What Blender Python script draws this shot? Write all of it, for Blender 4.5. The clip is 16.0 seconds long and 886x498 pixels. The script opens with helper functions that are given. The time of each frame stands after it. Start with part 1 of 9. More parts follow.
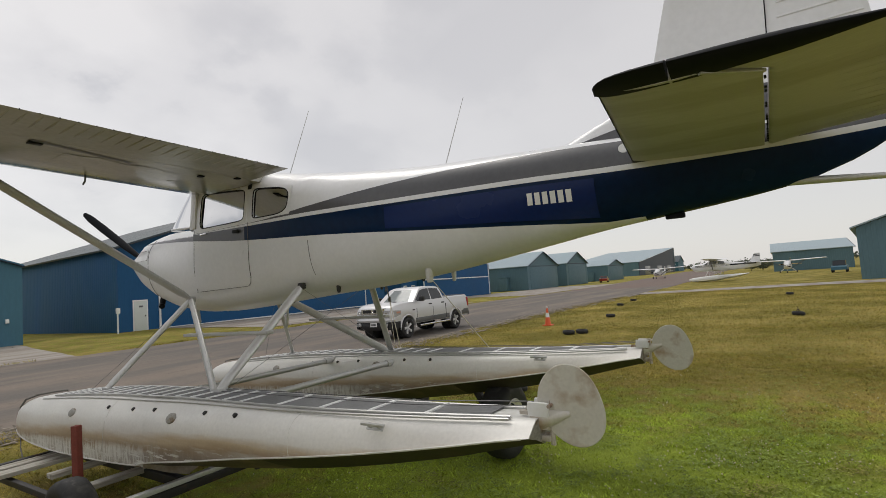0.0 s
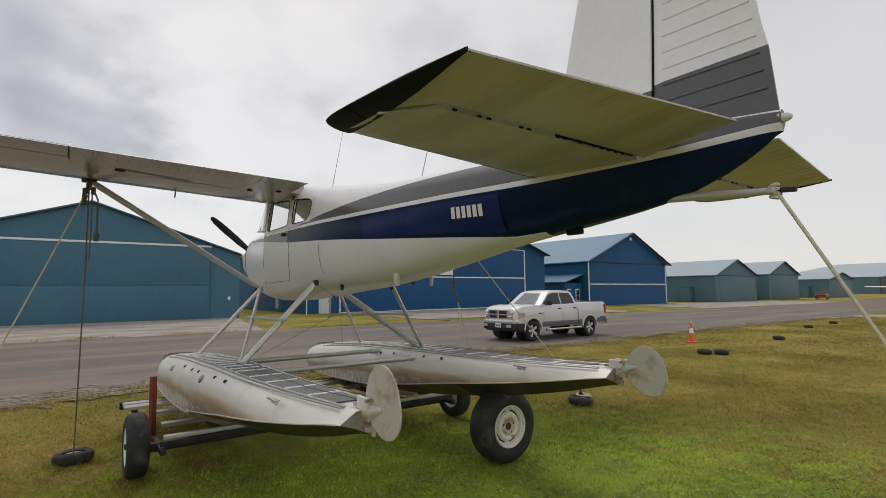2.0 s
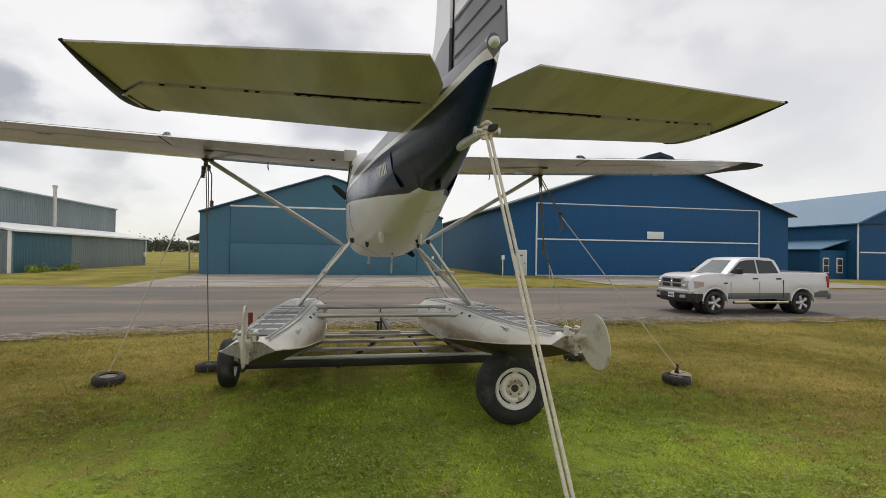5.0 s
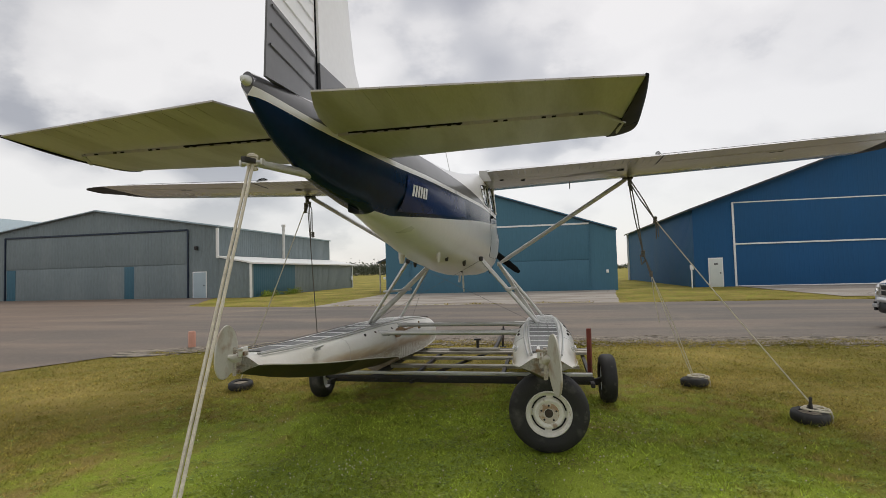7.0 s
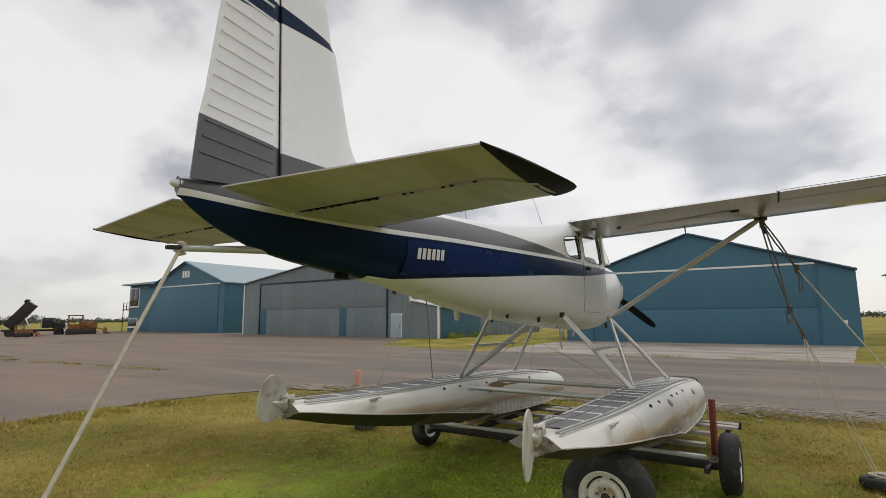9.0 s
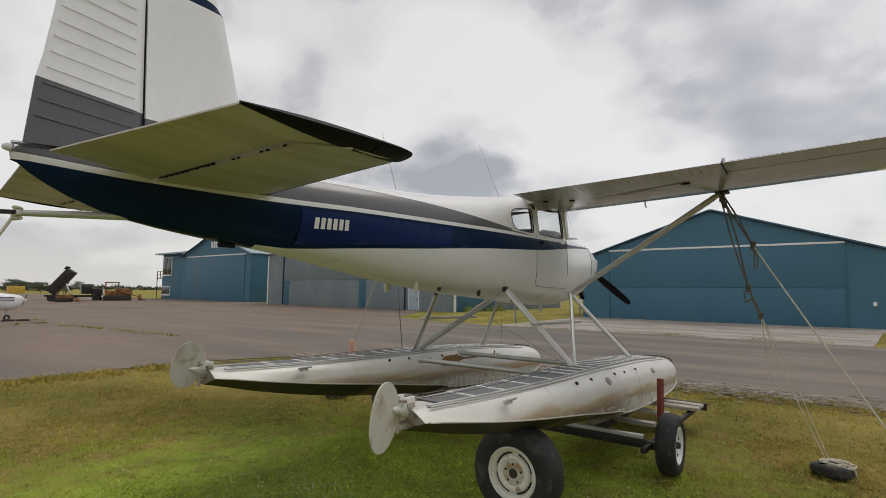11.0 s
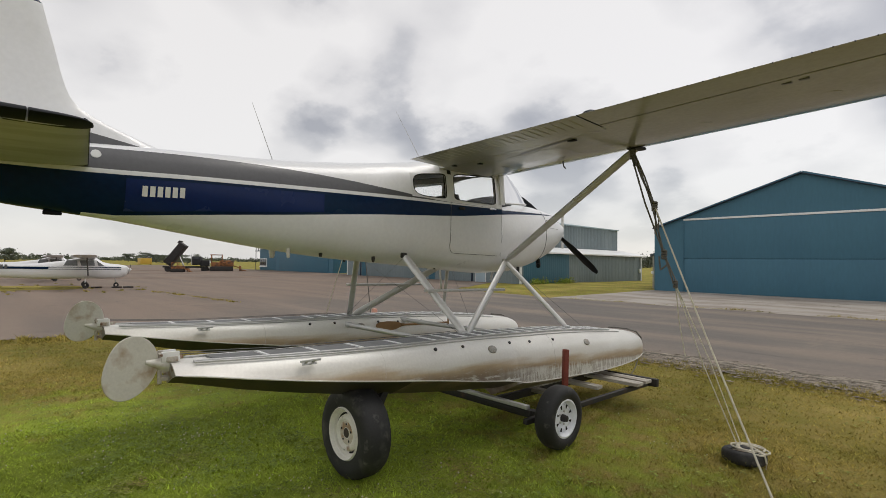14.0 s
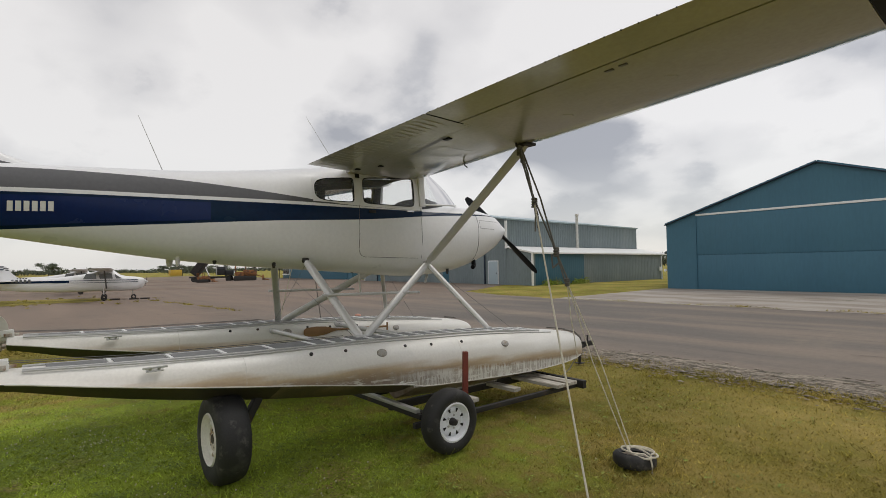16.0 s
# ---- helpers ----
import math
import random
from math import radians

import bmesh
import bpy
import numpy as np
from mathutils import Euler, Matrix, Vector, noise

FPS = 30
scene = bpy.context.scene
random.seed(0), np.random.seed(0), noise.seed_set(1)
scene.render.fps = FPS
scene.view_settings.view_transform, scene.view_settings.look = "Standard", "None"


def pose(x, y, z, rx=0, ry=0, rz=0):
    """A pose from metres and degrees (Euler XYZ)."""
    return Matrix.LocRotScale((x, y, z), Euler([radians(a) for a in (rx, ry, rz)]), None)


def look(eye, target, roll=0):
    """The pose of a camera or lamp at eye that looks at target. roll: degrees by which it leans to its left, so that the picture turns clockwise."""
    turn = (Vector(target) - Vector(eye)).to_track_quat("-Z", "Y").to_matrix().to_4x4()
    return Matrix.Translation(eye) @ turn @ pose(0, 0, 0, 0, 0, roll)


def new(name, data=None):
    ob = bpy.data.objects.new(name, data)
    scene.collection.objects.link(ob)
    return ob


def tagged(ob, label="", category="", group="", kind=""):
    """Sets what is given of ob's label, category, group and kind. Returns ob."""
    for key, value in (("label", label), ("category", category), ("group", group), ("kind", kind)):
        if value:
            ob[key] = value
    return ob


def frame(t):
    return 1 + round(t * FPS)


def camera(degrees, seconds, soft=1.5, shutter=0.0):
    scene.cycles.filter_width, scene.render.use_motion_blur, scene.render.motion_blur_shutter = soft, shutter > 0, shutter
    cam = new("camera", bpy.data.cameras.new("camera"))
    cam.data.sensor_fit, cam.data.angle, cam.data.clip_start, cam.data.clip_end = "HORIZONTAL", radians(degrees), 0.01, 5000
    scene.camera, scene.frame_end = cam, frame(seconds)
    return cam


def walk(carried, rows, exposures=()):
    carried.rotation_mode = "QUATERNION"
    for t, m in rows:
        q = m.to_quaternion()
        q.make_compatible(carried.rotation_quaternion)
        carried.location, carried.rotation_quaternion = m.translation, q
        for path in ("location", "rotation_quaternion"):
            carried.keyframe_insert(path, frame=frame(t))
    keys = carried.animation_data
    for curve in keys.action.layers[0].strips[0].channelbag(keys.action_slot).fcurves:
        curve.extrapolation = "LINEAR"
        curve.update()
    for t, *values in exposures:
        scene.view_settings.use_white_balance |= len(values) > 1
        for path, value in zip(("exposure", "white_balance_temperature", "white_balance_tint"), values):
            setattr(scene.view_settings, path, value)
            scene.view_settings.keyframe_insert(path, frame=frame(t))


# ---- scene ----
cam = camera(83.0, 16.0, 0.55)

PATH = [
    (0, (-3.602, 0.668, 1.856), (-1.934, 1.762, 1.996), -4.0),
    (0.5, (-3.39, 0.227, 1.85), (-1.721, 1.316, 2.012), -3.6),
    (1, (-3.128, -0.149, 1.818), (-1.544, 1.06, 1.989), -1.8),
    (1.5, (-2.884, -0.561, 1.807), (-1.506, 0.877, 1.985), -0.8),
    (2, (-2.587, -0.891, 1.825), (-1.403, 0.712, 1.994), -0.5),
    (2.5, (-2.217, -1.003, 1.774), (-1.202, 0.72, 1.835), -0.7),
    (3, (-1.884, -1.257, 1.756), (-1.106, 0.586, 1.731), -0.7),
    (3.2, (-1.756, -1.341, 1.763), (-1.049, 0.529, 1.709), -0.7),
    (5.3, (-0.3, -1.979, 1.777), (-0.028, 0.003, 1.808), 0.8),
    (5.5, (-0.117, -2.037, 1.769), (0.057, -0.045, 1.806), 0.6),
    (6, (0.281, -2.102, 1.807), (0.256, -0.104, 1.874), 0.3),
    (6.5, (0.685, -1.965, 1.816), (0.515, 0.026, 1.886), -0.1),
    (7, (1.169, -1.893, 1.786), (0.796, 0.07, 1.876), -1.6),
    (7.5, (1.593, -1.754, 1.787), (1.031, 0.164, 1.872), -0.5),
    (8, (1.919, -1.569, 1.811), (1.204, 0.297, 1.892), -1.3),
    (8.5, (2.32, -1.481, 1.852), (1.433, 0.307, 1.966), -1.8),
    (8.7, (2.413, -1.445, 1.906), (1.384, 0.247, 2.187), -1.3),
    (10.8, (3.209, -0.799, 1.875), (2.019, 0.794, 2.083), 0.6),
    (11, (3.299, -0.723, 1.891), (2.113, 0.878, 2.061), 0.7),
    (11.5, (3.646, -0.531, 1.849), (2.412, 1.038, 1.974), -0.2),
    (12, (3.96, -0.307, 1.842), (2.611, 1.167, 1.931), -0.2),
    (12.5, (4.244, -0.012, 1.843), (2.874, 1.444, 1.916), -1.4),
    (13, (4.58, 0.203, 1.869), (3.138, 1.589, 1.915), -0.9),
    (13.5, (4.674, 0.471, 1.858), (3.217, 1.84, 1.916), 1.7),
    (14, (4.917, 0.749, 1.849), (3.457, 2.114, 1.905), 0.8),
    (14.5, (5.176, 1.052, 1.874), (3.69, 2.388, 1.938), 1.0),
    (15, (5.32, 1.353, 1.897), (3.815, 2.666, 2.015), 0.3),
    (15.5, (5.613, 1.604, 1.855), (4.104, 2.909, 1.997), -1.2),
    (16, (5.831, 1.855, 1.836), (4.297, 3.137, 1.907), -0.8),
]
walk(cam, [(t, look(eye, target, roll)) for t, eye, target, roll in PATH], exposures=[(0.0, 0.0), (1.5, 0.02), (2.5, 0.08), (3.0, 0.20), (5.5, 0.19), (7.0, 0.11), (8.5, 0.12), (11.0, -0.03), (13.0, 0.12), (16.0, 0.04)])

# ---- world, sun, exposure ----
world = bpy.data.worlds.new("overcast_sky")
scene.world = world
world.use_nodes = True
wn, wl = world.node_tree.nodes, world.node_tree.links
wn.clear()
sky = wn.new("ShaderNodeTexSky")
sky.sky_type = "NISHITA"
sky.sun_disc = False
sky.sun_elevation = radians(52)
sky.sun_rotation = radians(20)
wtc = wn.new("ShaderNodeTexCoord")
wsep = wn.new("ShaderNodeSeparateXYZ")
wl.new(wtc.outputs["Generated"], wsep.inputs[0])


def wmath(op, a, b=None, clamp=False):
    n = wn.new("ShaderNodeMath")
    n.operation = op
    n.use_clamp = clamp
    for i, v in enumerate((a, b)):
        if v is None:
            continue
        if isinstance(v, (int, float)):
            n.inputs[i].default_value = v
        else:
            wl.new(v, n.inputs[i])
    return n.outputs[0]


# clouds lie on a flat layer overhead, so they grow smaller towards the horizon
wz = wmath("ADD", wmath("MAXIMUM", wsep.outputs["Z"], 0.0), 0.42)
wcomb = wn.new("ShaderNodeCombineXYZ")
wl.new(wmath("DIVIDE", wsep.outputs["X"], wz), wcomb.inputs[0])
wl.new(wmath("DIVIDE", wsep.outputs["Y"], wz), wcomb.inputs[1])
wcomb.inputs[2].default_value = 5.2
# broad masses, billows with soft edges inside them, and fine shreds
wmass = wn.new("ShaderNodeTexNoise")
wmass.inputs["Scale"].default_value = 1.7
wmass.inputs["Detail"].default_value = 3.0
wmass.inputs["Roughness"].default_value = 0.5
wl.new(wcomb.outputs[0], wmass.inputs["Vector"])
wfine = wn.new("ShaderNodeTexNoise")
wfine.inputs["Scale"].default_value = 6.5
wfine.inputs["Detail"].default_value = 6.0
wfine.inputs["Roughness"].default_value = 0.56
wl.new(wcomb.outputs[0], wfine.inputs["Vector"])
wbend = wn.new("ShaderNodeVectorMath")
wbend.operation = "MULTIPLY_ADD"
wbend.inputs[1].default_value = (0.28, 0.28, 0.0)
wl.new(wfine.outputs["Color"], wbend.inputs[0])
wl.new(wcomb.outputs[0], wbend.inputs[2])
wpuff = wn.new("ShaderNodeTexVoronoi")
wpuff.feature = "SMOOTH_F1"
wpuff.inputs["Scale"].default_value = 2.9
wpuff.inputs["Smoothness"].default_value = 0.35
wl.new(wbend.outputs[0], wpuff.inputs["Vector"])
wcloud = wmath("ADD", wmath("ADD", wmath("MULTIPLY", wmass.outputs["Fac"], 1.15), wmath("MULTIPLY", wpuff.outputs["Distance"], 0.30)), wmath("MULTIPLY", wfine.outputs["Fac"], 0.20))
wramp = wn.new("ShaderNodeValToRGB")
wramp.color_ramp.elements[0].position = 0.675
wramp.color_ramp.elements[0].color = (0.355, 0.348, 0.359, 1)
wramp.color_ramp.elements[1].position = 0.91
wramp.color_ramp.elements[1].color = (0.782, 0.752, 0.723, 1)
for wp, wc in ((0.752, (0.507, 0.493, 0.490, 1)), (0.80, (0.660, 0.635, 0.616, 1))):
    wramp.color_ramp.elements.new(wp).color = wc
wl.new(wcloud, wramp.inputs[0])
# towards the right-hand hangars the cloud sheet is thicker and plainer
wplain = wn.new("ShaderNodeMix")
wplain.data_type = "RGBA"
wplain.inputs["B"].default_value = (0.646, 0.618, 0.597, 1)
wl.new(wmath("MULTIPLY", wmath("ADD", wsep.outputs["X"], 0.15), 0.85, True), wplain.inputs["Factor"])
wl.new(wramp.outputs["Color"], wplain.inputs["A"])
# haze low over the horizon
whaze = wn.new("ShaderNodeMix")
whaze.data_type = "RGBA"
whaze.inputs["B"].default_value = (0.665, 0.652, 0.639, 1)
wl.new(wmath("SUBTRACT", 0.85, wmath("MULTIPLY", wmath("MAXIMUM", wsep.outputs["Z"], 0.0), 4.2), True), whaze.inputs["Factor"])
wl.new(wplain.outputs["Result"], whaze.inputs["A"])
wsky = wn.new("ShaderNodeMix")
wsky.data_type = "RGBA"
wsky.inputs["Factor"].default_value = 0.98
wl.new(sky.outputs["Color"], wsky.inputs["A"])
wl.new(whaze.outputs["Result"], wsky.inputs["B"])
wbg = wn.new("ShaderNodeBackground")
wbg.inputs["Strength"].default_value = 0.98
wl.new(wsky.outputs["Result"], wbg.inputs["Color"])
wout = wn.new("ShaderNodeOutputWorld")
wl.new(wbg.outputs[0], wout.inputs[0])

sun_data = bpy.data.lights.new("sun", "SUN")
sun_data.energy = 0.9
sun_data.angle = radians(25)
sun_data.color = (1.0, 0.96, 0.9)
sun = new("sun", sun_data)
sun.matrix_world = look((0, 0, 30), (-6, -18, -6))


# ---- materials ----
def mat(name, color, rough=0.6, metal=0.0, var=0.15, scale=4.0, fine=60.0, bump=0.0, second=None, spread=(0.45, 0.65), coat=0.0, mapping=(1, 1, 1), random=0.0, spec=0.5):
    """A surface whose colour wanders at two scales; second: a colour of stains or wear, spread: how much of it shows."""
    m = bpy.data.materials.new(name)
    m.use_nodes = True
    t = m.node_tree
    n, l = t.nodes, t.links
    b = n["Principled BSDF"]
    b.inputs["Roughness"].default_value = rough
    b.inputs["Metallic"].default_value = metal
    b.inputs["Specular IOR Level"].default_value = spec
    if coat:
        b.inputs["Coat Weight"].default_value = coat
        b.inputs["Coat Roughness"].default_value = 0.12
    tc = n.new("ShaderNodeTexCoord")
    mp = n.new("ShaderNodeMapping")
    mp.inputs["Scale"].default_value = mapping
    l.new(tc.outputs["Object"], mp.inputs[0])
    big = n.new("ShaderNodeTexNoise")
    big.inputs["Scale"].default_value = scale
    big.inputs["Detail"].default_value = 5
    l.new(mp.outputs[0], big.inputs["Vector"])
    small = n.new("ShaderNodeTexNoise")
    small.inputs["Scale"].default_value = fine
    small.inputs["Detail"].default_value = 3
    l.new(mp.outputs[0], small.inputs["Vector"])
    col = n.new("ShaderNodeRGB")
    col.outputs[0].default_value = (*color, 1)
    src = col.outputs[0]
    if second is not None:
        rp = n.new("ShaderNodeMapRange")
        rp.inputs["From Min"].default_value, rp.inputs["From Max"].default_value = spread
        l.new(big.outputs["Fac"], rp.inputs["Value"])
        mx = n.new("ShaderNodeMix")
        mx.data_type = "RGBA"
        mx.inputs["B"].default_value = (*second, 1)
        l.new(rp.outputs[0], mx.inputs["Factor"])
        l.new(src, mx.inputs["A"])
        src = mx.outputs["Result"]
    add = n.new("ShaderNodeMath")
    add.operation = "ADD"
    l.new(big.outputs["Fac"], add.inputs[0])
    l.new(small.outputs["Fac"], add.inputs[1])
    vr = n.new("ShaderNodeMapRange")
    vr.inputs["From Min"].default_value, vr.inputs["From Max"].default_value = 0.6, 1.4
    vr.inputs["To Min"].default_value, vr.inputs["To Max"].default_value = 1 - var, 1 + var
    l.new(add.outputs[0], vr.inputs["Value"])
    val = vr.outputs[0]
    if random:
        oi = n.new("ShaderNodeObjectInfo")
        rr = n.new("ShaderNodeMapRange")
        rr.inputs["To Min"].default_value, rr.inputs["To Max"].default_value = 1 - random, 1 + random
        l.new(oi.outputs["Random"], rr.inputs["Value"])
        mu = n.new("ShaderNodeMath")
        mu.operation = "MULTIPLY"
        l.new(val, mu.inputs[0])
        l.new(rr.outputs[0], mu.inputs[1])
        val = mu.outputs[0]
    hs = n.new("ShaderNodeHueSaturation")
    l.new(src, hs.inputs["Color"])
    l.new(val, hs.inputs["Value"])
    l.new(hs.outputs[0], b.inputs["Base Color"])
    rv = n.new("ShaderNodeMapRange")
    rv.inputs["To Min"].default_value, rv.inputs["To Max"].default_value = max(0.03, rough - 0.12), min(1, rough + 0.12)
    l.new(big.outputs["Fac"], rv.inputs["Value"])
    l.new(rv.outputs[0], b.inputs["Roughness"])
    if bump:
        bp = n.new("ShaderNodeBump")
        bp.inputs["Strength"].default_value = 1.0
        bp.inputs["Distance"].default_value = bump
        l.new(add.outputs[0], bp.inputs["Height"])
        l.new(bp.outputs[0], b.inputs["Normal"])
    return m


def ribbed(name, color, pitch, axis, rough=0.5, second=None, var=0.1, depth=0.02):
    """Painted sheet-metal cladding with upright ribs every pitch metres along axis."""
    m = mat(name, color, rough, 0.0, var, 0.35, 9.0, 0.0, second, (0.5, 0.75), mapping=(1, 1, 0.25))
    t = m.node_tree
    n, l = t.nodes, t.links
    tc = n.new("ShaderNodeTexCoord")
    sp = n.new("ShaderNodeSeparateXYZ")
    l.new(tc.outputs["Object"], sp.inputs[0])
    sc = n.new("ShaderNodeMath")
    sc.operation = "DIVIDE"
    sc.inputs[1].default_value = pitch
    l.new(sp.outputs[axis], sc.inputs[0])
    pp = n.new("ShaderNodeMath")
    pp.operation = "PINGPONG"
    pp.inputs[1].default_value = 0.5
    l.new(sc.outputs[0], pp.inputs[0])
    mr = n.new("ShaderNodeMapRange")
    mr.inputs["From Min"].default_value, mr.inputs["From Max"].default_value = 0.0, 0.16
    l.new(pp.outputs[0], mr.inputs["Value"])
    bp = n.new("ShaderNodeBump")
    bp.inputs["Distance"].default_value = depth
    bp.invert = True
    l.new(mr.outputs[0], bp.inputs["Height"])
    l.new(bp.outputs[0], n["Principled BSDF"].inputs["Normal"])
    return m


def glass(name, tint, rough=0.02, clear=0.75):
    """Thin clear sheet: lets most light straight through, with a gloss that grows at a slant."""
    m = bpy.data.materials.new(name)
    m.use_nodes = True
    n, l = m.node_tree.nodes, m.node_tree.links
    b = n["Principled BSDF"]
    b.inputs["Base Color"].default_value = (*tint, 1)
    b.inputs["Roughness"].default_value = 0.3
    tr = n.new("ShaderNodeBsdfTransparent")
    tr.inputs[0].default_value = (*[0.7 + 0.3 * c for c in tint], 1)
    mx = n.new("ShaderNodeMixShader")
    mx.inputs[0].default_value = clear
    l.new(b.outputs[0], mx.inputs[1])
    l.new(tr.outputs[0], mx.inputs[2])
    gl = n.new("ShaderNodeBsdfGlossy")
    gl.inputs["Roughness"].default_value = rough
    fr = n.new("ShaderNodeFresnel")
    fr.inputs["IOR"].default_value = 1.35
    gx = n.new("ShaderNodeMixShader")
    l.new(fr.outputs[0], gx.inputs[0])
    l.new(mx.outputs[0], gx.inputs[1])
    l.new(gl.outputs[0], gx.inputs[2])
    l.new(gx.outputs[0], n["Material Output"].inputs[0])
    return m


M_WHITE = mat("white_aircraft_paint", (0.79, 0.795, 0.80), 0.32, 0, 0.05, 1.3, 25, coat=0.3, second=(0.70, 0.70, 0.685), spread=(0.5, 0.8))
M_BLUE = mat("navy_aircraft_paint", (0.003, 0.016, 0.052), 0.24, 0, 0.2, 1.5, 20, coat=0.0, spec=0.14, second=(0.004, 0.020, 0.050), spread=(0.4, 0.7))
M_NAVY2 = mat("dark_navy_panel", (0.004, 0.018, 0.092), 0.24, 0, 0.1, 3, 30, coat=0.05, spec=0.22)
M_GREY = mat("grey_aircraft_paint", (0.085, 0.085, 0.09), 0.36, 0, 0.14, 2, 30, coat=0.3)
M_BLACK = mat("black_paint", (0.009, 0.010, 0.012), 0.5, 0, 0.2, 3, 40, spec=0.12)
# white tailplane's underside: shade and streaky reflections put into the colour
M_TAILUNDER = mat("shaded_tail_paint", (0.55, 0.53, 0.52), 0.36, 0, 0.1, 1.6, 40, 0.0006, second=(0.43, 0.41, 0.385), spread=(0.44, 0.58), mapping=(3.0, 0.6, 1))
M_WING = mat("beige_wing_underside", (0.44, 0.43, 0.40), 0.2, 0, 0.1, 1.4, 30, second=(0.35, 0.34, 0.29), spread=(0.45, 0.7), coat=0.5, spec=0.6)
M_ALU = mat("weathered_float_aluminium", (0.66, 0.65, 0.61), 0.42, 0.15, 0.10, 2.2, 40, 0.0008, second=(0.50, 0.48, 0.43), spread=(0.45, 0.7))
M_STRUT = mat("strut_aluminium", (0.52, 0.52, 0.51), 0.42, 0.5, 0.12, 6, 60)
M_POLISH = mat("polished_skin_panel", (0.52, 0.515, 0.48), 0.12, 0.35, 0.1, 3, 30)
M_DULL = mat("dull_pitted_metal", (0.34, 0.33, 0.30), 0.6, 0.3, 0.35, 20, 90, 0.001, second=(0.20, 0.15, 0.10), spread=(0.5, 0.65))
M_STRUTW = mat("bare_strut_aluminium", (0.60, 0.60, 0.58), 0.40, 0.40, 0.12, 5, 60)
M_STRUTG = mat("grey_wing_strut_paint", (0.56, 0.56, 0.58), 0.42, 0.1, 0.1, 5, 60)
# hull bottom aft: near black, its deep shade put into the colour
M_HULL = mat("shaded_hull_bottom", (0.034, 0.028, 0.022), 0.65, 0.1, 0.3, 3, 40, 0.001, second=(0.055, 0.040, 0.028))
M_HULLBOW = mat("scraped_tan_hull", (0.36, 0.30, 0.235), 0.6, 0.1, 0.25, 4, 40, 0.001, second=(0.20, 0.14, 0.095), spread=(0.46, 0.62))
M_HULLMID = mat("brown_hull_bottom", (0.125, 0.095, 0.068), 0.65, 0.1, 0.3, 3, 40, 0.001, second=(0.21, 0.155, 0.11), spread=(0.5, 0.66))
M_PAD = mat("deck_tread_pad", (0.185, 0.188, 0.19), 0.8, 0, 0.25, 8, 120, 0.001)
M_RUBBER = mat("tyre_rubber", (0.018, 0.018, 0.018), 0.68, 0, 0.35, 6, 90, 0.0015, second=(0.07, 0.066, 0.058), spread=(0.54, 0.74))
M_RIM = mat("worn_white_rim", (0.78, 0.76, 0.69), 0.5, 0, 0.12, 9, 70, 0.0005, second=(0.30, 0.20, 0.11), spread=(0.62, 0.72))
M_RIMRUST = mat("rust_bled_rim_paint", (0.60, 0.54, 0.45), 0.55, 0, 0.15, 14, 70, 0.0005, second=(0.36, 0.24, 0.14), spread=(0.50, 0.62))
M_RIM2 = mat("galvanised_white_rim", (0.80, 0.82, 0.86), 0.4, 0.0, 0.08, 8, 60)
M_STEEL = mat("black_trailer_steel", (0.03, 0.028, 0.027), 0.6, 0.2, 0.3, 5, 70, 0.0008, second=(0.09, 0.05, 0.03), spread=(0.58, 0.75))
M_RED = mat("red_oxide_stake", (0.20, 0.045, 0.03), 0.75, 0, 0.25, 9, 90, 0.001)
M_WOOD = mat("weathered_plank", (0.50, 0.475, 0.42), 0.85, 0, 0.2, 3, 50, 0.002, second=(0.26, 0.235, 0.19), mapping=(0.6, 6, 6))
M_PADDLE = mat("varnished_paddle_wood", (0.30, 0.17, 0.07), 0.45, 0, 0.2, 4, 50, mapping=(6, 1, 6))
M_ROPE = mat("weathered_rope", (0.62, 0.58, 0.47), 0.9, 0, 0.25, 30, 200, 0.002)
M_ROPEG = mat("grey_rope", (0.15, 0.142, 0.128), 0.9, 0, 0.25, 30, 200, 0.002)
M_CABLE = mat("steel_cable", (0.12, 0.12, 0.12), 0.5, 0.5, 0.1)
M_GLASS = glass("cabin_perspex", (0.85, 0.88, 0.88), 0.03, 0.93)
M_DARKGLASS = mat("tinted_vehicle_glass", (0.03, 0.035, 0.04), 0.06, 0, 0.1, 2, 10)
# windscreen glass, base colour paled to stand in for reflected sky
M_SHIELD = mat("sky_paled_windscreen", (0.20, 0.23, 0.23), 0.08, 0, 0.1, 2, 10, spec=0.35)
M_SMOKED = mat("smoked_perspex", (0.16, 0.17, 0.17), 0.1, 0, 0.25, 4, 10)
M_INTERIOR = mat("dark_cabin_trim", (0.035, 0.037, 0.04), 0.8, 0, 0.2, 5, 80)
M_LETTER = mat("white_lettering", (0.75, 0.75, 0.73), 0.5, 0, 0.04)
M_LENS = mat("frosted_lamp_lens", (0.7, 0.72, 0.72), 0.15, 0, 0.05)
M_RUST = mat("rusty_rudder_fitting", (0.52, 0.48, 0.42), 0.7, 0.3, 0.25, 12, 90, 0.001, second=(0.20, 0.11, 0.06), spread=(0.5, 0.65))
M_TEALHANGAR = ribbed("slate_blue_cladding", (0.046, 0.145, 0.215), 0.30, "X", 0.55, (0.052, 0.155, 0.22), 0.08, 0.004)
M_TEALSIDE = ribbed("slate_blue_side_cladding", (0.046, 0.145, 0.215), 0.30, "Y", 0.55, (0.052, 0.155, 0.22))
M_ROYAL = ribbed("royal_blue_cladding", (0.004, 0.078, 0.205), 0.30, "X", 0.72, (0.006, 0.083, 0.222), 0.08, 0.005)
M_ROYALSIDE = ribbed("royal_blue_side_cladding", (0.004, 0.086, 0.192), 0.30, "Y", 0.72, (0.006, 0.083, 0.222))
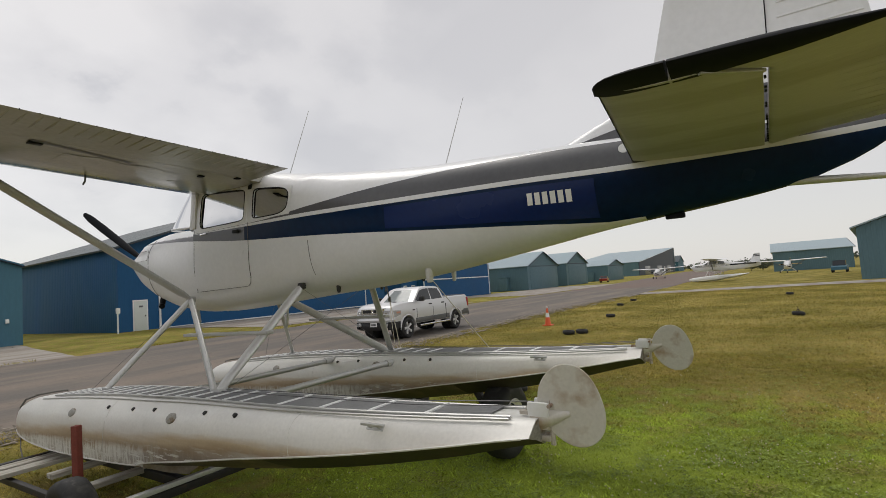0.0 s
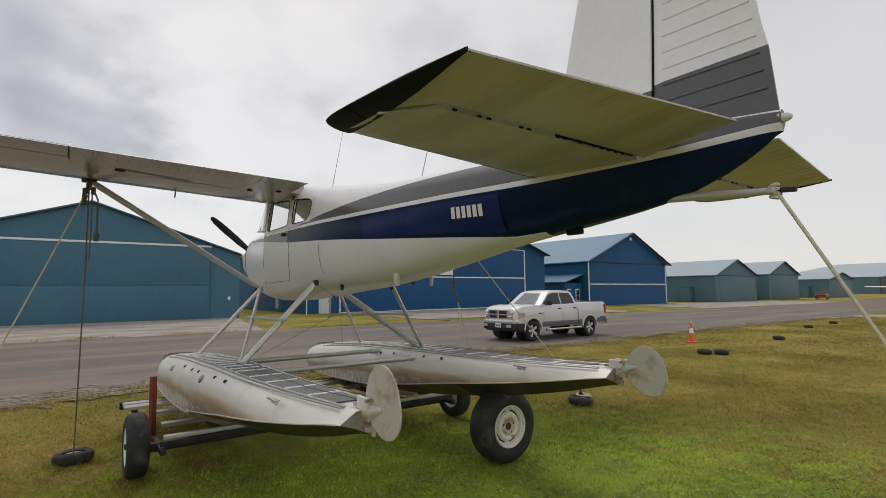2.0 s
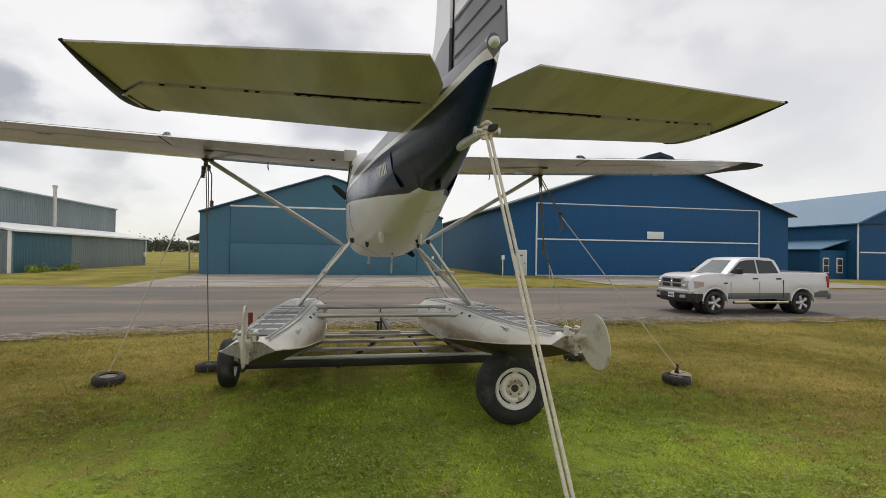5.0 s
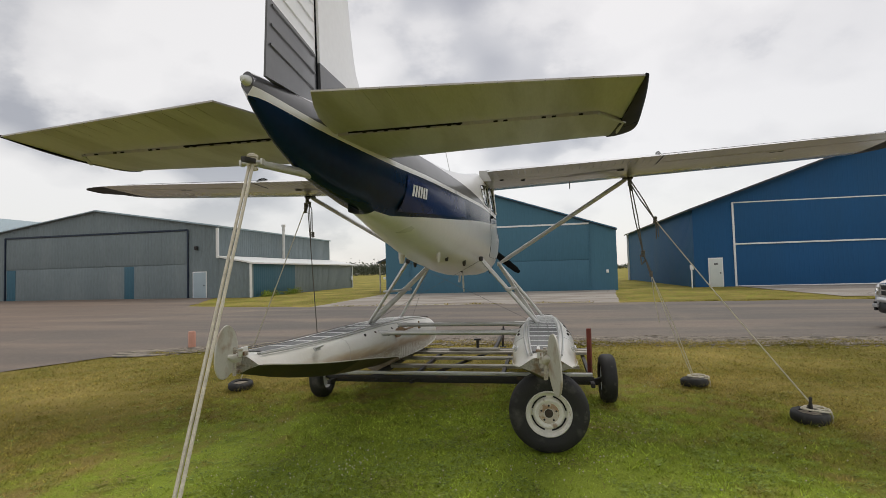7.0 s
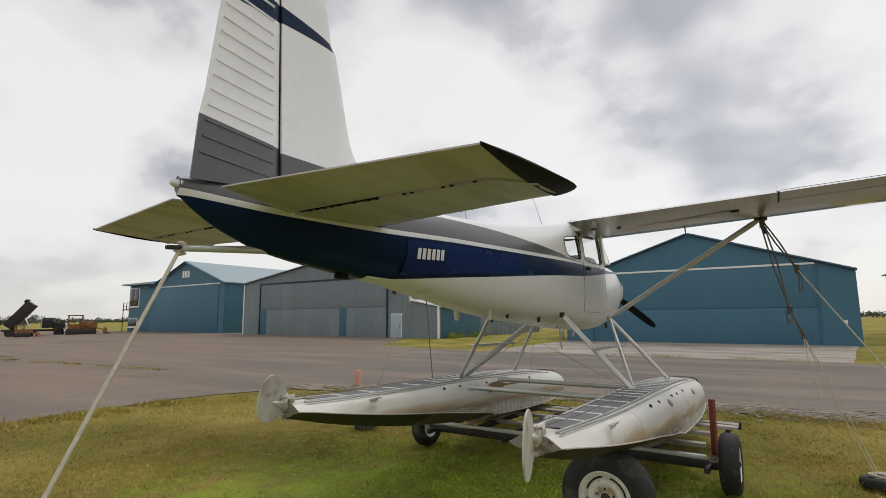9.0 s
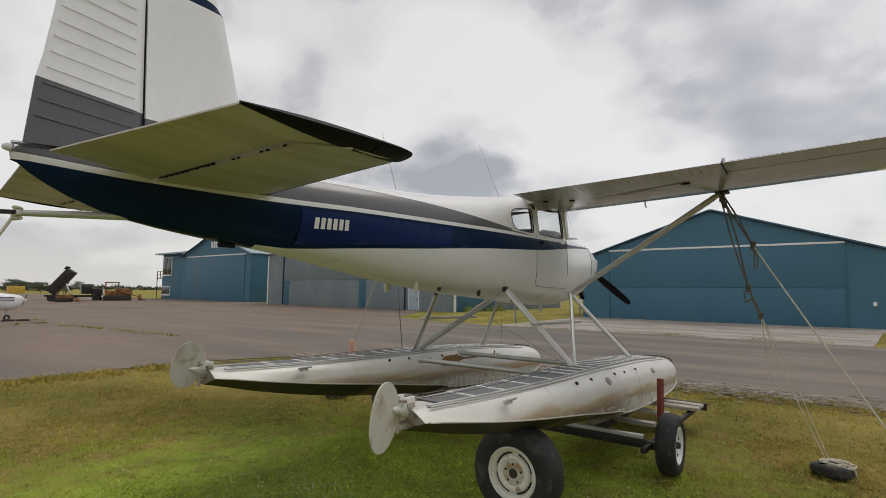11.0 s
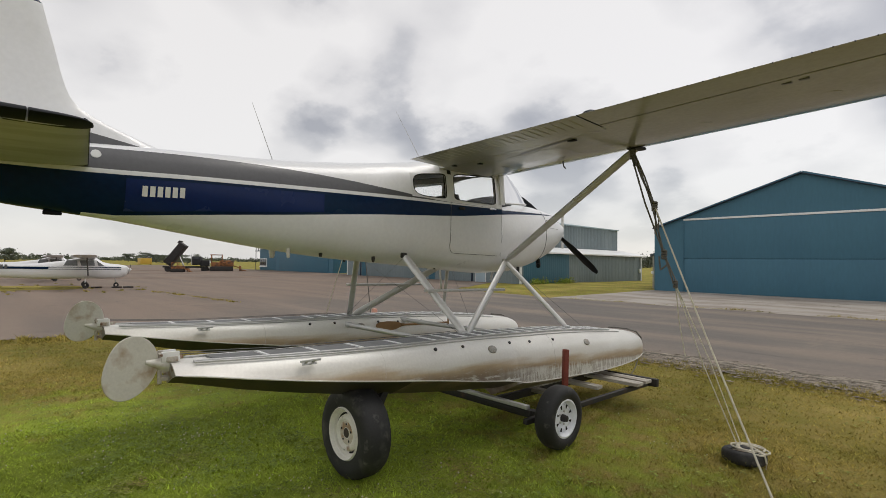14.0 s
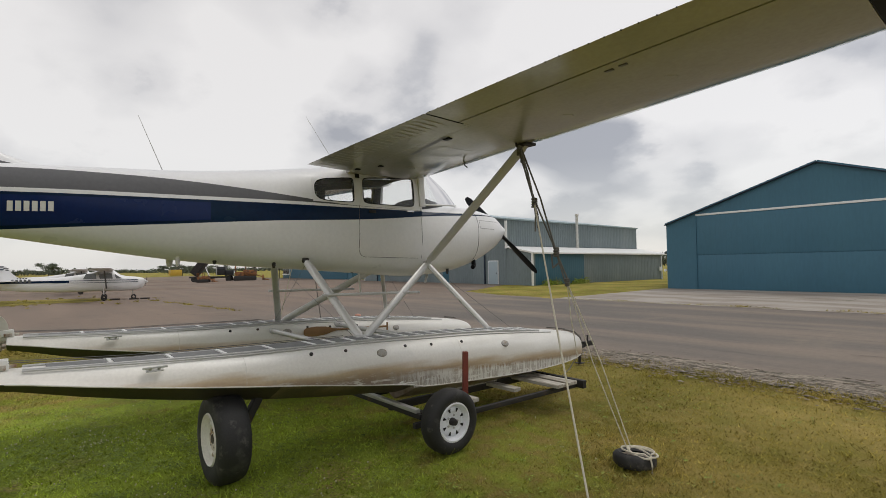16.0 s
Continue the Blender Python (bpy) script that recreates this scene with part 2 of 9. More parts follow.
M_GREYCLAD = ribbed("weathered_grey_cladding", (0.172, 0.216, 0.230), 0.30, "X", 0.65, (0.208, 0.248, 0.258), 0.16)
M_GREYSIDE = ribbed("weathered_grey_side_cladding", (0.172, 0.216, 0.230), 0.30, "Y", 0.65, (0.208, 0.248, 0.258), 0.16, 0.05)
M_PALETEAL = ribbed("pale_teal_cladding", (0.088, 0.168, 0.205), 0.35, "X", 0.6, (0.098, 0.182, 0.215))
M_PALETEALSIDE = ribbed("pale_teal_side_cladding", (0.088, 0.168, 0.205), 0.35, "Y", 0.6, (0.098, 0.182, 0.215))
M_TEAL2 = ribbed("faded_teal_panel", (0.036, 0.122, 0.176), 0.30, "X", 0.6)
M_TEAL2SIDE = ribbed("faded_teal_side_panel", (0.036, 0.122, 0.176), 0.30, "Y", 0.6)
M_ROOFPALE = ribbed("pale_roof_sheet", (0.32, 0.41, 0.45), 0.45, "Y", 0.45)
M_ROOFBLUE = ribbed("blue_roof_sheet", (0.10, 0.22, 0.34), 0.45, "Y", 0.4)
M_ROOFDARK = ribbed("dark_roof_sheet", (0.05, 0.07, 0.08), 0.45, "Y", 0.5)
M_TRIM = mat("white_trim", (0.80, 0.81, 0.80), 0.5, 0, 0.08, 2, 30)
M_DARKTRIM = mat("dark_navy_trim", (0.012, 0.025, 0.05), 0.55, 0, 0.15, 2, 30)
M_DOORW = mat("pale_steel_door", (0.62, 0.66, 0.64), 0.5, 0, 0.08, 2, 30)
M_DOORB = mat("pale_blue_door", (0.36, 0.45, 0.50), 0.5, 0, 0.08, 2, 30)
M_DARK = mat("dark_opening", (0.01, 0.011, 0.012), 0.8, 0, 0.2)
M_CONE = mat("orange_cone_plastic", (0.75, 0.12, 0.035), 0.5, 0, 0.1, 6, 40)
M_CONEF = mat("faded_orange_post", (0.58, 0.30, 0.22), 0.6, 0, 0.12, 6, 40)
M_SILVER = mat("silver_truck_paint", (0.66, 0.66, 0.67), 0.34, 0.3, 0.04, 2, 200, coat=0.3)
M_GUNMETAL = mat("grey_lower_paint", (0.12, 0.125, 0.13), 0.35, 0.2, 0.06, 3, 100, coat=0.3)
M_PLASTIC = mat("black_plastic", (0.015, 0.015, 0.016), 0.55, 0, 0.15, 5, 80)
M_CHROME = mat("chrome_trim", (0.75, 0.75, 0.75), 0.15, 1.0, 0.05)
M_ALLOY = mat("alloy_wheel", (0.60, 0.60, 0.61), 0.35, 0.4, 0.08)
M_LAMP = mat("headlamp_glass", (0.42, 0.42, 0.42), 0.08, 0, 0.2, 12, 60)
M_TAIL = mat("red_tail_lamp", (0.35, 0.02, 0.02), 0.2, 0, 0.1)
M_BARK = mat("bark", (0.09, 0.07, 0.05), 0.9, 0, 0.2)
# far foliage, greyed and paled so the colour carries distance haze
M_LEAF = mat("hazed_foliage", (0.115, 0.135, 0.095), 0.8, 0, 0.35, 0.6, 6, random=0.2)
M_ORANGE = mat("weathered_orange_paint", (0.36, 0.15, 0.05), 0.7, 0, 0.35, 2.5, 20, second=(0.10, 0.06, 0.04), spread=(0.46, 0.6))
M_YELLOW = mat("yellow_paint", (0.55, 0.36, 0.04), 0.5, 0, 0.15, 1.5, 20)
M_CARRED = mat("red_car_paint", (0.30, 0.025, 0.02), 0.3, 0, 0.1, coat=0.5)


def ground_material(name, gain, fine, bump):
    """Mown grass: green where it is lush, straw-coloured where it is dry, at three scales."""
    def g(*c):
        return tuple(gain * v for v in c)
    m = mat(name, g(0.218, 0.190, 0.042), 0.9, 0, 0.45, 0.35, fine, bump, second=g(0.294, 0.235, 0.070), spread=(0.42, 0.68), spec=0.08)
    n, l = m.node_tree.nodes, m.node_tree.links
    tc = n.new("ShaderNodeTexCoord")
    hs = next(x for x in n if x.type == "HUE_SAT")
    src = hs.inputs["Color"].links[0].from_socket
    ns = n.new("ShaderNodeTexNoise")
    ns.inputs["Scale"].default_value = 2.6
    ns.inputs["Detail"].default_value = 6
    ns.inputs["Roughness"].default_value = 0.65
    l.new(tc.outputs["Object"], ns.inputs["Vector"])
    rp = n.new("ShaderNodeMapRange")
    rp.inputs["From Min"].default_value, rp.inputs["From Max"].default_value = 0.47, 0.68
    rp.inputs["To Max"].default_value = 0.5
    l.new(ns.outputs["Fac"], rp.inputs["Value"])
    # the lush patch under and around the parked aircraft, colour lightened against its shade
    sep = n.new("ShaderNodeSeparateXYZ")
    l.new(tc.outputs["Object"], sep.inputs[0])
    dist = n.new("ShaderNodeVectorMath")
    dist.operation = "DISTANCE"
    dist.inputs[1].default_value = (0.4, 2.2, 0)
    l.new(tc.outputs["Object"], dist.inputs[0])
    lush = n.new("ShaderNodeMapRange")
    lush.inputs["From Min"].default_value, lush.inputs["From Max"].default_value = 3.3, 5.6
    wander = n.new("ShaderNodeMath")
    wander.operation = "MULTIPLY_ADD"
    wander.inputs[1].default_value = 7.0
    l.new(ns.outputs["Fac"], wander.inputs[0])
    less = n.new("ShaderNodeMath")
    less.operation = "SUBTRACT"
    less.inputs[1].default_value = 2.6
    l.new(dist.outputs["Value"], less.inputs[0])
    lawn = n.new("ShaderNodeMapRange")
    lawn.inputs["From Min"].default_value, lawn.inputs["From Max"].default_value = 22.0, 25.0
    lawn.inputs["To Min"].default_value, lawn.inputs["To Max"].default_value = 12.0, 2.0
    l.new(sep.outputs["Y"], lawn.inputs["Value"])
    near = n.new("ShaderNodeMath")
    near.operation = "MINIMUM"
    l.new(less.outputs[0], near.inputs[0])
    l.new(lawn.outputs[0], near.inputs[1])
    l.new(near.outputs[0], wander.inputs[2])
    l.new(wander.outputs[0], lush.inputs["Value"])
    mu = n.new("ShaderNodeMath")
    mu.operation = "MULTIPLY"
    l.new(rp.outputs[0], mu.inputs[0])
    l.new(lush.outputs[0], mu.inputs[1])
    mx = n.new("ShaderNodeMix")
    mx.data_type = "RGBA"
    mx.inputs["B"].default_value = (*g(0.355, 0.264, 0.10), 1)
    l.new(mu.outputs[0], mx.inputs["Factor"])
    # darker patches of clover and broad-leaved weeds
    cn = n.new("ShaderNodeTexNoise")
    cn.inputs["Scale"].default_value = 1.7
    cn.inputs["Detail"].default_value = 7
    cn.inputs["Roughness"].default_value = 0.7
    l.new(tc.outputs["Object"], cn.inputs["Vector"])
    cr = n.new("ShaderNodeMapRange")
    cr.inputs["From Min"].default_value, cr.inputs["From Max"].default_value = 0.50, 0.60
    cr.inputs["To Max"].default_value = 0.22
    l.new(cn.outputs["Fac"], cr.inputs["Value"])
    cm = n.new("ShaderNodeMix")
    cm.data_type = "RGBA"
    cm.inputs["B"].default_value = (*g(0.118, 0.152, 0.024), 1)
    l.new(cr.outputs[0], cm.inputs["Factor"])
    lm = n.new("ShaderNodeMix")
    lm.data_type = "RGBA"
    # lush green, with extra light put into the colour
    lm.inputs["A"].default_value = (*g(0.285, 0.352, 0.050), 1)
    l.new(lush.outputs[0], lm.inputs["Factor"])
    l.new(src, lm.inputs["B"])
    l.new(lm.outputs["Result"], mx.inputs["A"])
    l.new(mx.outputs["Result"], cm.inputs["A"])
    l.new(cm.outputs["Result"], hs.inputs["Color"])
    return m


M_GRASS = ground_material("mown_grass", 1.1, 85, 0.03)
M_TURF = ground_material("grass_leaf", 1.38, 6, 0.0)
tn, tl = M_TURF.node_tree.nodes, M_TURF.node_tree.links
t_leaf = tn.new("ShaderNodeBsdfTranslucent")
tl.new(tn["Principled BSDF"].inputs["Base Color"].links[0].from_socket, t_leaf.inputs["Color"])
t_geo = tn.new("ShaderNodeNewGeometry")
t_var = tn.new("ShaderNodeMapRange")
t_var.inputs["To Min"].default_value, t_var.inputs["To Max"].default_value = 0.5, 1.55
tl.new(t_geo.outputs["Random Per Island"], t_var.inputs["Value"])
t_hs = next(x for x in tn if x.type == "HUE_SAT")
t_mul = tn.new("ShaderNodeMath")
t_mul.operation = "MULTIPLY"
tl.new(t_hs.inputs["Value"].links[0].from_socket, t_mul.inputs[0])
tl.new(t_var.outputs[0], t_mul.inputs[1])
tl.new(t_mul.outputs[0], t_hs.inputs["Value"])
t_mix = tn.new("ShaderNodeMixShader")
t_mix.inputs[0].default_value = 0.45
tl.new(tn["Principled BSDF"].outputs[0], t_mix.inputs[1])
tl.new(t_leaf.outputs[0], t_mix.inputs[2])
tl.new(t_mix.outputs[0], tn["Material Output"].inputs[0])
M_CLOVER = mat("white_clover", (0.60, 0.56, 0.36), 0.8, 0, 0.1)
M_DRY = mat("dry_stalks", (0.28, 0.21, 0.09), 0.9, 0, 0.2)
M_ROAD = mat("worn_asphalt", (0.140, 0.123, 0.107), 0.85, 0, 0.3, 0.55, 45, 0.006, second=(0.190, 0.156, 0.125), spread=(0.44, 0.60), mapping=(0.16, 1, 1))
M_WEED = mat("broad_weed_leaves", (0.245, 0.325, 0.052), 0.7, 0, 0.35, 0.8, 60, spec=0.2, second=(0.270, 0.230, 0.062), spread=(0.5, 0.64))
wd_n, wd_l = M_WEED.node_tree.nodes, M_WEED.node_tree.links
wd_geo = wd_n.new("ShaderNodeNewGeometry")
wd_var = wd_n.new("ShaderNodeMapRange")
wd_var.inputs["To Min"].default_value, wd_var.inputs["To Max"].default_value = 0.45, 1.4
wd_l.new(wd_geo.outputs["Random Per Island"], wd_var.inputs["Value"])
wd_hs = next(x for x in wd_n if x.type == "HUE_SAT")
wd_mul = wd_n.new("ShaderNodeMath")
wd_mul.operation = "MULTIPLY"
wd_l.new(wd_hs.inputs["Value"].links[0].from_socket, wd_mul.inputs[0])
wd_l.new(wd_var.outputs[0], wd_mul.inputs[1])
wd_l.new(wd_mul.outputs[0], wd_hs.inputs["Value"])


def blotch(m, color, scale, lo, hi, amount, stretch=(1, 1, 1)):
    """Lay irregular patches of another colour over a surface."""
    n, l = m.node_tree.nodes, m.node_tree.links
    hs = next(x for x in n if x.type == "HUE_SAT")
    src = hs.inputs["Color"].links[0].from_socket
    tc = n.new("ShaderNodeTexCoord")
    mp = n.new("ShaderNodeMapping")
    mp.inputs["Scale"].default_value = stretch
    l.new(tc.outputs["Object"], mp.inputs[0])
    ns = n.new("ShaderNodeTexNoise")
    ns.inputs["Scale"].default_value = scale
    ns.inputs["Detail"].default_value = 8
    ns.inputs["Roughness"].default_value = 0.62
    l.new(mp.outputs[0], ns.inputs["Vector"])
    rp = n.new("ShaderNodeMapRange")
    rp.inputs["From Min"].default_value, rp.inputs["From Max"].default_value = lo, hi
    rp.inputs["To Max"].default_value = amount
    l.new(ns.outputs["Fac"], rp.inputs["Value"])
    mx = n.new("ShaderNodeMix")
    mx.data_type = "RGBA"
    mx.inputs["B"].default_value = (*color, 1)
    l.new(rp.outputs[0], mx.inputs["Factor"])
    l.new(src, mx.inputs["A"])
    l.new(mx.outputs["Result"], hs.inputs["Color"])


blotch(M_ROAD, (0.225, 0.185, 0.145), 0.35, 0.55, 0.68, 0.6, (0.3, 1.2, 1))
blotch(M_ROAD, (0.095, 0.085, 0.078), 0.8, 0.60, 0.68, 0.5, (0.3, 1.5, 1))


def brown_west(m, color, x0, x1):
    """Older, browner surfacing west of x0, mingling over a wide ragged border."""
    n, l = m.node_tree.nodes, m.node_tree.links
    hs = next(x for x in n if x.type == "HUE_SAT")
    src = hs.inputs["Color"].links[0].from_socket
    tc = n.new("ShaderNodeTexCoord")
    sp = n.new("ShaderNodeSeparateXYZ")
    l.new(tc.outputs["Object"], sp.inputs[0])
    ns = n.new("ShaderNodeTexNoise")
    ns.inputs["Scale"].default_value = 0.16
    ns.inputs["Detail"].default_value = 7
    ns.inputs["Roughness"].default_value = 0.6
    l.new(tc.outputs["Object"], ns.inputs["Vector"])
    ad = n.new("ShaderNodeMath")
    ad.operation = "MULTIPLY_ADD"
    ad.inputs[1].default_value = 16.0
    l.new(ns.outputs["Fac"], ad.inputs[0])
    yy = n.new("ShaderNodeMath")
    yy.operation = "MULTIPLY_ADD"
    yy.inputs[1].default_value = 0.55
    l.new(sp.outputs["Y"], yy.inputs[0])
    l.new(sp.outputs["X"], yy.inputs[2])
    l.new(yy.outputs[0], ad.inputs[2])
    rp = n.new("ShaderNodeMapRange")
    rp.inputs["From Min"].default_value, rp.inputs["From Max"].default_value = x0, x1
    rp.inputs["To Max"].default_value = 0.85
    l.new(ad.outputs[0], rp.inputs["Value"])
    mx = n.new("ShaderNodeMix")
    mx.data_type = "RGBA"
    mx.inputs["B"].default_value = (*color, 1)
    l.new(rp.outputs[0], mx.inputs["Factor"])
    l.new(src, mx.inputs["A"])
    l.new(mx.outputs["Result"], hs.inputs["Color"])


brown_west(M_ROAD, (0.205, 0.150, 0.112), 6.0, -6.0)
blotch(M_ROAD, (0.26, 0.21, 0.155), 0.5, 0.58, 0.72, 0.5, (1.2, 0.4, 1))
blotch(M_ROAD, (0.12, 0.105, 0.07), 1.1, 0.62, 0.72, 0.5, (1.0, 0.5, 1))
blotch(M_RUBBER, (0.12, 0.112, 0.098), 9, 0.60, 0.70, 0.6)
M_CRACK = mat("crack_filler", (0.085, 0.075, 0.060), 0.95, 0, 0.3, 3, 40)
M_GRAVELROAD = mat("reddish_gravel_road", (0.19, 0.135, 0.11), 0.92, 0, 0.2, 0.2, 40, 0.008, second=(0.16, 0.13, 0.115), spread=(0.4, 0.65), mapping=(0.4, 1, 1))
M_CONCRETE = mat("stained_concrete", (0.39, 0.355, 0.31), 0.85, 0, 0.2, 0.9, 30, 0.003, second=(0.25, 0.215, 0.18), spread=(0.42, 0.60), mapping=(0.3, 1, 1))
M_VERGE = mat("gravel_verge", (0.33, 0.285, 0.225), 0.95, 0, 0.7, 6.0, 34, 0.03, second=(0.085, 0.075, 0.055), spread=(0.46, 0.56), mapping=(0.32, 1.0, 1))
M_STONE = mat("verge_stone", (0.40, 0.345, 0.28), 0.9, 0, 0.35, 7, 60, second=(0.17, 0.145, 0.11), spread=(0.45, 0.6))


# ---- mesh helpers ----
def finish(name, bm, mats, angle=35):
    me = bpy.data.meshes.new(name)
    bm.to_mesh(me)
    bm.free()
    for m in mats if isinstance(mats, (list, tuple)) else [mats]:
        me.materials.append(m)
    me.polygons.foreach_set("use_smooth", [True] * len(me.polygons))
    me.set_sharp_from_angle(angle=radians(angle))
    return me


def part(name, bm, material, parent=None, label="", angle=35):
    ob = new(name, finish(name, bm, material, angle))
    if parent is not None:
        ob.parent = parent
    if label:
        ob["label"] = label
    return ob


def empty(name, m=None, label="", category="", group="", kind=""):
    ob = new(name)
    ob.empty_display_size = 0.2
    if m is not None:
        ob.matrix_basis = m
    return tagged(ob, label, category, group, kind)


def box(bm, c, s, bevel=0.0, m=None, mi=0):
    r = bmesh.ops.create_cube(bm, size=1.0)
    vs = r["verts"]
    bmesh.ops.scale(bm, vec=s, verts=vs)
    if bevel:
        es = list({e for v in vs for e in v.link_edges})
        vs = list({v for f in bmesh.ops.bevel(bm, geom=es, offset=bevel, segments=2, profile=0.6, affect="EDGES")["faces"] for v in f.verts} | {v for v in vs if v.is_valid})
    if m is not None:
        bmesh.ops.transform(bm, matrix=m, verts=vs)
    bmesh.ops.translate(bm, vec=c, verts=vs)
    for f in {f for v in vs for f in v.link_faces}:
        f.material_index = mi
    return vs


def frame_of(p0, p1):
    d = Vector(p1) - Vector(p0)
    return Matrix.Translation(p0) @ d.to_track_quat("Z", "X").to_matrix().to_4x4(), d.length


def bar(bm, p0, p1, w, h, bevel=0.004, mi=0):
    """A straight bar of width w and depth h between two points."""
    m, n = frame_of(p0, p1)
    vs = box(bm, (0, 0, n / 2), (w, h, n), bevel, mi=mi)
    bmesh.ops.transform(bm, matrix=m, verts=vs)
    return vs


def ring_loft(bm, rings, closed=True, caps=(True, True), mi=0, mifun=None):
    rows = [[bm.verts.new(p) for p in r] for r in rings]
    n = len(rows[0])
    for i in range(len(rows) - 1):
        for j in range(n if closed else n - 1):
            k = (j + 1) % n
            a, b, c, d = rows[i][j], rows[i][k], rows[i + 1][k], rows[i + 1][j]
            f = bm.faces.new((a, b, c, d))
            f.material_index = mifun(i, j) if mifun else mi
    if closed and caps[0]:
        bm.faces.new(rows[0][::-1]).material_index = mifun(0, 0) if mifun else mi
    if closed and caps[1]:
        bm.faces.new(rows[-1]).material_index = mifun(len(rows) - 2, 0) if mifun else mi
    return rows


def tube(bm, pts, r, n=10, mi=0, flat=1.0):
    """A round tube along a run of points; r may be one radius or one for each point."""
    pts = [Vector(p) for p in pts]
    rs = r if isinstance(r, (list, tuple)) else [r] * len(pts)
    rings = []
    for i, p in enumerate(pts):
        d = (pts[min(i + 1, len(pts) - 1)] - pts[max(i - 1, 0)]).normalized()
        q = d.to_track_quat("Z", "X").to_matrix()
        rings.append([p + q @ Vector((rs[i] * math.cos(2 * math.pi * k / n), rs[i] * flat * math.sin(2 * math.pi * k / n), 0)) for k in range(n)])
    ring_loft(bm, rings, mi=mi)


def lathe(bm, prof, n=32, m=None, mi=0, mis=None):
    """Turn a run of (radius, height) about z."""
    m = m or Matrix.Identity(4)
    rows = []
    for r, z in prof:
        rows.append([bm.verts.new(m @ Vector((r * math.cos(2 * math.pi * k / n), r * math.sin(2 * math.pi * k / n), z))) for k in range(n)])
    for i in range(len(rows) - 1):
        for k in range(n):
            f = bm.faces.new((rows[i][k], rows[i][(k + 1) % n], rows[i + 1][(k + 1) % n], rows[i + 1][k]))
            f.material_index = mis[i] if mis else mi
    return rows


def slab(bm, poly, z0, z1, m=None, mi=0):
    """A flat plate with the outline poly, from z0 to z1."""
    m = m or Matrix.Identity(4)
    a = [bm.verts.new(m @ Vector((x, y, z0))) for x, y in poly]
    b = [bm.verts.new(m @ Vector((x, y, z1))) for x, y in poly]
    n = len(poly)
    fs = [bm.faces.new(a[::-1]), bm.faces.new(b)]
    for i in range(n):
        fs.append(bm.faces.new((a[i], a[(i + 1) % n], b[(i + 1) % n], b[i])))
    for f in fs:
        f.material_index = mi
    return fs


def hermite(xs, ys, x):
    """A smooth curve through the table."""
    if x <= xs[0]:
        return ys[0]
    if x >= xs[-1]:
        return ys[-1]
    i = next(k for k in range(len(xs) - 1) if xs[k] <= x <= xs[k + 1])
    s = [(ys[k + 1] - ys[k]) / (xs[k + 1] - xs[k]) for k in range(len(xs) - 1)]

    def tan(k):
        if k == 0:
            return s[0]
        if k == len(xs) - 1:
            return s[-1]
        return 0.0 if s[k - 1] * s[k] <= 0 else 2 * s[k - 1] * s[k] / (s[k - 1] + s[k])
    h = xs[i + 1] - xs[i]
    t = (x - xs[i]) / h
    return (2 * t**3 - 3 * t**2 + 1) * ys[i] + (t**3 - 2 * t**2 + t) * h * tan(i) + (-2 * t**3 + 3 * t**2) * ys[i + 1] + (t**3 - t**2) * h * tan(i + 1)


# ---- ground ----
def lie(x, y):
    """Height of the ground."""
    s = min(1, max(0, (y - 22) / 12))
    up = 0.17 * s
    d = min(1, max(0, (x - 18) / 60))
    return up * (1 - d) - 0.28 * d + (0.10 * min(1, max(0, (-x - 12) / 25)) if y > 22 else 0.0)


def near_bump(x, y):
    r = max(0.0, 1 - math.hypot(x, y - 3) / 16)
    return r * 0.03 * noise.noise(Vector((x * 0.7, y * 0.7, 1.3)))


def sheet(name, x0, x1, y0, y1, step, lift, material, ragged=0.0, seed=0, inside=None):
    """A sheet lying on the ground, its border ragged by that many metres."""
    bm = bmesh.new()
    nx, ny = max(2, int((x1 - x0) / step)), max(2, int((y1 - y0) / min(step, (y1 - y0) / 3)))
    g = {}
    for i in range(nx + 1):
        for j in range(ny + 1):
            x, y = x0 + (x1 - x0) * i / nx, y0 + (y1 - y0) * j / ny
            if ragged and (j in (0, ny)):
                y += ragged * (noise.noise(Vector((x * 0.45, seed, 0.0))) + 0.6 * noise.noise(Vector((x * 1.9, seed, 4.0))))
            if ragged and (i in (0, nx)):
                x += ragged * (noise.noise(Vector((seed, y * 0.45, 0.0))) + 0.6 * noise.noise(Vector((seed, y * 1.9, 4.0))))
            g[i, j] = bm.verts.new((x, y, lie(x, y) + lift))
    for i in range(nx):
        for j in range(ny):
            bm.faces.new((g[i, j], g[i + 1, j], g[i + 1, j + 1], g[i, j + 1]))
    return tagged(part(name, bm, material), kind="structure")


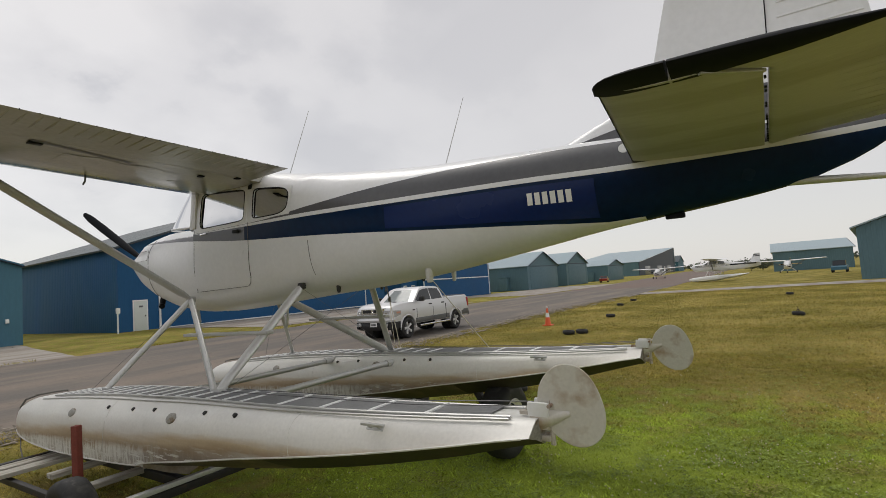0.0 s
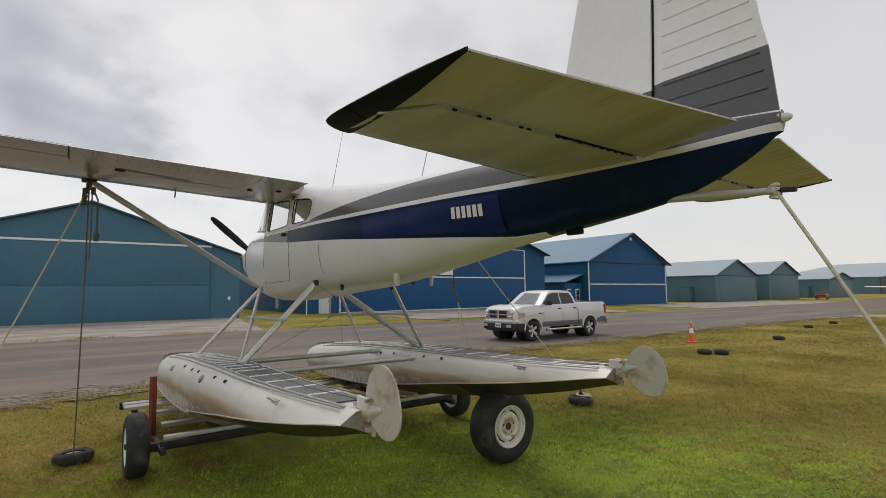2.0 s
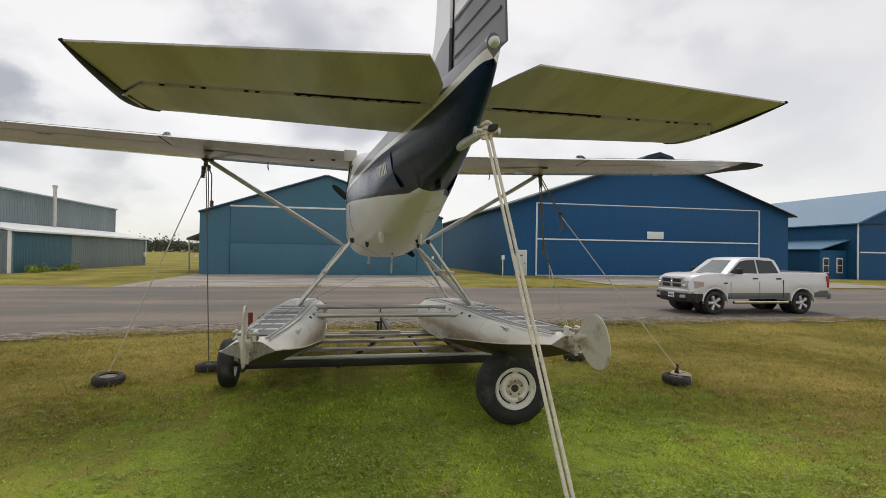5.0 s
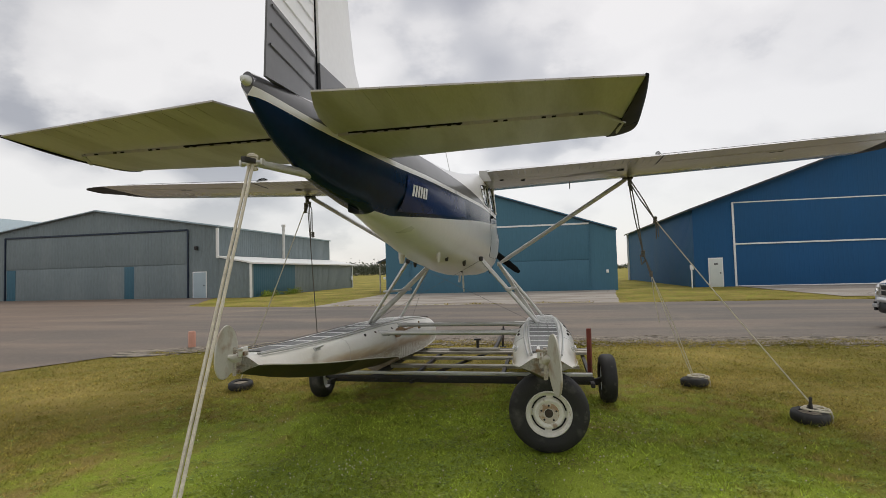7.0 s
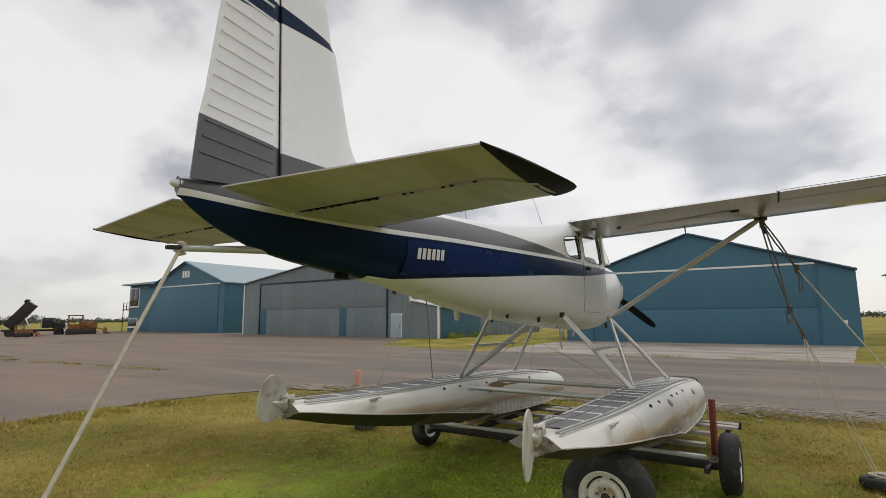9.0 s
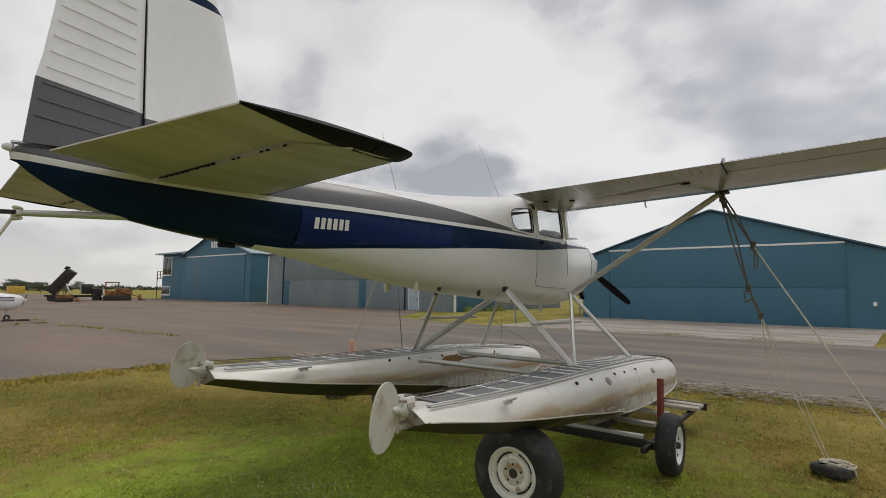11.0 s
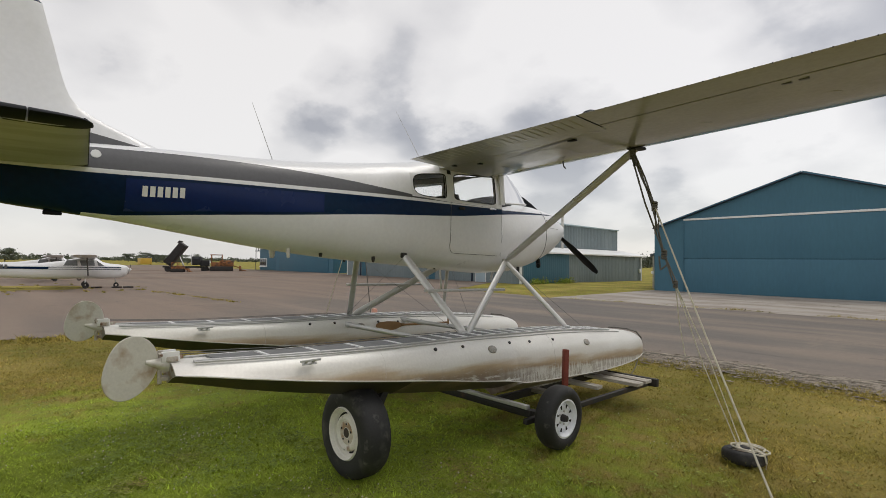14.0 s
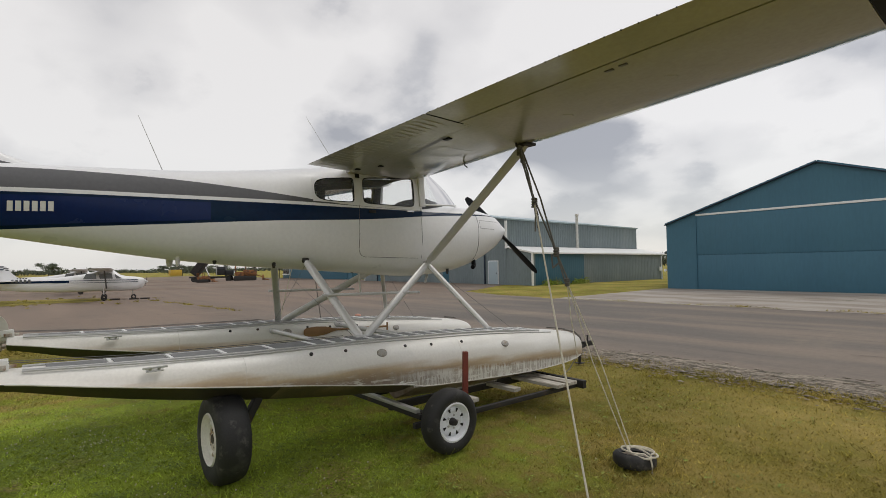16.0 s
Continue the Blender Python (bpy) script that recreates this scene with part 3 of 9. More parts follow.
def outline_sheet(name, pts, lift, material, ragged=0.0, seed=0, step=0.5):
    """A sheet lying on the ground inside a closed outline, which is cut up and ragged."""
    bm = bmesh.new()
    vs = []
    for (xa, ya), (xb, yb) in zip(pts, pts[1:] + pts[:1]):
        n = max(1, int(math.hypot(xb - xa, yb - ya) / step))
        for k in range(n):
            x, y = xa + (xb - xa) * k / n, ya + (yb - ya) * k / n
            x += ragged * noise.noise(Vector((x * 0.5, y * 0.5, seed)))
            y += ragged * (noise.noise(Vector((x * 0.5, y * 0.5, seed + 7))) + 0.5 * noise.noise(Vector((x * 2.1, y * 2.1, seed + 3))))
            vs.append(bm.verts.new((x, y, lie(x, y) + lift)))
    f = bm.faces.new(vs)
    if f.normal.z < 0:
        f.normal_flip()
    bmesh.ops.triangulate(bm, faces=[f])
    # cut where the ground bends, then lay every corner on it
    for co, no in [((0, y, 0), (0, 1, 0)) for y in (22, 24, 26, 28, 30, 32, 34)] + [((x, 0, 0), (1, 0, 0)) for x in (-37, -28, -17, -12, 18, 22, 28, 35, 45, 60, 78)]:
        bmesh.ops.bisect_plane(bm, geom=bm.verts[:] + bm.edges[:] + bm.faces[:], plane_co=co, plane_no=no)
    for v in bm.verts:
        v.co.z = lie(v.co.x, v.co.y) + lift
    return tagged(part(name, bm, material), kind="structure")


def build_ground():
    xs = [-2500, -900, -400, -200, -120, -80, -60, -45, -37, -28, -22, -17, -14] + [x * 0.5 for x in range(-26, 27)] + [14, 18, 22, 28, 35, 45, 60, 78, 120, 200, 400, 900, 2500]
    ys = [-2500, -900, -300, -120, -60, -35, -22, -15] + [y * 0.5 for y in range(-20, 29)] + [18, 22, 24, 26, 28, 30, 32, 34, 37, 45, 60, 90, 150, 300, 900, 2500]
    bm = bmesh.new()
    g = [[bm.verts.new((x, y, lie(x, y) + near_bump(x, y) - 0.012)) for y in ys] for x in xs]
    for i in range(len(xs) - 1):
        for j in range(len(ys) - 1):
            bm.faces.new((g[i][j], g[i + 1][j], g[i + 1][j + 1], g[i][j + 1]))
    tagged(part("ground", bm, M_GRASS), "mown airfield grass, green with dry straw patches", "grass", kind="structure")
    # asphalt: the taxi road and the wide apron to the west of the grass
    tagged(outline_sheet("road", [(60, 10.4), (22, 10.7), (10, 10.6), (0, 10.9), (-5, 10.2), (-8.6, 8.6), (-9.9, 5.5), (-9.8, 2.0), (-11.0, -6), (-16, -22), (-140, -22), (-140, 36.4), (-47.3, 36.2), (-47.2, 34.0), (-24, 33.8), (-20, 25.3), (-12, 24.0), (60, 23.6)], 0.006, M_ROAD, 0.30, 2, 0.35),
           "worn grey asphalt taxi road", "road")
    tagged(outline_sheet("grass_strip", [(-29.6, -9), (-30.2, 0), (-31.0, 4.2), (-33.0, 6.6), (-36.5, 5.2), (-38.5, -9)], 0.018, M_GRASS, 0.8, 21, 0.3), "thin green grass grown over old asphalt", "grass")
    tagged(outline_sheet("gravel_road", [(59, 10.5), (150, 13), (260, 16), (260, 36), (150, 29), (110, 27), (59, 23.5)], 0.009, M_GRAVELROAD, 0.5, 5, 1.5), "reddish gravel road leading off to far hangars", "road")
    tagged(outline_sheet("apron", [(-11.2, 24.0), (5.0, 23.8), (5.6, 29), (6.4, 35.2), (-10.4, 35.2), (-10.8, 29)], 0.014, M_CONCRETE, 0.10, 9, 0.5), "stained concrete apron before a hangar door", "apron", group="hangar aprons")
    tagged(outline_sheet("apron", [(15.6, 25.5), (37.5, 24.6), (36.8, 37.2), (14.6, 37.2)], 0.014, M_CONCRETE, 0.15, 11, 0.5), "stained concrete apron before a hangar door", "apron", group="hangar aprons")
    tagged(outline_sheet("apron", [(50, 24.2), (92, 25.0), (92, 38), (52, 38)], 0.016, M_CONCRETE, 0.3, 12, 1.0), "stained concrete apron before a hangar door", "apron", group="hangar aprons")
    tagged(outline_sheet("path", [(39, 10.5), (42.5, -2.5), (44, -30), (49, -30), (47.5, -2.5), (43.5, 10.5)], 0.010, M_CONCRETE, 0.3, 13, 1.0), "pale concrete path across the grass", "path")
    tagged(outline_sheet("verge", [(40, 9.9), (22, 10.3), (10, 10.2), (0, 10.45), (-5, 9.8), (-8.3, 8.2), (-9.3, 9.0), (-5.4, 11.0), (0, 11.55), (10, 11.3), (22, 11.3), (40, 11.1)], 0.010, M_VERGE, 0.35, 15, 0.25),
           "crumbling gravel verge between asphalt and grass", "verge")


build_ground()


# ---- the floatplane ----
FY = [-0.02, 0.06, 0.24, 0.43, 0.72, 1.13, 1.58, 2.0, 2.45, 2.97, 3.65, 4.38, 5.25, 6.0, 6.5, 6.85, 7.2, 7.5, 7.72, 7.85]
F_BOT = [2.56, 2.49, 2.39, 2.32, 2.265, 2.215, 2.165, 2.10, 2.03, 1.955, 1.88, 1.83, 1.765, 1.715, 1.74, 1.80, 1.90, 2.03, 2.17, 2.29]
F_TOP = [2.645, 2.655, 2.675, 2.69, 2.72, 2.76, 2.79, 2.815, 2.84, 2.87, 2.94, 3.04, 3.18, 2.665, 2.735, 2.745, 2.725, 2.685, 2.62, 2.53]
F_HW = [0.03, 0.045, 0.07, 0.095, 0.135, 0.19, 0.25, 0.30, 0.345, 0.40, 0.465, 0.52, 0.545, 0.545, 0.525, 0.50, 0.465, 0.41, 0.33, 0.21]
F_NB = [2.0, 2.0, 2.0, 2.0, 2.1, 2.2, 2.3, 2.4, 2.5, 2.6, 2.8, 3.1, 3.4, 3.2, 2.8, 2.6, 2.4, 2.2, 2.1, 2.0]
F_NT = [2.0, 2.0, 2.0, 2.0, 2.1, 2.2, 2.3, 2.4, 2.5, 2.6, 3.0, 4.5, 7.0, 3.2, 2.8, 2.6, 2.4, 2.2, 2.1, 2.0]
CABIN = 5.93


def f_top(y):
    if y <= CABIN:
        return hermite([-0.02, 0.72, 1.58, 2.45, 2.97, 3.65, 4.38, 4.75, 5.1, 5.5, 5.93], [2.645, 2.72, 2.79, 2.84, 2.87, 2.94, 3.04, 3.10, 3.17, 3.205, 3.19], y)
    return hermite([5.93, 6.0, 6.5, 6.85, 7.2, 7.5, 7.72, 7.85], [2.655, 2.665, 2.725, 2.745, 2.725, 2.685, 2.62, 2.53], y)


def f_mid(y):
    return hermite([0, 1.5, 4.0, 6.0, 7.2, 7.85], [2.60, 2.55, 2.40, 2.30, 2.34, 2.41], y)


def f_half(y, z):
    """Half-width of the fuselage at a station and height."""
    b, t, m, w = hermite(FY, F_BOT, y), f_top(y), f_mid(y), hermite(FY, F_HW, y)
    if z < m:
        n = hermite(FY, F_NB, y)
        u = min(1.0, (m - z) / max(1e-4, m - b))
    else:
        n = 7.0 if 4.7 < y <= CABIN else hermite(FY, F_NT, min(y, 4.7)) if y <= 4.7 else hermite(FY, F_NT, max(y, 6.0))
        u = min(1.0, (z - m) / max(1e-4, t - m))
    x = w * max(0.0, 1 - u**n) ** (1 / n)
    if y > 3.6 and y <= CABIN and z > 2.55:
        x -= min(1, (y - 3.6) / 0.8) * 0.09 * (z - 2.55)
    return max(0.0, x)


def stripes(y):
    """Heights of the paint's borders: foot of the blue, white line (two), top of the grey."""
    z1 = hermite([0, 0.6, 1.3, 2.2, 3.0, 3.9, 5.0, 6.3, 7.3], [2.545, 2.52, 2.515, 2.535, 2.545, 2.555, 2.565, 2.59, 2.62], y)
    zb = hermite([1.3, 1.6, 2.18, 2.98, 3.85, 5.06, 6.3, 7.3], [2.19, 2.20, 2.24, 2.295, 2.36, 2.43, 2.545, 2.606], y)
    lw = 0.036 if y < 4.3 else max(0.004, 0.036 - 0.02 * (y - 4.3))
    zg = z1 + lw + hermite([0, 0.6, 1.4, 2.0, 2.66, 3.34, 4.17, 4.75, 5.0], [0.06, 0.115, 0.175, 0.185, 0.175, 0.135, 0.055, 0.008, 0.003], y)
    return zb, z1, z1 + lw, zg


def f_levels(y):
    b, t = hermite(FY, F_BOT, y), f_top(y)
    zb, z1, z2, zg = stripes(y)
    lo = max(zb, b + 0.02) if y > 1.3 else b + 0.45 * (z1 - b)
    top = t - 0.004
    z1, z2 = min(z1, top - 0.02), min(z2, top - 0.015)
    zg = min(zg, top - 0.01)
    lo = min(lo, z1 - 0.004)
    if 4.28 < y <= CABIN:
        w0, w1 = 2.625, hermite([4.28, 4.6, 5.02, 5.93], [2.86, 2.90, 2.945, 3.03], y)
    else:
        w0, w1 = zg + 0.25 * (t - zg), zg + 0.72 * (t - zg)
    z = [b + (lo - b) * f for f in (0, 0.012, 0.05, 0.12, 0.23, 0.40, 0.65, 1.0)]
    z += [lo + (z1 - lo) * 0.5, z1, z2, z2 + (zg - z2) * 0.5, zg, w0, w0 + (w1 - w0) * 0.5, w1]
    z += [w1 + (t - w1) * f for f in (0.4, 0.75, 0.93, 1.0)]
    return z


W_REAR = (4.40, 4.90)
W_DOOR = (5.02, 5.80)


def build_fuselage(plane):
    st = [-0.02, 0.02, 0.06, 0.14, 0.24, 0.43, 0.57, 0.72, 0.95, 1.13, 1.35, 1.58, 1.8, 2.0, 2.25, 2.45, 2.7, 2.97, 3.3, 3.65, 4.0, 4.2, 4.40, 4.55, 4.75, 4.90, 5.02, 5.2, 5.4, 5.6, 5.80, 5.92, 5.94, 6.1, 6.3, 6.5, 6.7, 6.85, 7.0, 7.2, 7.35, 7.5, 7.62, 7.72, 7.8, 7.85]
    bm = bmesh.new()
    rings, kinds = [], None
    for y in st:
        zs = f_levels(y)
        right = [(f_half(y, z), y, z) for z in zs]
        right[0] = (0, y, zs[0])
        right[-1] = (0, y, zs[-1])
        left = [(-x, y, z) for x, y, z in right[1:-1]][::-1]
        rings.append(right + left)
    n = len(f_levels(3.0))
    rows = [[bm.verts.new(p) for p in r] for r in rings]
    cnt = len(rows[0])
    for i in range(len(st) - 1):
        ym = (st[i] + st[i + 1]) / 2
        for j in range(cnt):
            k = (j + 1) % cnt
            lev = j if j < n - 1 else cnt - 1 - j
            if st[i] == 5.92 and lev >= 12:
                continue
            if lev in (13, 14) and (W_REAR[0] <= ym <= W_REAR[1] or W_DOOR[0] <= ym <= W_DOOR[1]):
                continue
            f = bm.faces.new((rows[i][j], rows[i][k], rows[i + 1][k], rows[i + 1][j]))
            mi = 0
            if lev <= 6:
                mi = 1 if ym < 1.45 else 0
            elif lev in (7, 8):
                mi = 1
                if 5.02 < ym and j >= n - 1:
                    mi = 2
            elif lev == 9:
                mi = 0
            elif lev in (10, 11):
                mi = 2
            f.material_index = mi
    bm.faces.new(rows[-1]).material_index = 0
    bm.faces.new(rows[0][::-1]).material_index = 2
    ob = part("fuselage", bm, [M_WHITE, M_BLUE, M_GREY], plane, "white fuselage with navy and grey stripes", 40)
    # inner lining
    bm = bmesh.new()
    for sx in (-1, 1):
        for y0, y1 in ((4.25, 4.40), (4.90, 5.02), (5.80, 5.92)):
            bm = bmesh.new()
            v = [bm.verts.new((sx * (f_half(y, z) - 0.03), y, z)) for y, z in ((y0, 2.6), (y1, 2.6), (y1, 3.02), (y0, 3.0))]
            bm.faces.new(v)
            part("cabin_lining", bm, M_INTERIOR, plane)
    bm = bmesh.new()
    rows = [[(w * f, y, z - 0.03 * f * f) for f in np.linspace(-1, 1, 9)] for y, z, w in ((4.22, 2.80, 0.44), (4.45, 2.84, 0.46), (4.75, 2.89, 0.47), (5.1, 2.955, 0.475), (5.9, 3.06, 0.475))]
    ring_loft(bm, rows, closed=False)
    part("headliner", bm, M_INTERIOR, plane, "dark cabin headliner")
    return ob


def window_ring(plane, sx, y0, y1, round_aft, label):
    """A cabin window: frame that lies on the skin, with rounded corners, and its pane."""
    def top(y):
        return hermite([4.28, 4.6, 5.02, 5.93], [2.86, 2.90, 2.945, 3.03], y)
    z0 = 2.625
    outer, inner = [], []
    n = 10
    cy, hy = (y0 + y1) / 2, (y1 - y0) / 2
    m = 48
    for k in range(m):
        a = 2 * math.pi * k / m
        ca, sa = math.cos(a), math.sin(a)
        e = 0.22 if not (round_aft and ca < 0) else 0.62
        u, v = math.copysign(abs(ca) ** e, ca), math.copysign(abs(sa) ** e, sa)
        y = cy + hy * 0.985 * u
        zc, hz = (z0 + top(y)) / 2, (top(y) - z0) / 2
        inner.append((y, zc + hz * 0.985 * v))
        e2 = 0.02
        u, v = math.copysign(abs(ca) ** e2, ca) if abs(ca) > 1e-6 else 0.0, math.copysign(abs(sa) ** e2, sa) if abs(sa) > 1e-6 else 0.0
        y = cy + hy * 1.09 * u
        zc, hz = (z0 + top(y)) / 2, (top(y) - z0) / 2
        outer.append((y, zc + hz * 1.12 * v))
    bm = bmesh.new()
    rows = []
    for off, ring in ((0.0, outer), (0.0035, outer), (0.006, inner), (-0.012, inner)):
        rows.append([(sx * (f_half(y, min(z, top(y) + 0.02)) + off), y, z) for y, z in ring])
    ring_loft(bm, [list(r) for r in rows], closed=True, caps=(False, False))
    bmesh.ops.recalc_face_normals(bm, faces=bm.faces[:])
    fr = part("window_frame", bm, M_WHITE, plane, "white painted cabin window frame", 40)
    bm = bmesh.new()
    vs = [bm.verts.new((sx * (f_half(y, z) - 0.008), y, z)) for y, z in inner]
    bm.faces.new(vs)
    bmesh.ops.triangulate(bm, faces=bm.faces[:])
    pane = part("window_pane", bm, M_GLASS, fr, label)
    pane.visible_shadow = False
    bm = bmesh.new()
    ring = [(sx * (f_half(y, min(z, top(y) + 0.02)) + 0.004), y, z) for y, z in inner]
    tube(bm, ring + ring[:2], 0.006, 6)
    part("window_gasket", bm, M_BLACK, fr, "thin black rubber window seal")


def build_windshield(plane):
    nu, nv = 28, 8
    def pt(u, v):
        a = u * math.pi / 2
        bx, by, bz = 0.535 * math.sin(a), 5.99 + 0.86 * max(0, math.cos(a)) ** 0.8, 2.668 + 0.075 * math.cos(a)
        tx, ty, tz = 0.485 * math.sin(a * 0.99), 5.93 + 0.20 * max(0, math.cos(a)) ** 0.5, 3.10 + 0.085 * math.cos(a) ** 0.7 if abs(u) < 0.999 else 3.10
        k = 0.045 * math.sin(v * math.pi) * math.cos(a)
        return (bx + (tx - bx) * v, by + (ty - by) * v + k, bz + (tz - bz) * v + k)
    bm = bmesh.new()
    g = [[bm.verts.new(pt(-1 + 2 * i / nu, j / nv)) for j in range(nv + 1)] for i in range(nu + 1)]
    for i in range(nu):
        for j in range(nv):
            bm.faces.new((g[i][j], g[i + 1][j], g[i + 1][j + 1], g[i][j + 1]))
    sh = part("windshield", bm, M_GLASS, plane, "curved clear windshield")
    sh.visible_shadow = False
    bm = bmesh.new()
    tube(bm, [pt(-1 + 2 * i / nu, 0.0) for i in range(nu + 1)], 0.012, 8)
    tube(bm, [pt(-1 + 2 * i / nu, 1.0) for i in range(nu + 1)], 0.014, 8)
    part("windshield_trim", bm, M_WHITE, plane)
    for sx in (-1, 1):
        bm = bmesh.new()
        bar(bm, (sx * 0.535, 5.93, 2.64), (sx * 0.495, 5.93, 3.12), 0.03, 0.10, 0.01)
        part("windshield_post", bm, M_WHITE, plane)
    # dark strip on the post between the windows, and the door catch
    for sx in (-1, 1):
        bm = bmesh.new()
        rows = [[(sx * (f_half(y, z) + 0.006), y, z) for y in (4.93, 4.99)] for z in (2.935, 2.97, 3.0, 3.03)]
        ring_loft(bm, rows, closed=False)
        part("post_strip", bm, M_DARK, plane, "black patch at the head of the window post")
        bm = bmesh.new()
        box(bm, (sx * (f_half(5.14, 2.53) + 0.012), 5.14, 2.53), (0.02, 0.10, 0.035), 0.008)
        part("door_catch", bm, M_DARK, plane)
    # glare shield and seats show through the glass
    bm = bmesh.new()
    rings = []
    for y, z, w in ((5.96, 2.70, 0.37), (6.05, 2.80, 0.37), (6.2, 2.83, 0.35), (6.45, 2.80, 0.27), (6.6, 2.77, 0.16)):
        rings.append([(w * math.cos(math.pi * k / 12), y, 2.60 + (z - 2.60) * max(0.0, math.sin(math.pi * k / 12)) ** 0.35) for k in range(13)])
    ring_loft(bm, rings, closed=False)
    part("glare_shield", bm, M_INTERIOR, plane, "dark grey instrument panel hood")
    for sx in (-1, 1):
        bm = bmesh.new()
        box(bm, (sx * 0.25, 5.22, 2.42), (0.42, 0.10, 0.62), 0.045, Matrix.Rotation(radians(14), 4, "X"))
        box(bm, (sx * 0.25, 5.40, 2.12), (0.42, 0.44, 0.12), 0.04)
        part("cabin_seat", bm, M_INTERIOR, plane, "dark cabin seat")


def airfoil(c, t, n=14):
    """Closed outline of an airfoil: (distance aft of the leading edge, height), round the upper side and back below."""
    up, lo = [], []
    for k in range(n + 1):
        x = 0.5 * (1 - math.cos(math.pi * k / n))
        th = 5 * t * (0.2969 * math.sqrt(x) - 0.126 * x - 0.3516 * x * x + 0.2843 * x**3 - 0.1036 * x**4)
        cam_line = 0.02 * (1 - (1 - 2.0 * x) ** 2) if t > 0.1 else 0.0
        up.append((x * c, (cam_line + th) * c))
        lo.append((x * c, (cam_line * 0.6 - th) * c))
    return up, lo


def wing_station(x):
    """Leading edge, trailing edge, their heights and the thickness of the wing at a distance from the centre line."""
    le = hermite([0.4, 2.65, 5.0, 5.3, 5.60, 5.79, 5.88], [6.09, 6.01, 5.91, 5.87, 5.74, 5.50, 5.15], x)
    te = hermite([0.4, 2.65, 5.2, 5.35, 5.7, 5.88], [4.27, 4.325, 4.53, 4.56, 4.68, 4.86], x)
    z_le = 3.10 + 0.031 * x - 0.05 * max(0.0, (x - 5.6) / 0.28) ** 2
    z_te = hermite([0.4, 2.65, 5.2, 5.88], [3.0, 3.078, 3.213, 3.24], x)
    t = 0.12 if x < 5.45 else 0.12 * max(0.2, (5.95 - x) / 0.50)
    return le, te, z_le, z_te, t


def wing_cut(x, f0, f1, sx):
    """The section of the wing from f0 to f1 of its chord, as a closed ring."""
    le, te, z_le, z_te, t = wing_station(x)
    c = le - te
    up, lo = airfoil(c, t, 28)
    def pick(run):
        steps = np.linspace(0, 1, 13)
        idx = [f0 * c + (f1 - f0) * c * (0.5 * (1 - math.cos(math.pi * q)) if f0 == 0 else q) for q in steps]
        return [(q, float(np.interp(q, [p[0] for p in run], [p[1] for p in run]))) for q in idx]
    u, l = pick(up), pick(lo)
    ring = u + l[::-1]
    return [(sx * x, le - a, z_le + (z_te - z_le) * a / c + b) for a, b in ring]


def wing_under(x, y, sx):
    """A point on the lower skin of the wing."""
    run = wing_cut(x, 0, 1.0, sx)[13:]
    return Vector((sx * x, y, float(np.interp(y, [p[1] for p in run], [p[2] for p in run]))))


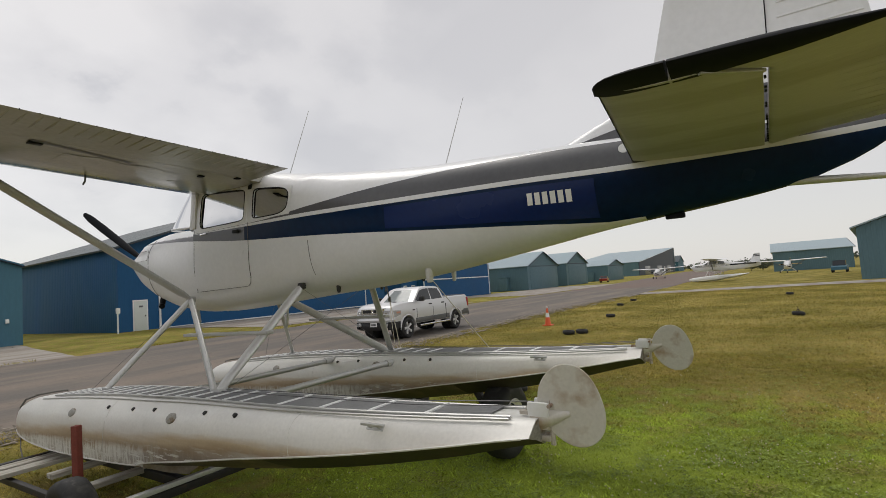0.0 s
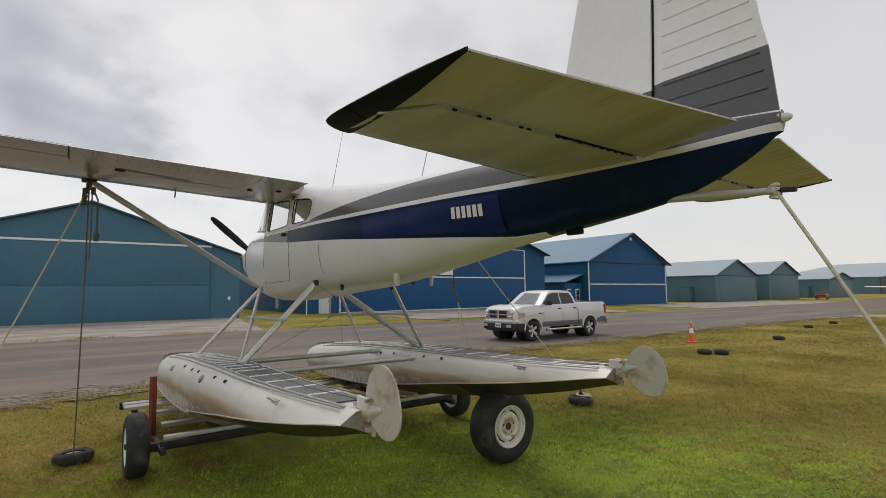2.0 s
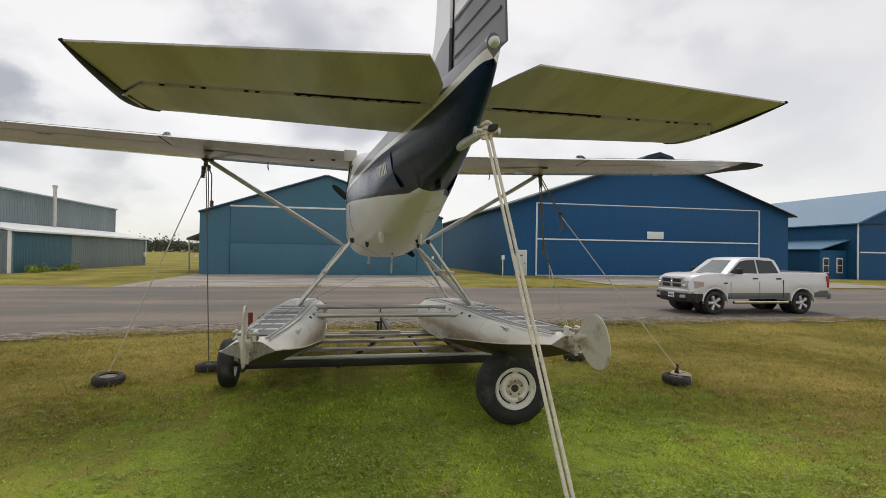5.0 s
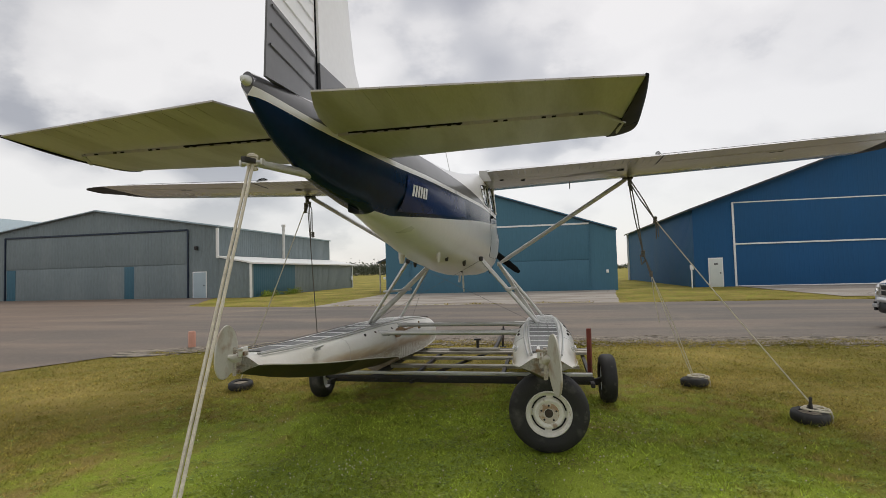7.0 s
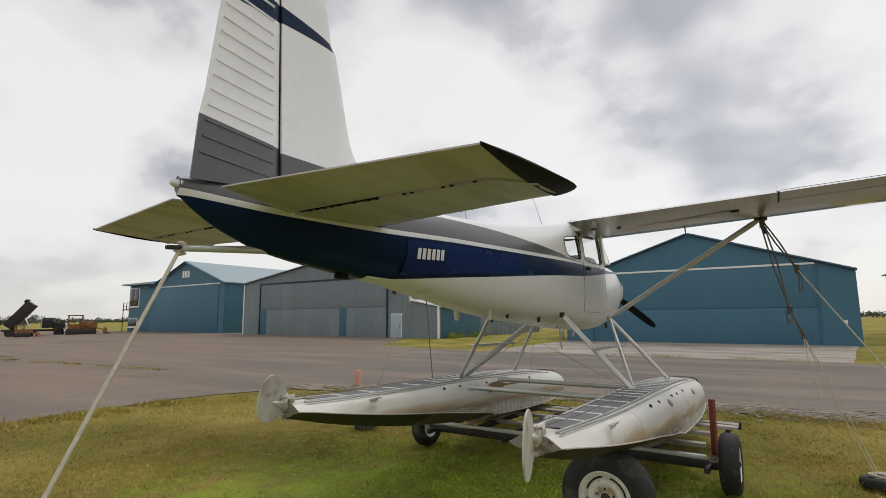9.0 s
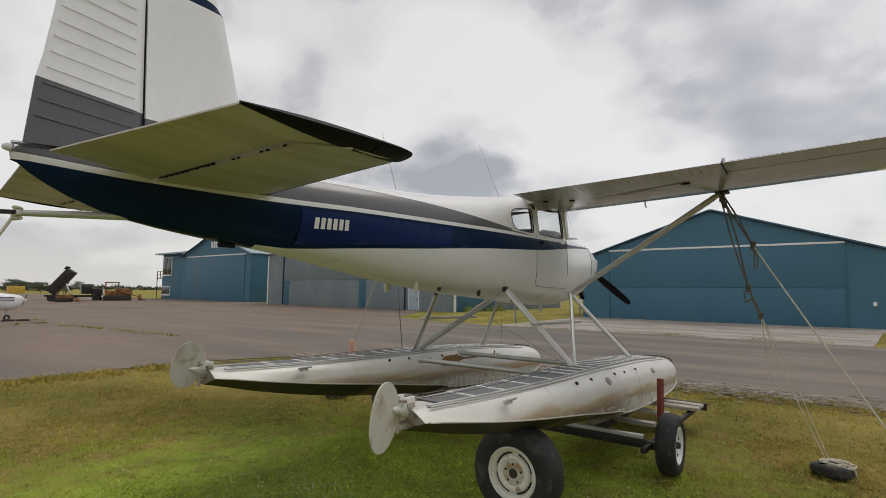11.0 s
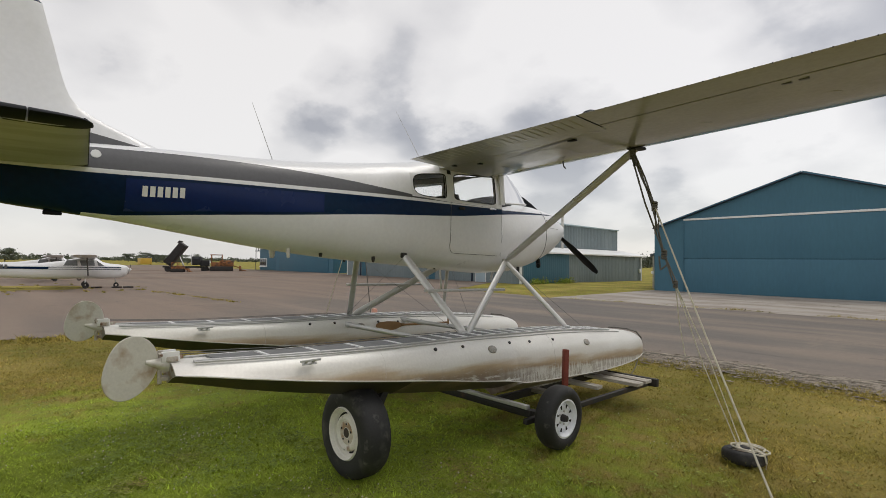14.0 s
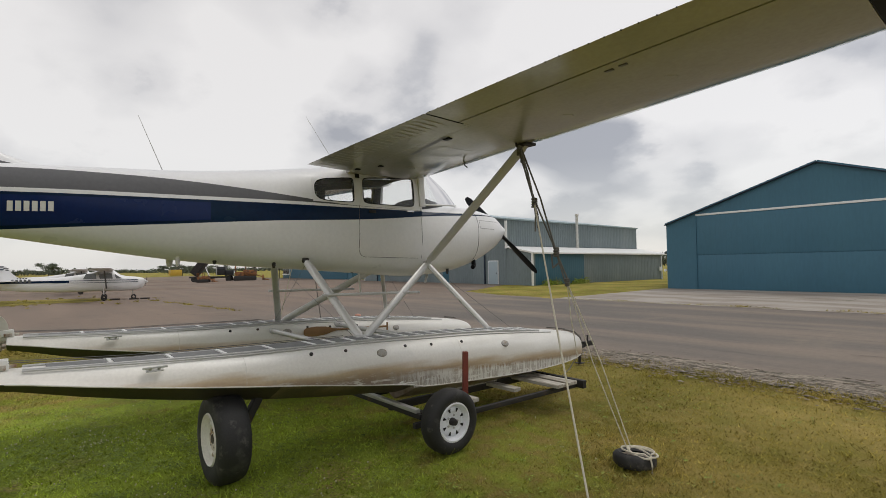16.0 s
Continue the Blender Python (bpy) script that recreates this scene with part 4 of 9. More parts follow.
def build_wing(plane, sx):
    xs = [0.42, 0.8, 1.4, 2.0, 2.6, 2.664, 2.670, 3.2, 4.0, 4.8, 5.30]
    bm = bmesh.new()
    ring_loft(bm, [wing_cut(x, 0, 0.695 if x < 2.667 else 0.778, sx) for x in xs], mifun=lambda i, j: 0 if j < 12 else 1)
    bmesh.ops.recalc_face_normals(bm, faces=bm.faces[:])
    wing = part("wing", bm, [M_WHITE, M_WING], plane, "high wing, white above and darker beige beneath", 50)
    bm = bmesh.new()
    ring_loft(bm, [wing_cut(x, 0, 1.0, sx) for x in (5.305, 5.38, 5.48, 5.58, 5.68, 5.76, 5.82, 5.86, 5.88)])
    bmesh.ops.recalc_face_normals(bm, faces=bm.faces[:])
    part("wing_tip", bm, M_BLACK, wing, "black moulded wing tip", 50)
    for name, a, b, f in (("flap", 0.58, 2.655, 0.697), ("aileron", 2.676, 5.30, 0.79)):
        bm = bmesh.new()
        k = 6
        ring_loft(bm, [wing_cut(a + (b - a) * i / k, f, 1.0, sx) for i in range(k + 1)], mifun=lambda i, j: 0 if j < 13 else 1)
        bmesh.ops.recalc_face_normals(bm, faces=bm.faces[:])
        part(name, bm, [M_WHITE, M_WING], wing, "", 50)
    # stiffening beads pressed into the flap's lower skin
    for i in range(1, 24):
        x = 0.62 + (2.64 - 0.62) * i / 24
        le, te = wing_station(x)[:2]
        bm = bmesh.new()
        tube(bm, [wing_under(x, te + d, sx) + Vector((0, 0, 0.003)) for d in (0.03, 0.13, 0.23, 0.32)], [0.004, 0.008, 0.008, 0.004], 6)
        part("pressed_bead", bm, M_WING, wing)
    # rivet heads along the trailing edge
    bm = bmesh.new()
    for i in range(46):
        x = 0.7 + 4.55 * i / 45
        te = wing_station(x)[1]
        p = wing_under(x, te + 0.004, sx)
        box(bm, p, (0.006, 0.007, 0.007), 0)
    tagged(part("edge_rivets", bm, M_STEEL, wing), kind="stuff")
    bm = bmesh.new()
    ring_loft(bm, [[Vector(p) * 1.0 + Vector((0, 0, 0.004 if k < 13 else 0.010)) for k, p in enumerate(wing_cut(x, 0.774, 0.794, sx))] for x in (2.68, 3.3, 3.9, 4.6, 5.29)])
    bmesh.ops.recalc_face_normals(bm, faces=bm.faces[:])
    part("gap_seal", bm, M_BLACK, wing)
    # dark slot where the flap runs out on its track, the track's mouth, and the joint between flap and aileron
    bm = bmesh.new()
    rows = [[wing_under(x, y + o, sx) + Vector((0, 0, -0.003)) for o in (-0.022, 0.022)] for x, y in ((1.60, 4.975), (1.85, 4.935), (2.1, 4.895), (2.30, 4.865))]
    ring_loft(bm, rows, closed=False)
    part("flap_slot", bm, M_GREY, wing, "dark slot along the flap's track")
    for x, y in ((2.26, 4.915), (1.0, 4.98), (0.72, 4.84)):
        bm = bmesh.new()
        box(bm, wing_under(x, y, sx) + Vector((0, 0, -0.004)), (0.085 if x > 2 else 0.05, 0.05, 0.016), 0.004)
        part("track_mouth", bm, M_BLACK, wing)
    bm = bmesh.new()
    tube(bm, [wing_under(2.666, y, sx) + Vector((0, 0, 0.002)) for y in (4.34, 4.45, 4.55, 4.65, 4.75)], 0.007, 6)
    part("flap_joint", bm, M_BLACK, wing)
    # upright fence on the upper skin, in line with the joint
    bm = bmesh.new()
    rows = []
    for y, h in ((4.44, 0.008), (4.48, 0.03), (4.56, 0.042), (4.66, 0.036), (4.74, 0.012)):
        run = wing_cut(2.655, 0, 1.0, sx)[:13]
        z = float(np.interp(-y, [-p[1] for p in run], [p[2] for p in run]))
        rows.append([(sx * 2.653, y, z - 0.01), (sx * 2.657, y, z - 0.01), (sx * 2.657, y, z + h), (sx * 2.653, y, z + h)])
    ring_loft(bm, rows)
    bmesh.ops.recalc_face_normals(bm, faces=bm.faces[:])
    part("wing_fence", bm, M_GLASS, wing, "thin clear fence plate on the wing")
    # polished patch of replaced skin with short pressed stiffeners behind the cabin roof
    bm = bmesh.new()
    g = []
    for i in range(9):
        x = 1.18 + 0.86 * i / 8
        y0, y1 = 5.02 + 0.03 * math.sin(1.9 * i), 5.62 - 0.16 * (i / 8) ** 2
        g.append([wing_under(x, y0 + (y1 - y0) * k / 6, sx) + Vector((0, 0, -0.003)) for k in range(7)])
    ring_loft(bm, g, closed=False)
    part("skin_panel", bm, M_POLISH, wing, "polished bare skin panel", 50)
    for x, y in ((1.05, 5.35), (3.3, 5.35), (4.2, 5.3)):
        bm = bmesh.new()
        lathe(bm, [(0.0, -0.002), (0.06, -0.002), (0.062, 0.004)], 18, Matrix.Translation(wing_under(x, y, sx)))
        part("inspection_plate", bm, M_WING, wing)
    for x in (4.02, 4.12):
        bm = bmesh.new()
        box(bm, wing_under(x, 4.84, sx), (0.06, 0.03, 0.012), 0.003)
        part("aileron_fitting", bm, M_GREY, wing)
    bm = bmesh.new()
    tube(bm, [(sx * 1.66, 5.66, 3.08), (sx * 1.66, 5.68, 2.985), (sx * 1.66, 5.72, 2.965)], 0.008, 8)
    part("fuel_vent", bm, M_GREY, wing)
    # lift strut
    bm = bmesh.new()
    p0, p1 = Vector((sx * 0.56, 5.98, 1.885)), Vector((sx * 2.49, 5.77, 3.075))
    m, ln = frame_of(p0, p1)
    prof = [(0.032 * math.cos(2 * math.pi * k / 16), 0.068 * math.sin(2 * math.pi * k / 16)) for k in range(16)]
    side = Vector((0, 1, 0))
    d = (p1 - p0).normalized()
    nrm = d.cross(side).normalized()
    ring_loft(bm, [[p0 + d * (ln * s) + nrm * (a * q) + side * (b * q) for a, b in prof] for s, q in ((0, 0.45), (0.03, 0.75), (0.06, 1), (0.95, 1), (0.98, 0.8), (1.0, 0.5))])
    part("lift_strut", bm, M_STRUTG, plane, "grey streamlined lift strut")
    bm = bmesh.new()
    tube(bm, [(sx * 2.49, 5.77, 3.09), (sx * 2.49, 5.70, 3.03), (sx * 2.49, 5.62, 3.04), (sx * 2.49, 5.62, 3.10)], 0.010, 8)
    part("tie_down_ring", bm, M_STEEL, plane)
    bm = bmesh.new()
    box(bm, (sx * 2.49, 5.77, 3.072), (0.14, 0.16, 0.03), 0.012)
    part("strut_fitting", bm, M_STEEL, plane)


def flat_surface(bm, rings, mi=0, mifun=None):
    ring_loft(bm, rings, mi=mi, mifun=mifun)
    bmesh.ops.recalc_face_normals(bm, faces=bm.faces[:])


def lens(y0, y1, x, z, t, n=8, nose=True, tail=True):
    """A thin upright-symmetric section between trailing y0 and leading y1 at x."""
    up = []
    for k in range(n + 1):
        u = k / n
        y = y0 + (y1 - y0) * u
        h = t * (1 - abs(2 * u - 1) ** 2.2) if nose and tail else t * (u ** 0.8 if not nose else (1 - u) ** 0.6 if not tail else 1)
        up.append((x, y, z + max(h, 0.004)))
    return up + [(x, y, 2 * z - zz) for (x, y, zz) in up[::-1]]


ST_Z = 2.575


def build_tail(plane):
    for sx in (-1, 1):
        # fixed tailplane
        bm = bmesh.new()
        pts = [(0.02, 0.65, 1.40), (0.25, 0.645, 1.365), (0.8, 0.638, 1.293), (1.3, 0.635, 1.228), (1.48, 0.635, 1.205), (1.59, 0.777, 1.190), (1.635, 0.835, 1.184)]
        rings = []
        for x, h, le in pts:
            up = [(sx * x, h + (le - h) * u, ST_Z + 0.038 * (1 - (u ** 3)) ** 0.5) for u in (0, 0.2, 0.4, 0.6, 0.75, 0.87, 0.95, 0.99)]
            up.append((sx * x, le, ST_Z))
            rings.append(up + [(a, b, 2 * ST_Z - c) for a, b, c in up[-2::-1]])
        ring_loft(bm, rings, mifun=lambda i, j: 0 if j < 8 else 1)
        bmesh.ops.recalc_face_normals(bm, faces=bm.faces[:])
        stab = part("tailplane", bm, [M_WHITE, M_TAILUNDER], plane, "tailplane with an underside greyed for shade and black upper leading edge", 50)
        # black leading edge cap
        bm = bmesh.new()
        rings = []
        for x, h, le in pts:
            arc = []
            for a in (-12, 0, 12, 24, 50, 78):
                arc.append((sx * x, le - 0.036 + 0.040 * math.cos(radians(a)), ST_Z + 0.030 * math.sin(radians(a))))
            rings.append(arc)
        ring_loft(bm, rings, closed=False)
        part("leading_edge", bm, M_BLACK, stab)
        # black tips: one flowing body, split where the elevator ends
        def tip_ring(y):
            xb = 1.632 - 0.0417 * (y - 0.262)
            xo = hermite([0.262, 0.4, 0.6, 0.8, 0.95, 1.05, 1.12, 1.17, 1.195, 1.206], [1.645, 1.668, 1.695, 1.717, 1.732, 1.738, 1.730, 1.70, 1.66, 1.605], y)
            th = 0.003 + hermite([0.262, 0.62, 0.75, 1.0, 1.1, 1.17, 1.206], [0.004, 0.035, 0.038, 0.034, 0.029, 0.019, 0.006], y)
            half = [(0.0, 1.0), (0.35, 0.88), (0.62, 0.66), (0.84, 0.38), (0.96, 0.15), (1.0, 0.0)]
            up = [(sx * (xb + (xo - xb) * u), y, ST_Z + th * v) for u, v in half]
            return up + [(p, q, 2 * ST_Z - r) for p, q, r in up[-2::-1]]
        for nm, lab, run in (("tailplane_tip", "black tailplane tip", (0.925, 0.98, 1.04, 1.09, 1.13, 1.16, 1.185, 1.198, 1.206)), ("elevator_tip", "black elevator tip", (0.262, 0.35, 0.45, 0.55, 0.65, 0.75, 0.85, 0.915))):
            bm = bmesh.new()
            flat_surface(bm, [tip_ring(y) for y in run])
            part(nm, bm, M_BLACK, stab, lab, 50)
        # elevator
        bm = bmesh.new()
        el = [(0.115, 0.42, 0.63), (0.17, 0.245, 0.627), (0.235, 0.08, 0.625), (0.8, 0.155, 0.62), (1.42, 0.238, 0.615), (1.48, 0.246, 0.615), (1.59, 0.261, 0.76), (1.63, 0.266, 0.812)]
        rings = []
        for x, te, h in el:
            up = [(sx * x, te + (h - te) * u, ST_Z + 0.004 + 0.034 * u) for u in (0, 0.25, 0.5, 0.75, 0.93)] + [(sx * x, h, ST_Z + 0.024)]
            rings.append(up + [(a, b, 2 * ST_Z - c) for a, b, c in up[::-1]])
        ring_loft(bm, rings, mifun=lambda i, j: 0 if j < 5 else 1)
        # pressed beads under the elevator, and rivet heads along the trailing edge
        for k in range(1, 12):
            x = 0.25 + (1.45 - 0.25) * k / 12
            te = 0.08 + 0.1333 * (x - 0.235)
            bar(bm, (sx * x, te + 0.02, ST_Z - 0.0045), (sx * x, 0.58, ST_Z - 0.030), 0.006, 0.004, 0, 1)
        for k in range(14):
            x = 0.33 + (1.62 - 0.33) * k / 13
            te = 0.08 + 0.1333 * (x - 0.235)
            box(bm, (sx * x, te + 0.003, ST_Z), (0.006, 0.005, 0.009), 0, mi=2)
        bmesh.ops.recalc_face_normals(bm, faces=bm.faces[:])
        part("elevator", bm, [M_WHITE, M_TAILUNDER, M_BLACK], stab, "elevator with a ribbed underside greyed for shade", 50)
        bm = bmesh.new()
        bar(bm, (sx * 1.485, 0.628, ST_Z - 0.038), (sx * 1.635, 0.824, ST_Z - 0.038), 0.012, 0.018, 0.003)
        part("gap_strip", bm, M_STRUT, stab, "bare metal strip along the balance gap")
        for x in (0.28, 0.34, 0.40, 0.46, 0.52, 0.63, 0.74, 0.79, 0.98, 1.03, 1.22, 1.27, 1.40):
            bm = bmesh.new()
            box(bm, (sx * x, 0.629, ST_Z - 0.034), (0.022, 0.009, 0.008), 0.002)
            part("hinge", bm, M_BLACK, stab)
        bm = bmesh.new()
        box(bm, (sx * 0.50, 0.628, ST_Z - 0.0295), (0.62, 0.005, 0.008), 0)
        part("hinge_line", bm, M_BLACK, stab)
    # fin, with its dorsal fillet
    def fin_le(z):
        return hermite([2.70, 2.83, 2.88, 2.92, 2.97, 3.01, 3.06, 3.13, 3.25, 3.43, 3.81, 4.21, 4.40], [3.1, 2.75, 2.54, 2.15, 1.71, 1.50, 1.34, 1.265, 1.215, 1.165, 1.06, 0.97, 0.92], z)
    def hinge(z):
        return 0.592 - 0.033 * (z - 2.76)
    def slant(z, y, grey):
        """Tilts a level of the fin so that the paint's borders run along its edges."""
        return float(np.interp(z, [2.66, 2.925, 3.12, 3.755, 3.95, 4.41], [2.66, grey, max(3.12, grey + 0.05), 3.755 + 0.05 * y, 3.95 - 0.09 * y, 4.41]))
    def fin_kind(z):
        return 1 if z < 2.925 else 2 if 3.755 < z < 3.95 else 0
    levels = sorted([2.68 + 0.0306 * k for k in range(9)] + [2.925 + (3.755 - 2.925) * k / 24 for k in range(24)] + [3.755, 3.80, 3.85, 3.90, 3.95, 4.05, 4.15, 4.25, 4.32, 4.36, 4.385, 4.40, 4.41])
    levels = [z for i, z in enumerate(levels) if i == 0 or z - levels[i - 1] > 0.002]
    bm = bmesh.new()
    n = 12
    rings = []
    zz = levels
    for z in zz:
        h, le = hinge(z), fin_le(z)
        th = 0.055 if z < 4.36 else 0.055 * max(0.1, (4.415 - z) / 0.055) ** 0.5
        th *= 1.0 - 0.25 * (z - 2.7) / 1.7
        up = []
        for u in [k / n for k in range(n + 1)]:
            yy = h + (le - h) * u ** 0.8
            up.append((th * (1 - u ** 2.4) ** 0.6 if u < 1 else 0.0, yy, slant(z, yy, 2.925 - 0.16 * max(0.0, yy - 1.0))))
        rings.append(up + [(-a, b, c) for a, b, c in up[-2::-1]])
    rows = ring_loft(bm, rings, mifun=lambda i, j: fin_kind((zz[i] + zz[i + 1]) / 2))
    bmesh.ops.recalc_face_normals(bm, faces=bm.faces[:])
    part("fin", bm, [M_WHITE, M_GREY, M_BLUE], plane, "white fin with a grey root and a navy band", 50)
    bm = bmesh.new()
    rings = []
    for z in zz:
        te = 0.008 + (z - 2.67) * 0.125
        h = hinge(z) - 0.009
        th = 0.048 * (1.0 - 0.25 * (z - 2.7) / 1.7)
        up = [(0.005 + (th - 0.005) * u, te + (h - te) * u, slant(z, te + (h - te) * u, 3.0 - 0.08 * (te + (h - te) * u))) for u in (0, 0.3, 0.6, 0.9)] + [(th * 0.7, h, slant(z, h, 3.0 - 0.08 * h))]
        low = 0.055 * max(0.0, (2.92 - z) / 0.24)
        up = [(a, b, c - low * (h - b) / (h - te)) for a, b, c in up]
        rings.append(up + [(-a, b, c) for a, b, c in up[::-1]])
    ring_loft(bm, rings, mifun=lambda i, j: fin_kind((zz[i] + zz[i + 1]) / 2))
    bmesh.ops.recalc_face_normals(bm, faces=bm.faces[:])
    # the rudder rests a few degrees to one side
    def deflect(mesh):
        for v in mesh.verts:
            v.co.x += 0.11 * max(0.0, 0.58 - v.co.y)
    deflect(bm)
    rud = part("rudder", bm, [M_WHITE, M_GREY, M_BLUE], plane, "white rudder with pressed ribs and a grey foot", 50)
    for k in range(17):
        z = 2.77 + 0.092 * k
        te = 0.008 + (z - 2.67) * 0.125 + 0.03
        h = hinge(z) - 0.06
        bm = bmesh.new()
        for sx in (-1, 1):
            th = 0.048 * (1.0 - 0.25 * (z - 2.7) / 1.7)
            u0 = 0.03 / (h + 0.06 - te)
            tube(bm, [(sx * (0.006 + th * u0), te, z + 0.015), (sx * th * 0.93, h, z - 0.015)], [0.007, 0.008], 6)
        deflect(bm)
        part("rudder_rib", bm, M_GREY if z < 3.0 else M_WHITE, rud)
    bm = bmesh.new()
    ring_loft(bm, [[(s * 0.051 * (1.0 - 0.25 * (z - 2.7) / 1.7), hinge(z) - d, z) for s, d in ((-0.80, 0.007), (0.80, 0.007), (0.80, 0.001), (-0.80, 0.001))] for z in (2.69, 3.5, 4.36)])
    bmesh.ops.recalc_face_normals(bm, faces=bm.faces[:])
    part("rudder_hinge_line", bm, M_BLACK, plane)
    # tail lamp
    bm = bmesh.new()
    lathe(bm, [(0.0, -0.055), (0.012, -0.05), (0.020, -0.034), (0.024, -0.012)], 16, pose(0, -0.005, 2.605, -90))
    part("tail_lamp", bm, M_LENS, plane, "frosted round tail lamp")
    bm = bmesh.new()
    lathe(bm, [(0.024, -0.02), (0.031, -0.015), (0.034, 0.02), (0.034, 0.05)], 16, pose(0, 0.0, 2.605, -90))
    part("lamp_collar", bm, M_CHROME, plane)
    # tail tie-down tube
    bm = bmesh.new()
    tube(bm, [(0, 0.62, 2.325), (-0.010, 0.03, 2.272)], [0.026, 0.016], 12)
    tube(bm, [(-0.058, 0.028, 2.27), (0.038, 0.028, 2.27)], 0.009, 8)
    for q in (-0.058, 0.038):
        box(bm, (q, 0.028, 2.27), (0.012, 0.028, 0.028), 0.004)
    part("tail_post", bm, M_STRUTW, plane, "pale tubular tail post for the tie-down")
    bm = bmesh.new()
    box(bm, (0, 1.18, 2.198), (0.035, 0.12, 0.035), 0.01)
    part("tail_bracket", bm, M_BLACK, plane)
    bm = bmesh.new()
    bar(bm, (0, 0.03, 2.275), (0, -0.055, 2.268), 0.022, 0.022, 0.003)
    part("tail_post_end", bm, M_STEEL, plane)


def build_skin_details(plane):
    # door outlines, panel joints and handles on both sides
    for sx in (-1, 1):
        bm = bmesh.new()
        def on(y, z, off=0.0015):
            return (sx * (f_half(y, z) + off), y, z)
        run = [on(4.965, z) for z in np.linspace(2.60, 2.06, 10)]
        run += [on(4.97 + 0.10 * (1 - math.cos(a)), 2.06 - 0.09 * math.sin(a)) for a in np.linspace(0.2, math.pi / 2, 6)]
        run += [on(y, 1.97 - 0.02 * (y - 5.07)) for y in np.linspace(5.12, 5.86, 8)]
        tube(bm, run, 0.0028, 5)
        tube(bm, [on(5.90 + 0.02 * s, z) for s, z in ((0, 2.62), (0.5, 2.4), (1, 2.2), (1, 1.95))], 0.0022, 5)
        part("door_seam", bm, M_GREY, plane)
        bm = bmesh.new()
        for y in (7.02,):
            tube(bm, [on(y, z) for z in np.linspace(2.64, 1.92, 16)], 0.003, 5)
        part("panel_seam", bm, M_GREY, plane)
        bm = bmesh.new()
        tube(bm, [on(7.5, 2.52)] + [on(y, 2.52) for y in np.linspace(7.4, 7.06, 5)] + [on(7.06, 2.40), on(7.2, 2.40), on(7.4, 2.40)], 0.0025, 5)
        if sx < 0:
            part("panel_seam", bm, M_GREY, plane)
            bm = bmesh.new()
            tube(bm, [on(4.15 - 0.05 * (2.34 - z), z) for z in np.linspace(2.34, 2.02, 8)], 0.0022, 5)
        part("panel_seam", bm, M_GREY, plane)
        bm = bmesh.new()
        x, y, z = on(5.72, 2.565, 0.006)
        box(bm, (x, y, z), (0.014, 0.12, 0.018), 0.005)
        part("door_handle", bm, M_CHROME, plane, "small metal door handle")
        # registration panel: darker decal with plain bars
        bm = bmesh.new()
        ys = np.linspace(1.62, 3.30, 14)
        g = []
        for y in ys:
            zb, z1, z2, zg = stripes(y)
            lo, hi = zb + 0.06 * (z1 - zb) + 0.012, z1 - 0.025
            g.append([bm.verts.new(on(y, lo + (hi - lo) * k / 5, 0.003)) for k in range(6)])
        for i in range(len(ys) - 1):
            for k in range(5):
                bm.faces.new((g[i][k], g[i + 1][k], g[i + 1][k + 1], g[i][k + 1]))
        bmesh.ops.recalc_face_normals(bm, faces=bm.faces[:])
        panel = part("registration_panel", bm, M_NAVY2, plane, "darker navy panel with six white bars")
        y0 = 1.752
        for k in range(6):
            bm = bmesh.new()
            yc = y0 + 0.0545 * k + (0.042 if sx < 0 else 0.0)
            zc = 2.402 + 0.002 * k
            q = [bm.verts.new(on(yc + a, zc + b, 0.006)) for a, b in ((-0.019, -0.043), (0.019, -0.043), (0.019, 0.043), (-0.019, 0.043))]
            bm.faces.new(q)
            part("letter_bar", bm, M_LETTER, panel)
    # belly fittings
    for x, y, r in ((-0.20, 3.05, 0.034), (0.18, 3.05, 0.022)):
        bm = bmesh.new()
        z = hermite(FY, F_BOT, y)
        lathe(bm, [(0.0, -0.09), (r * 0.7, -0.085), (r, -0.03), (r, 0.04)], 14, Matrix.Translation((x, y, z + 0.02)))
        part("belly_lamp", bm, M_STRUTW, plane)
    for x, y in ((0.30, 4.0), (-0.30, 4.0), (0.1, 5.1), (0.2, 3.4), (0.36, 6.5)):
        bm = bmesh.new()
        z = hermite(FY, F_BOT, y)
        lathe(bm, [(0.0, -0.03), (0.013, -0.028), (0.02, 0.0), (0.022, 0.05)], 10, Matrix.Translation((x, y, z + 0.02)))
        part("belly_fitting", bm, M_STEEL, plane)
    bm = bmesh.new()
    tube(bm, [(0.1, 5.2, 1.79), (0.1, 5.23, 1.52), (0.1, 5.26, 1.50)], 0.013, 8)
    part("drain_pipe", bm, M_STRUTW, plane)
    bm = bmesh.new()
    tube(bm, [(-0.15, 6.55, 1.78), (-0.16, 6.50, 1.60)], 0.02, 8)
    part("drain_pipe", bm, M_STRUT, plane)
    for sx in (-1, 1):
        bm = bmesh.new()
        tube(bm, [(sx * 0.27, 7.10, 1.93), (sx * 0.30, 7.08, 1.845), (sx * 0.33, 7.03, 1.825)], 0.034, 12)
        part("exhaust_pipe", bm, M_BLACK, plane, "sooty black exhaust stub")
    # roundel lamp window near the tail, right side
    for sx in (-1, 1):
        bm = bmesh.new()
        y, z = 1.42, 2.665
        x = f_half(y, z)
        lathe(bm, [(0.0, 0.008), (0.032, 0.007), (0.036, 0.0)], 20, pose(sx * x, y, z, 0, sx * 78, 0))
        part("round_cover", bm, M_LETTER, plane, "round pale access cover")
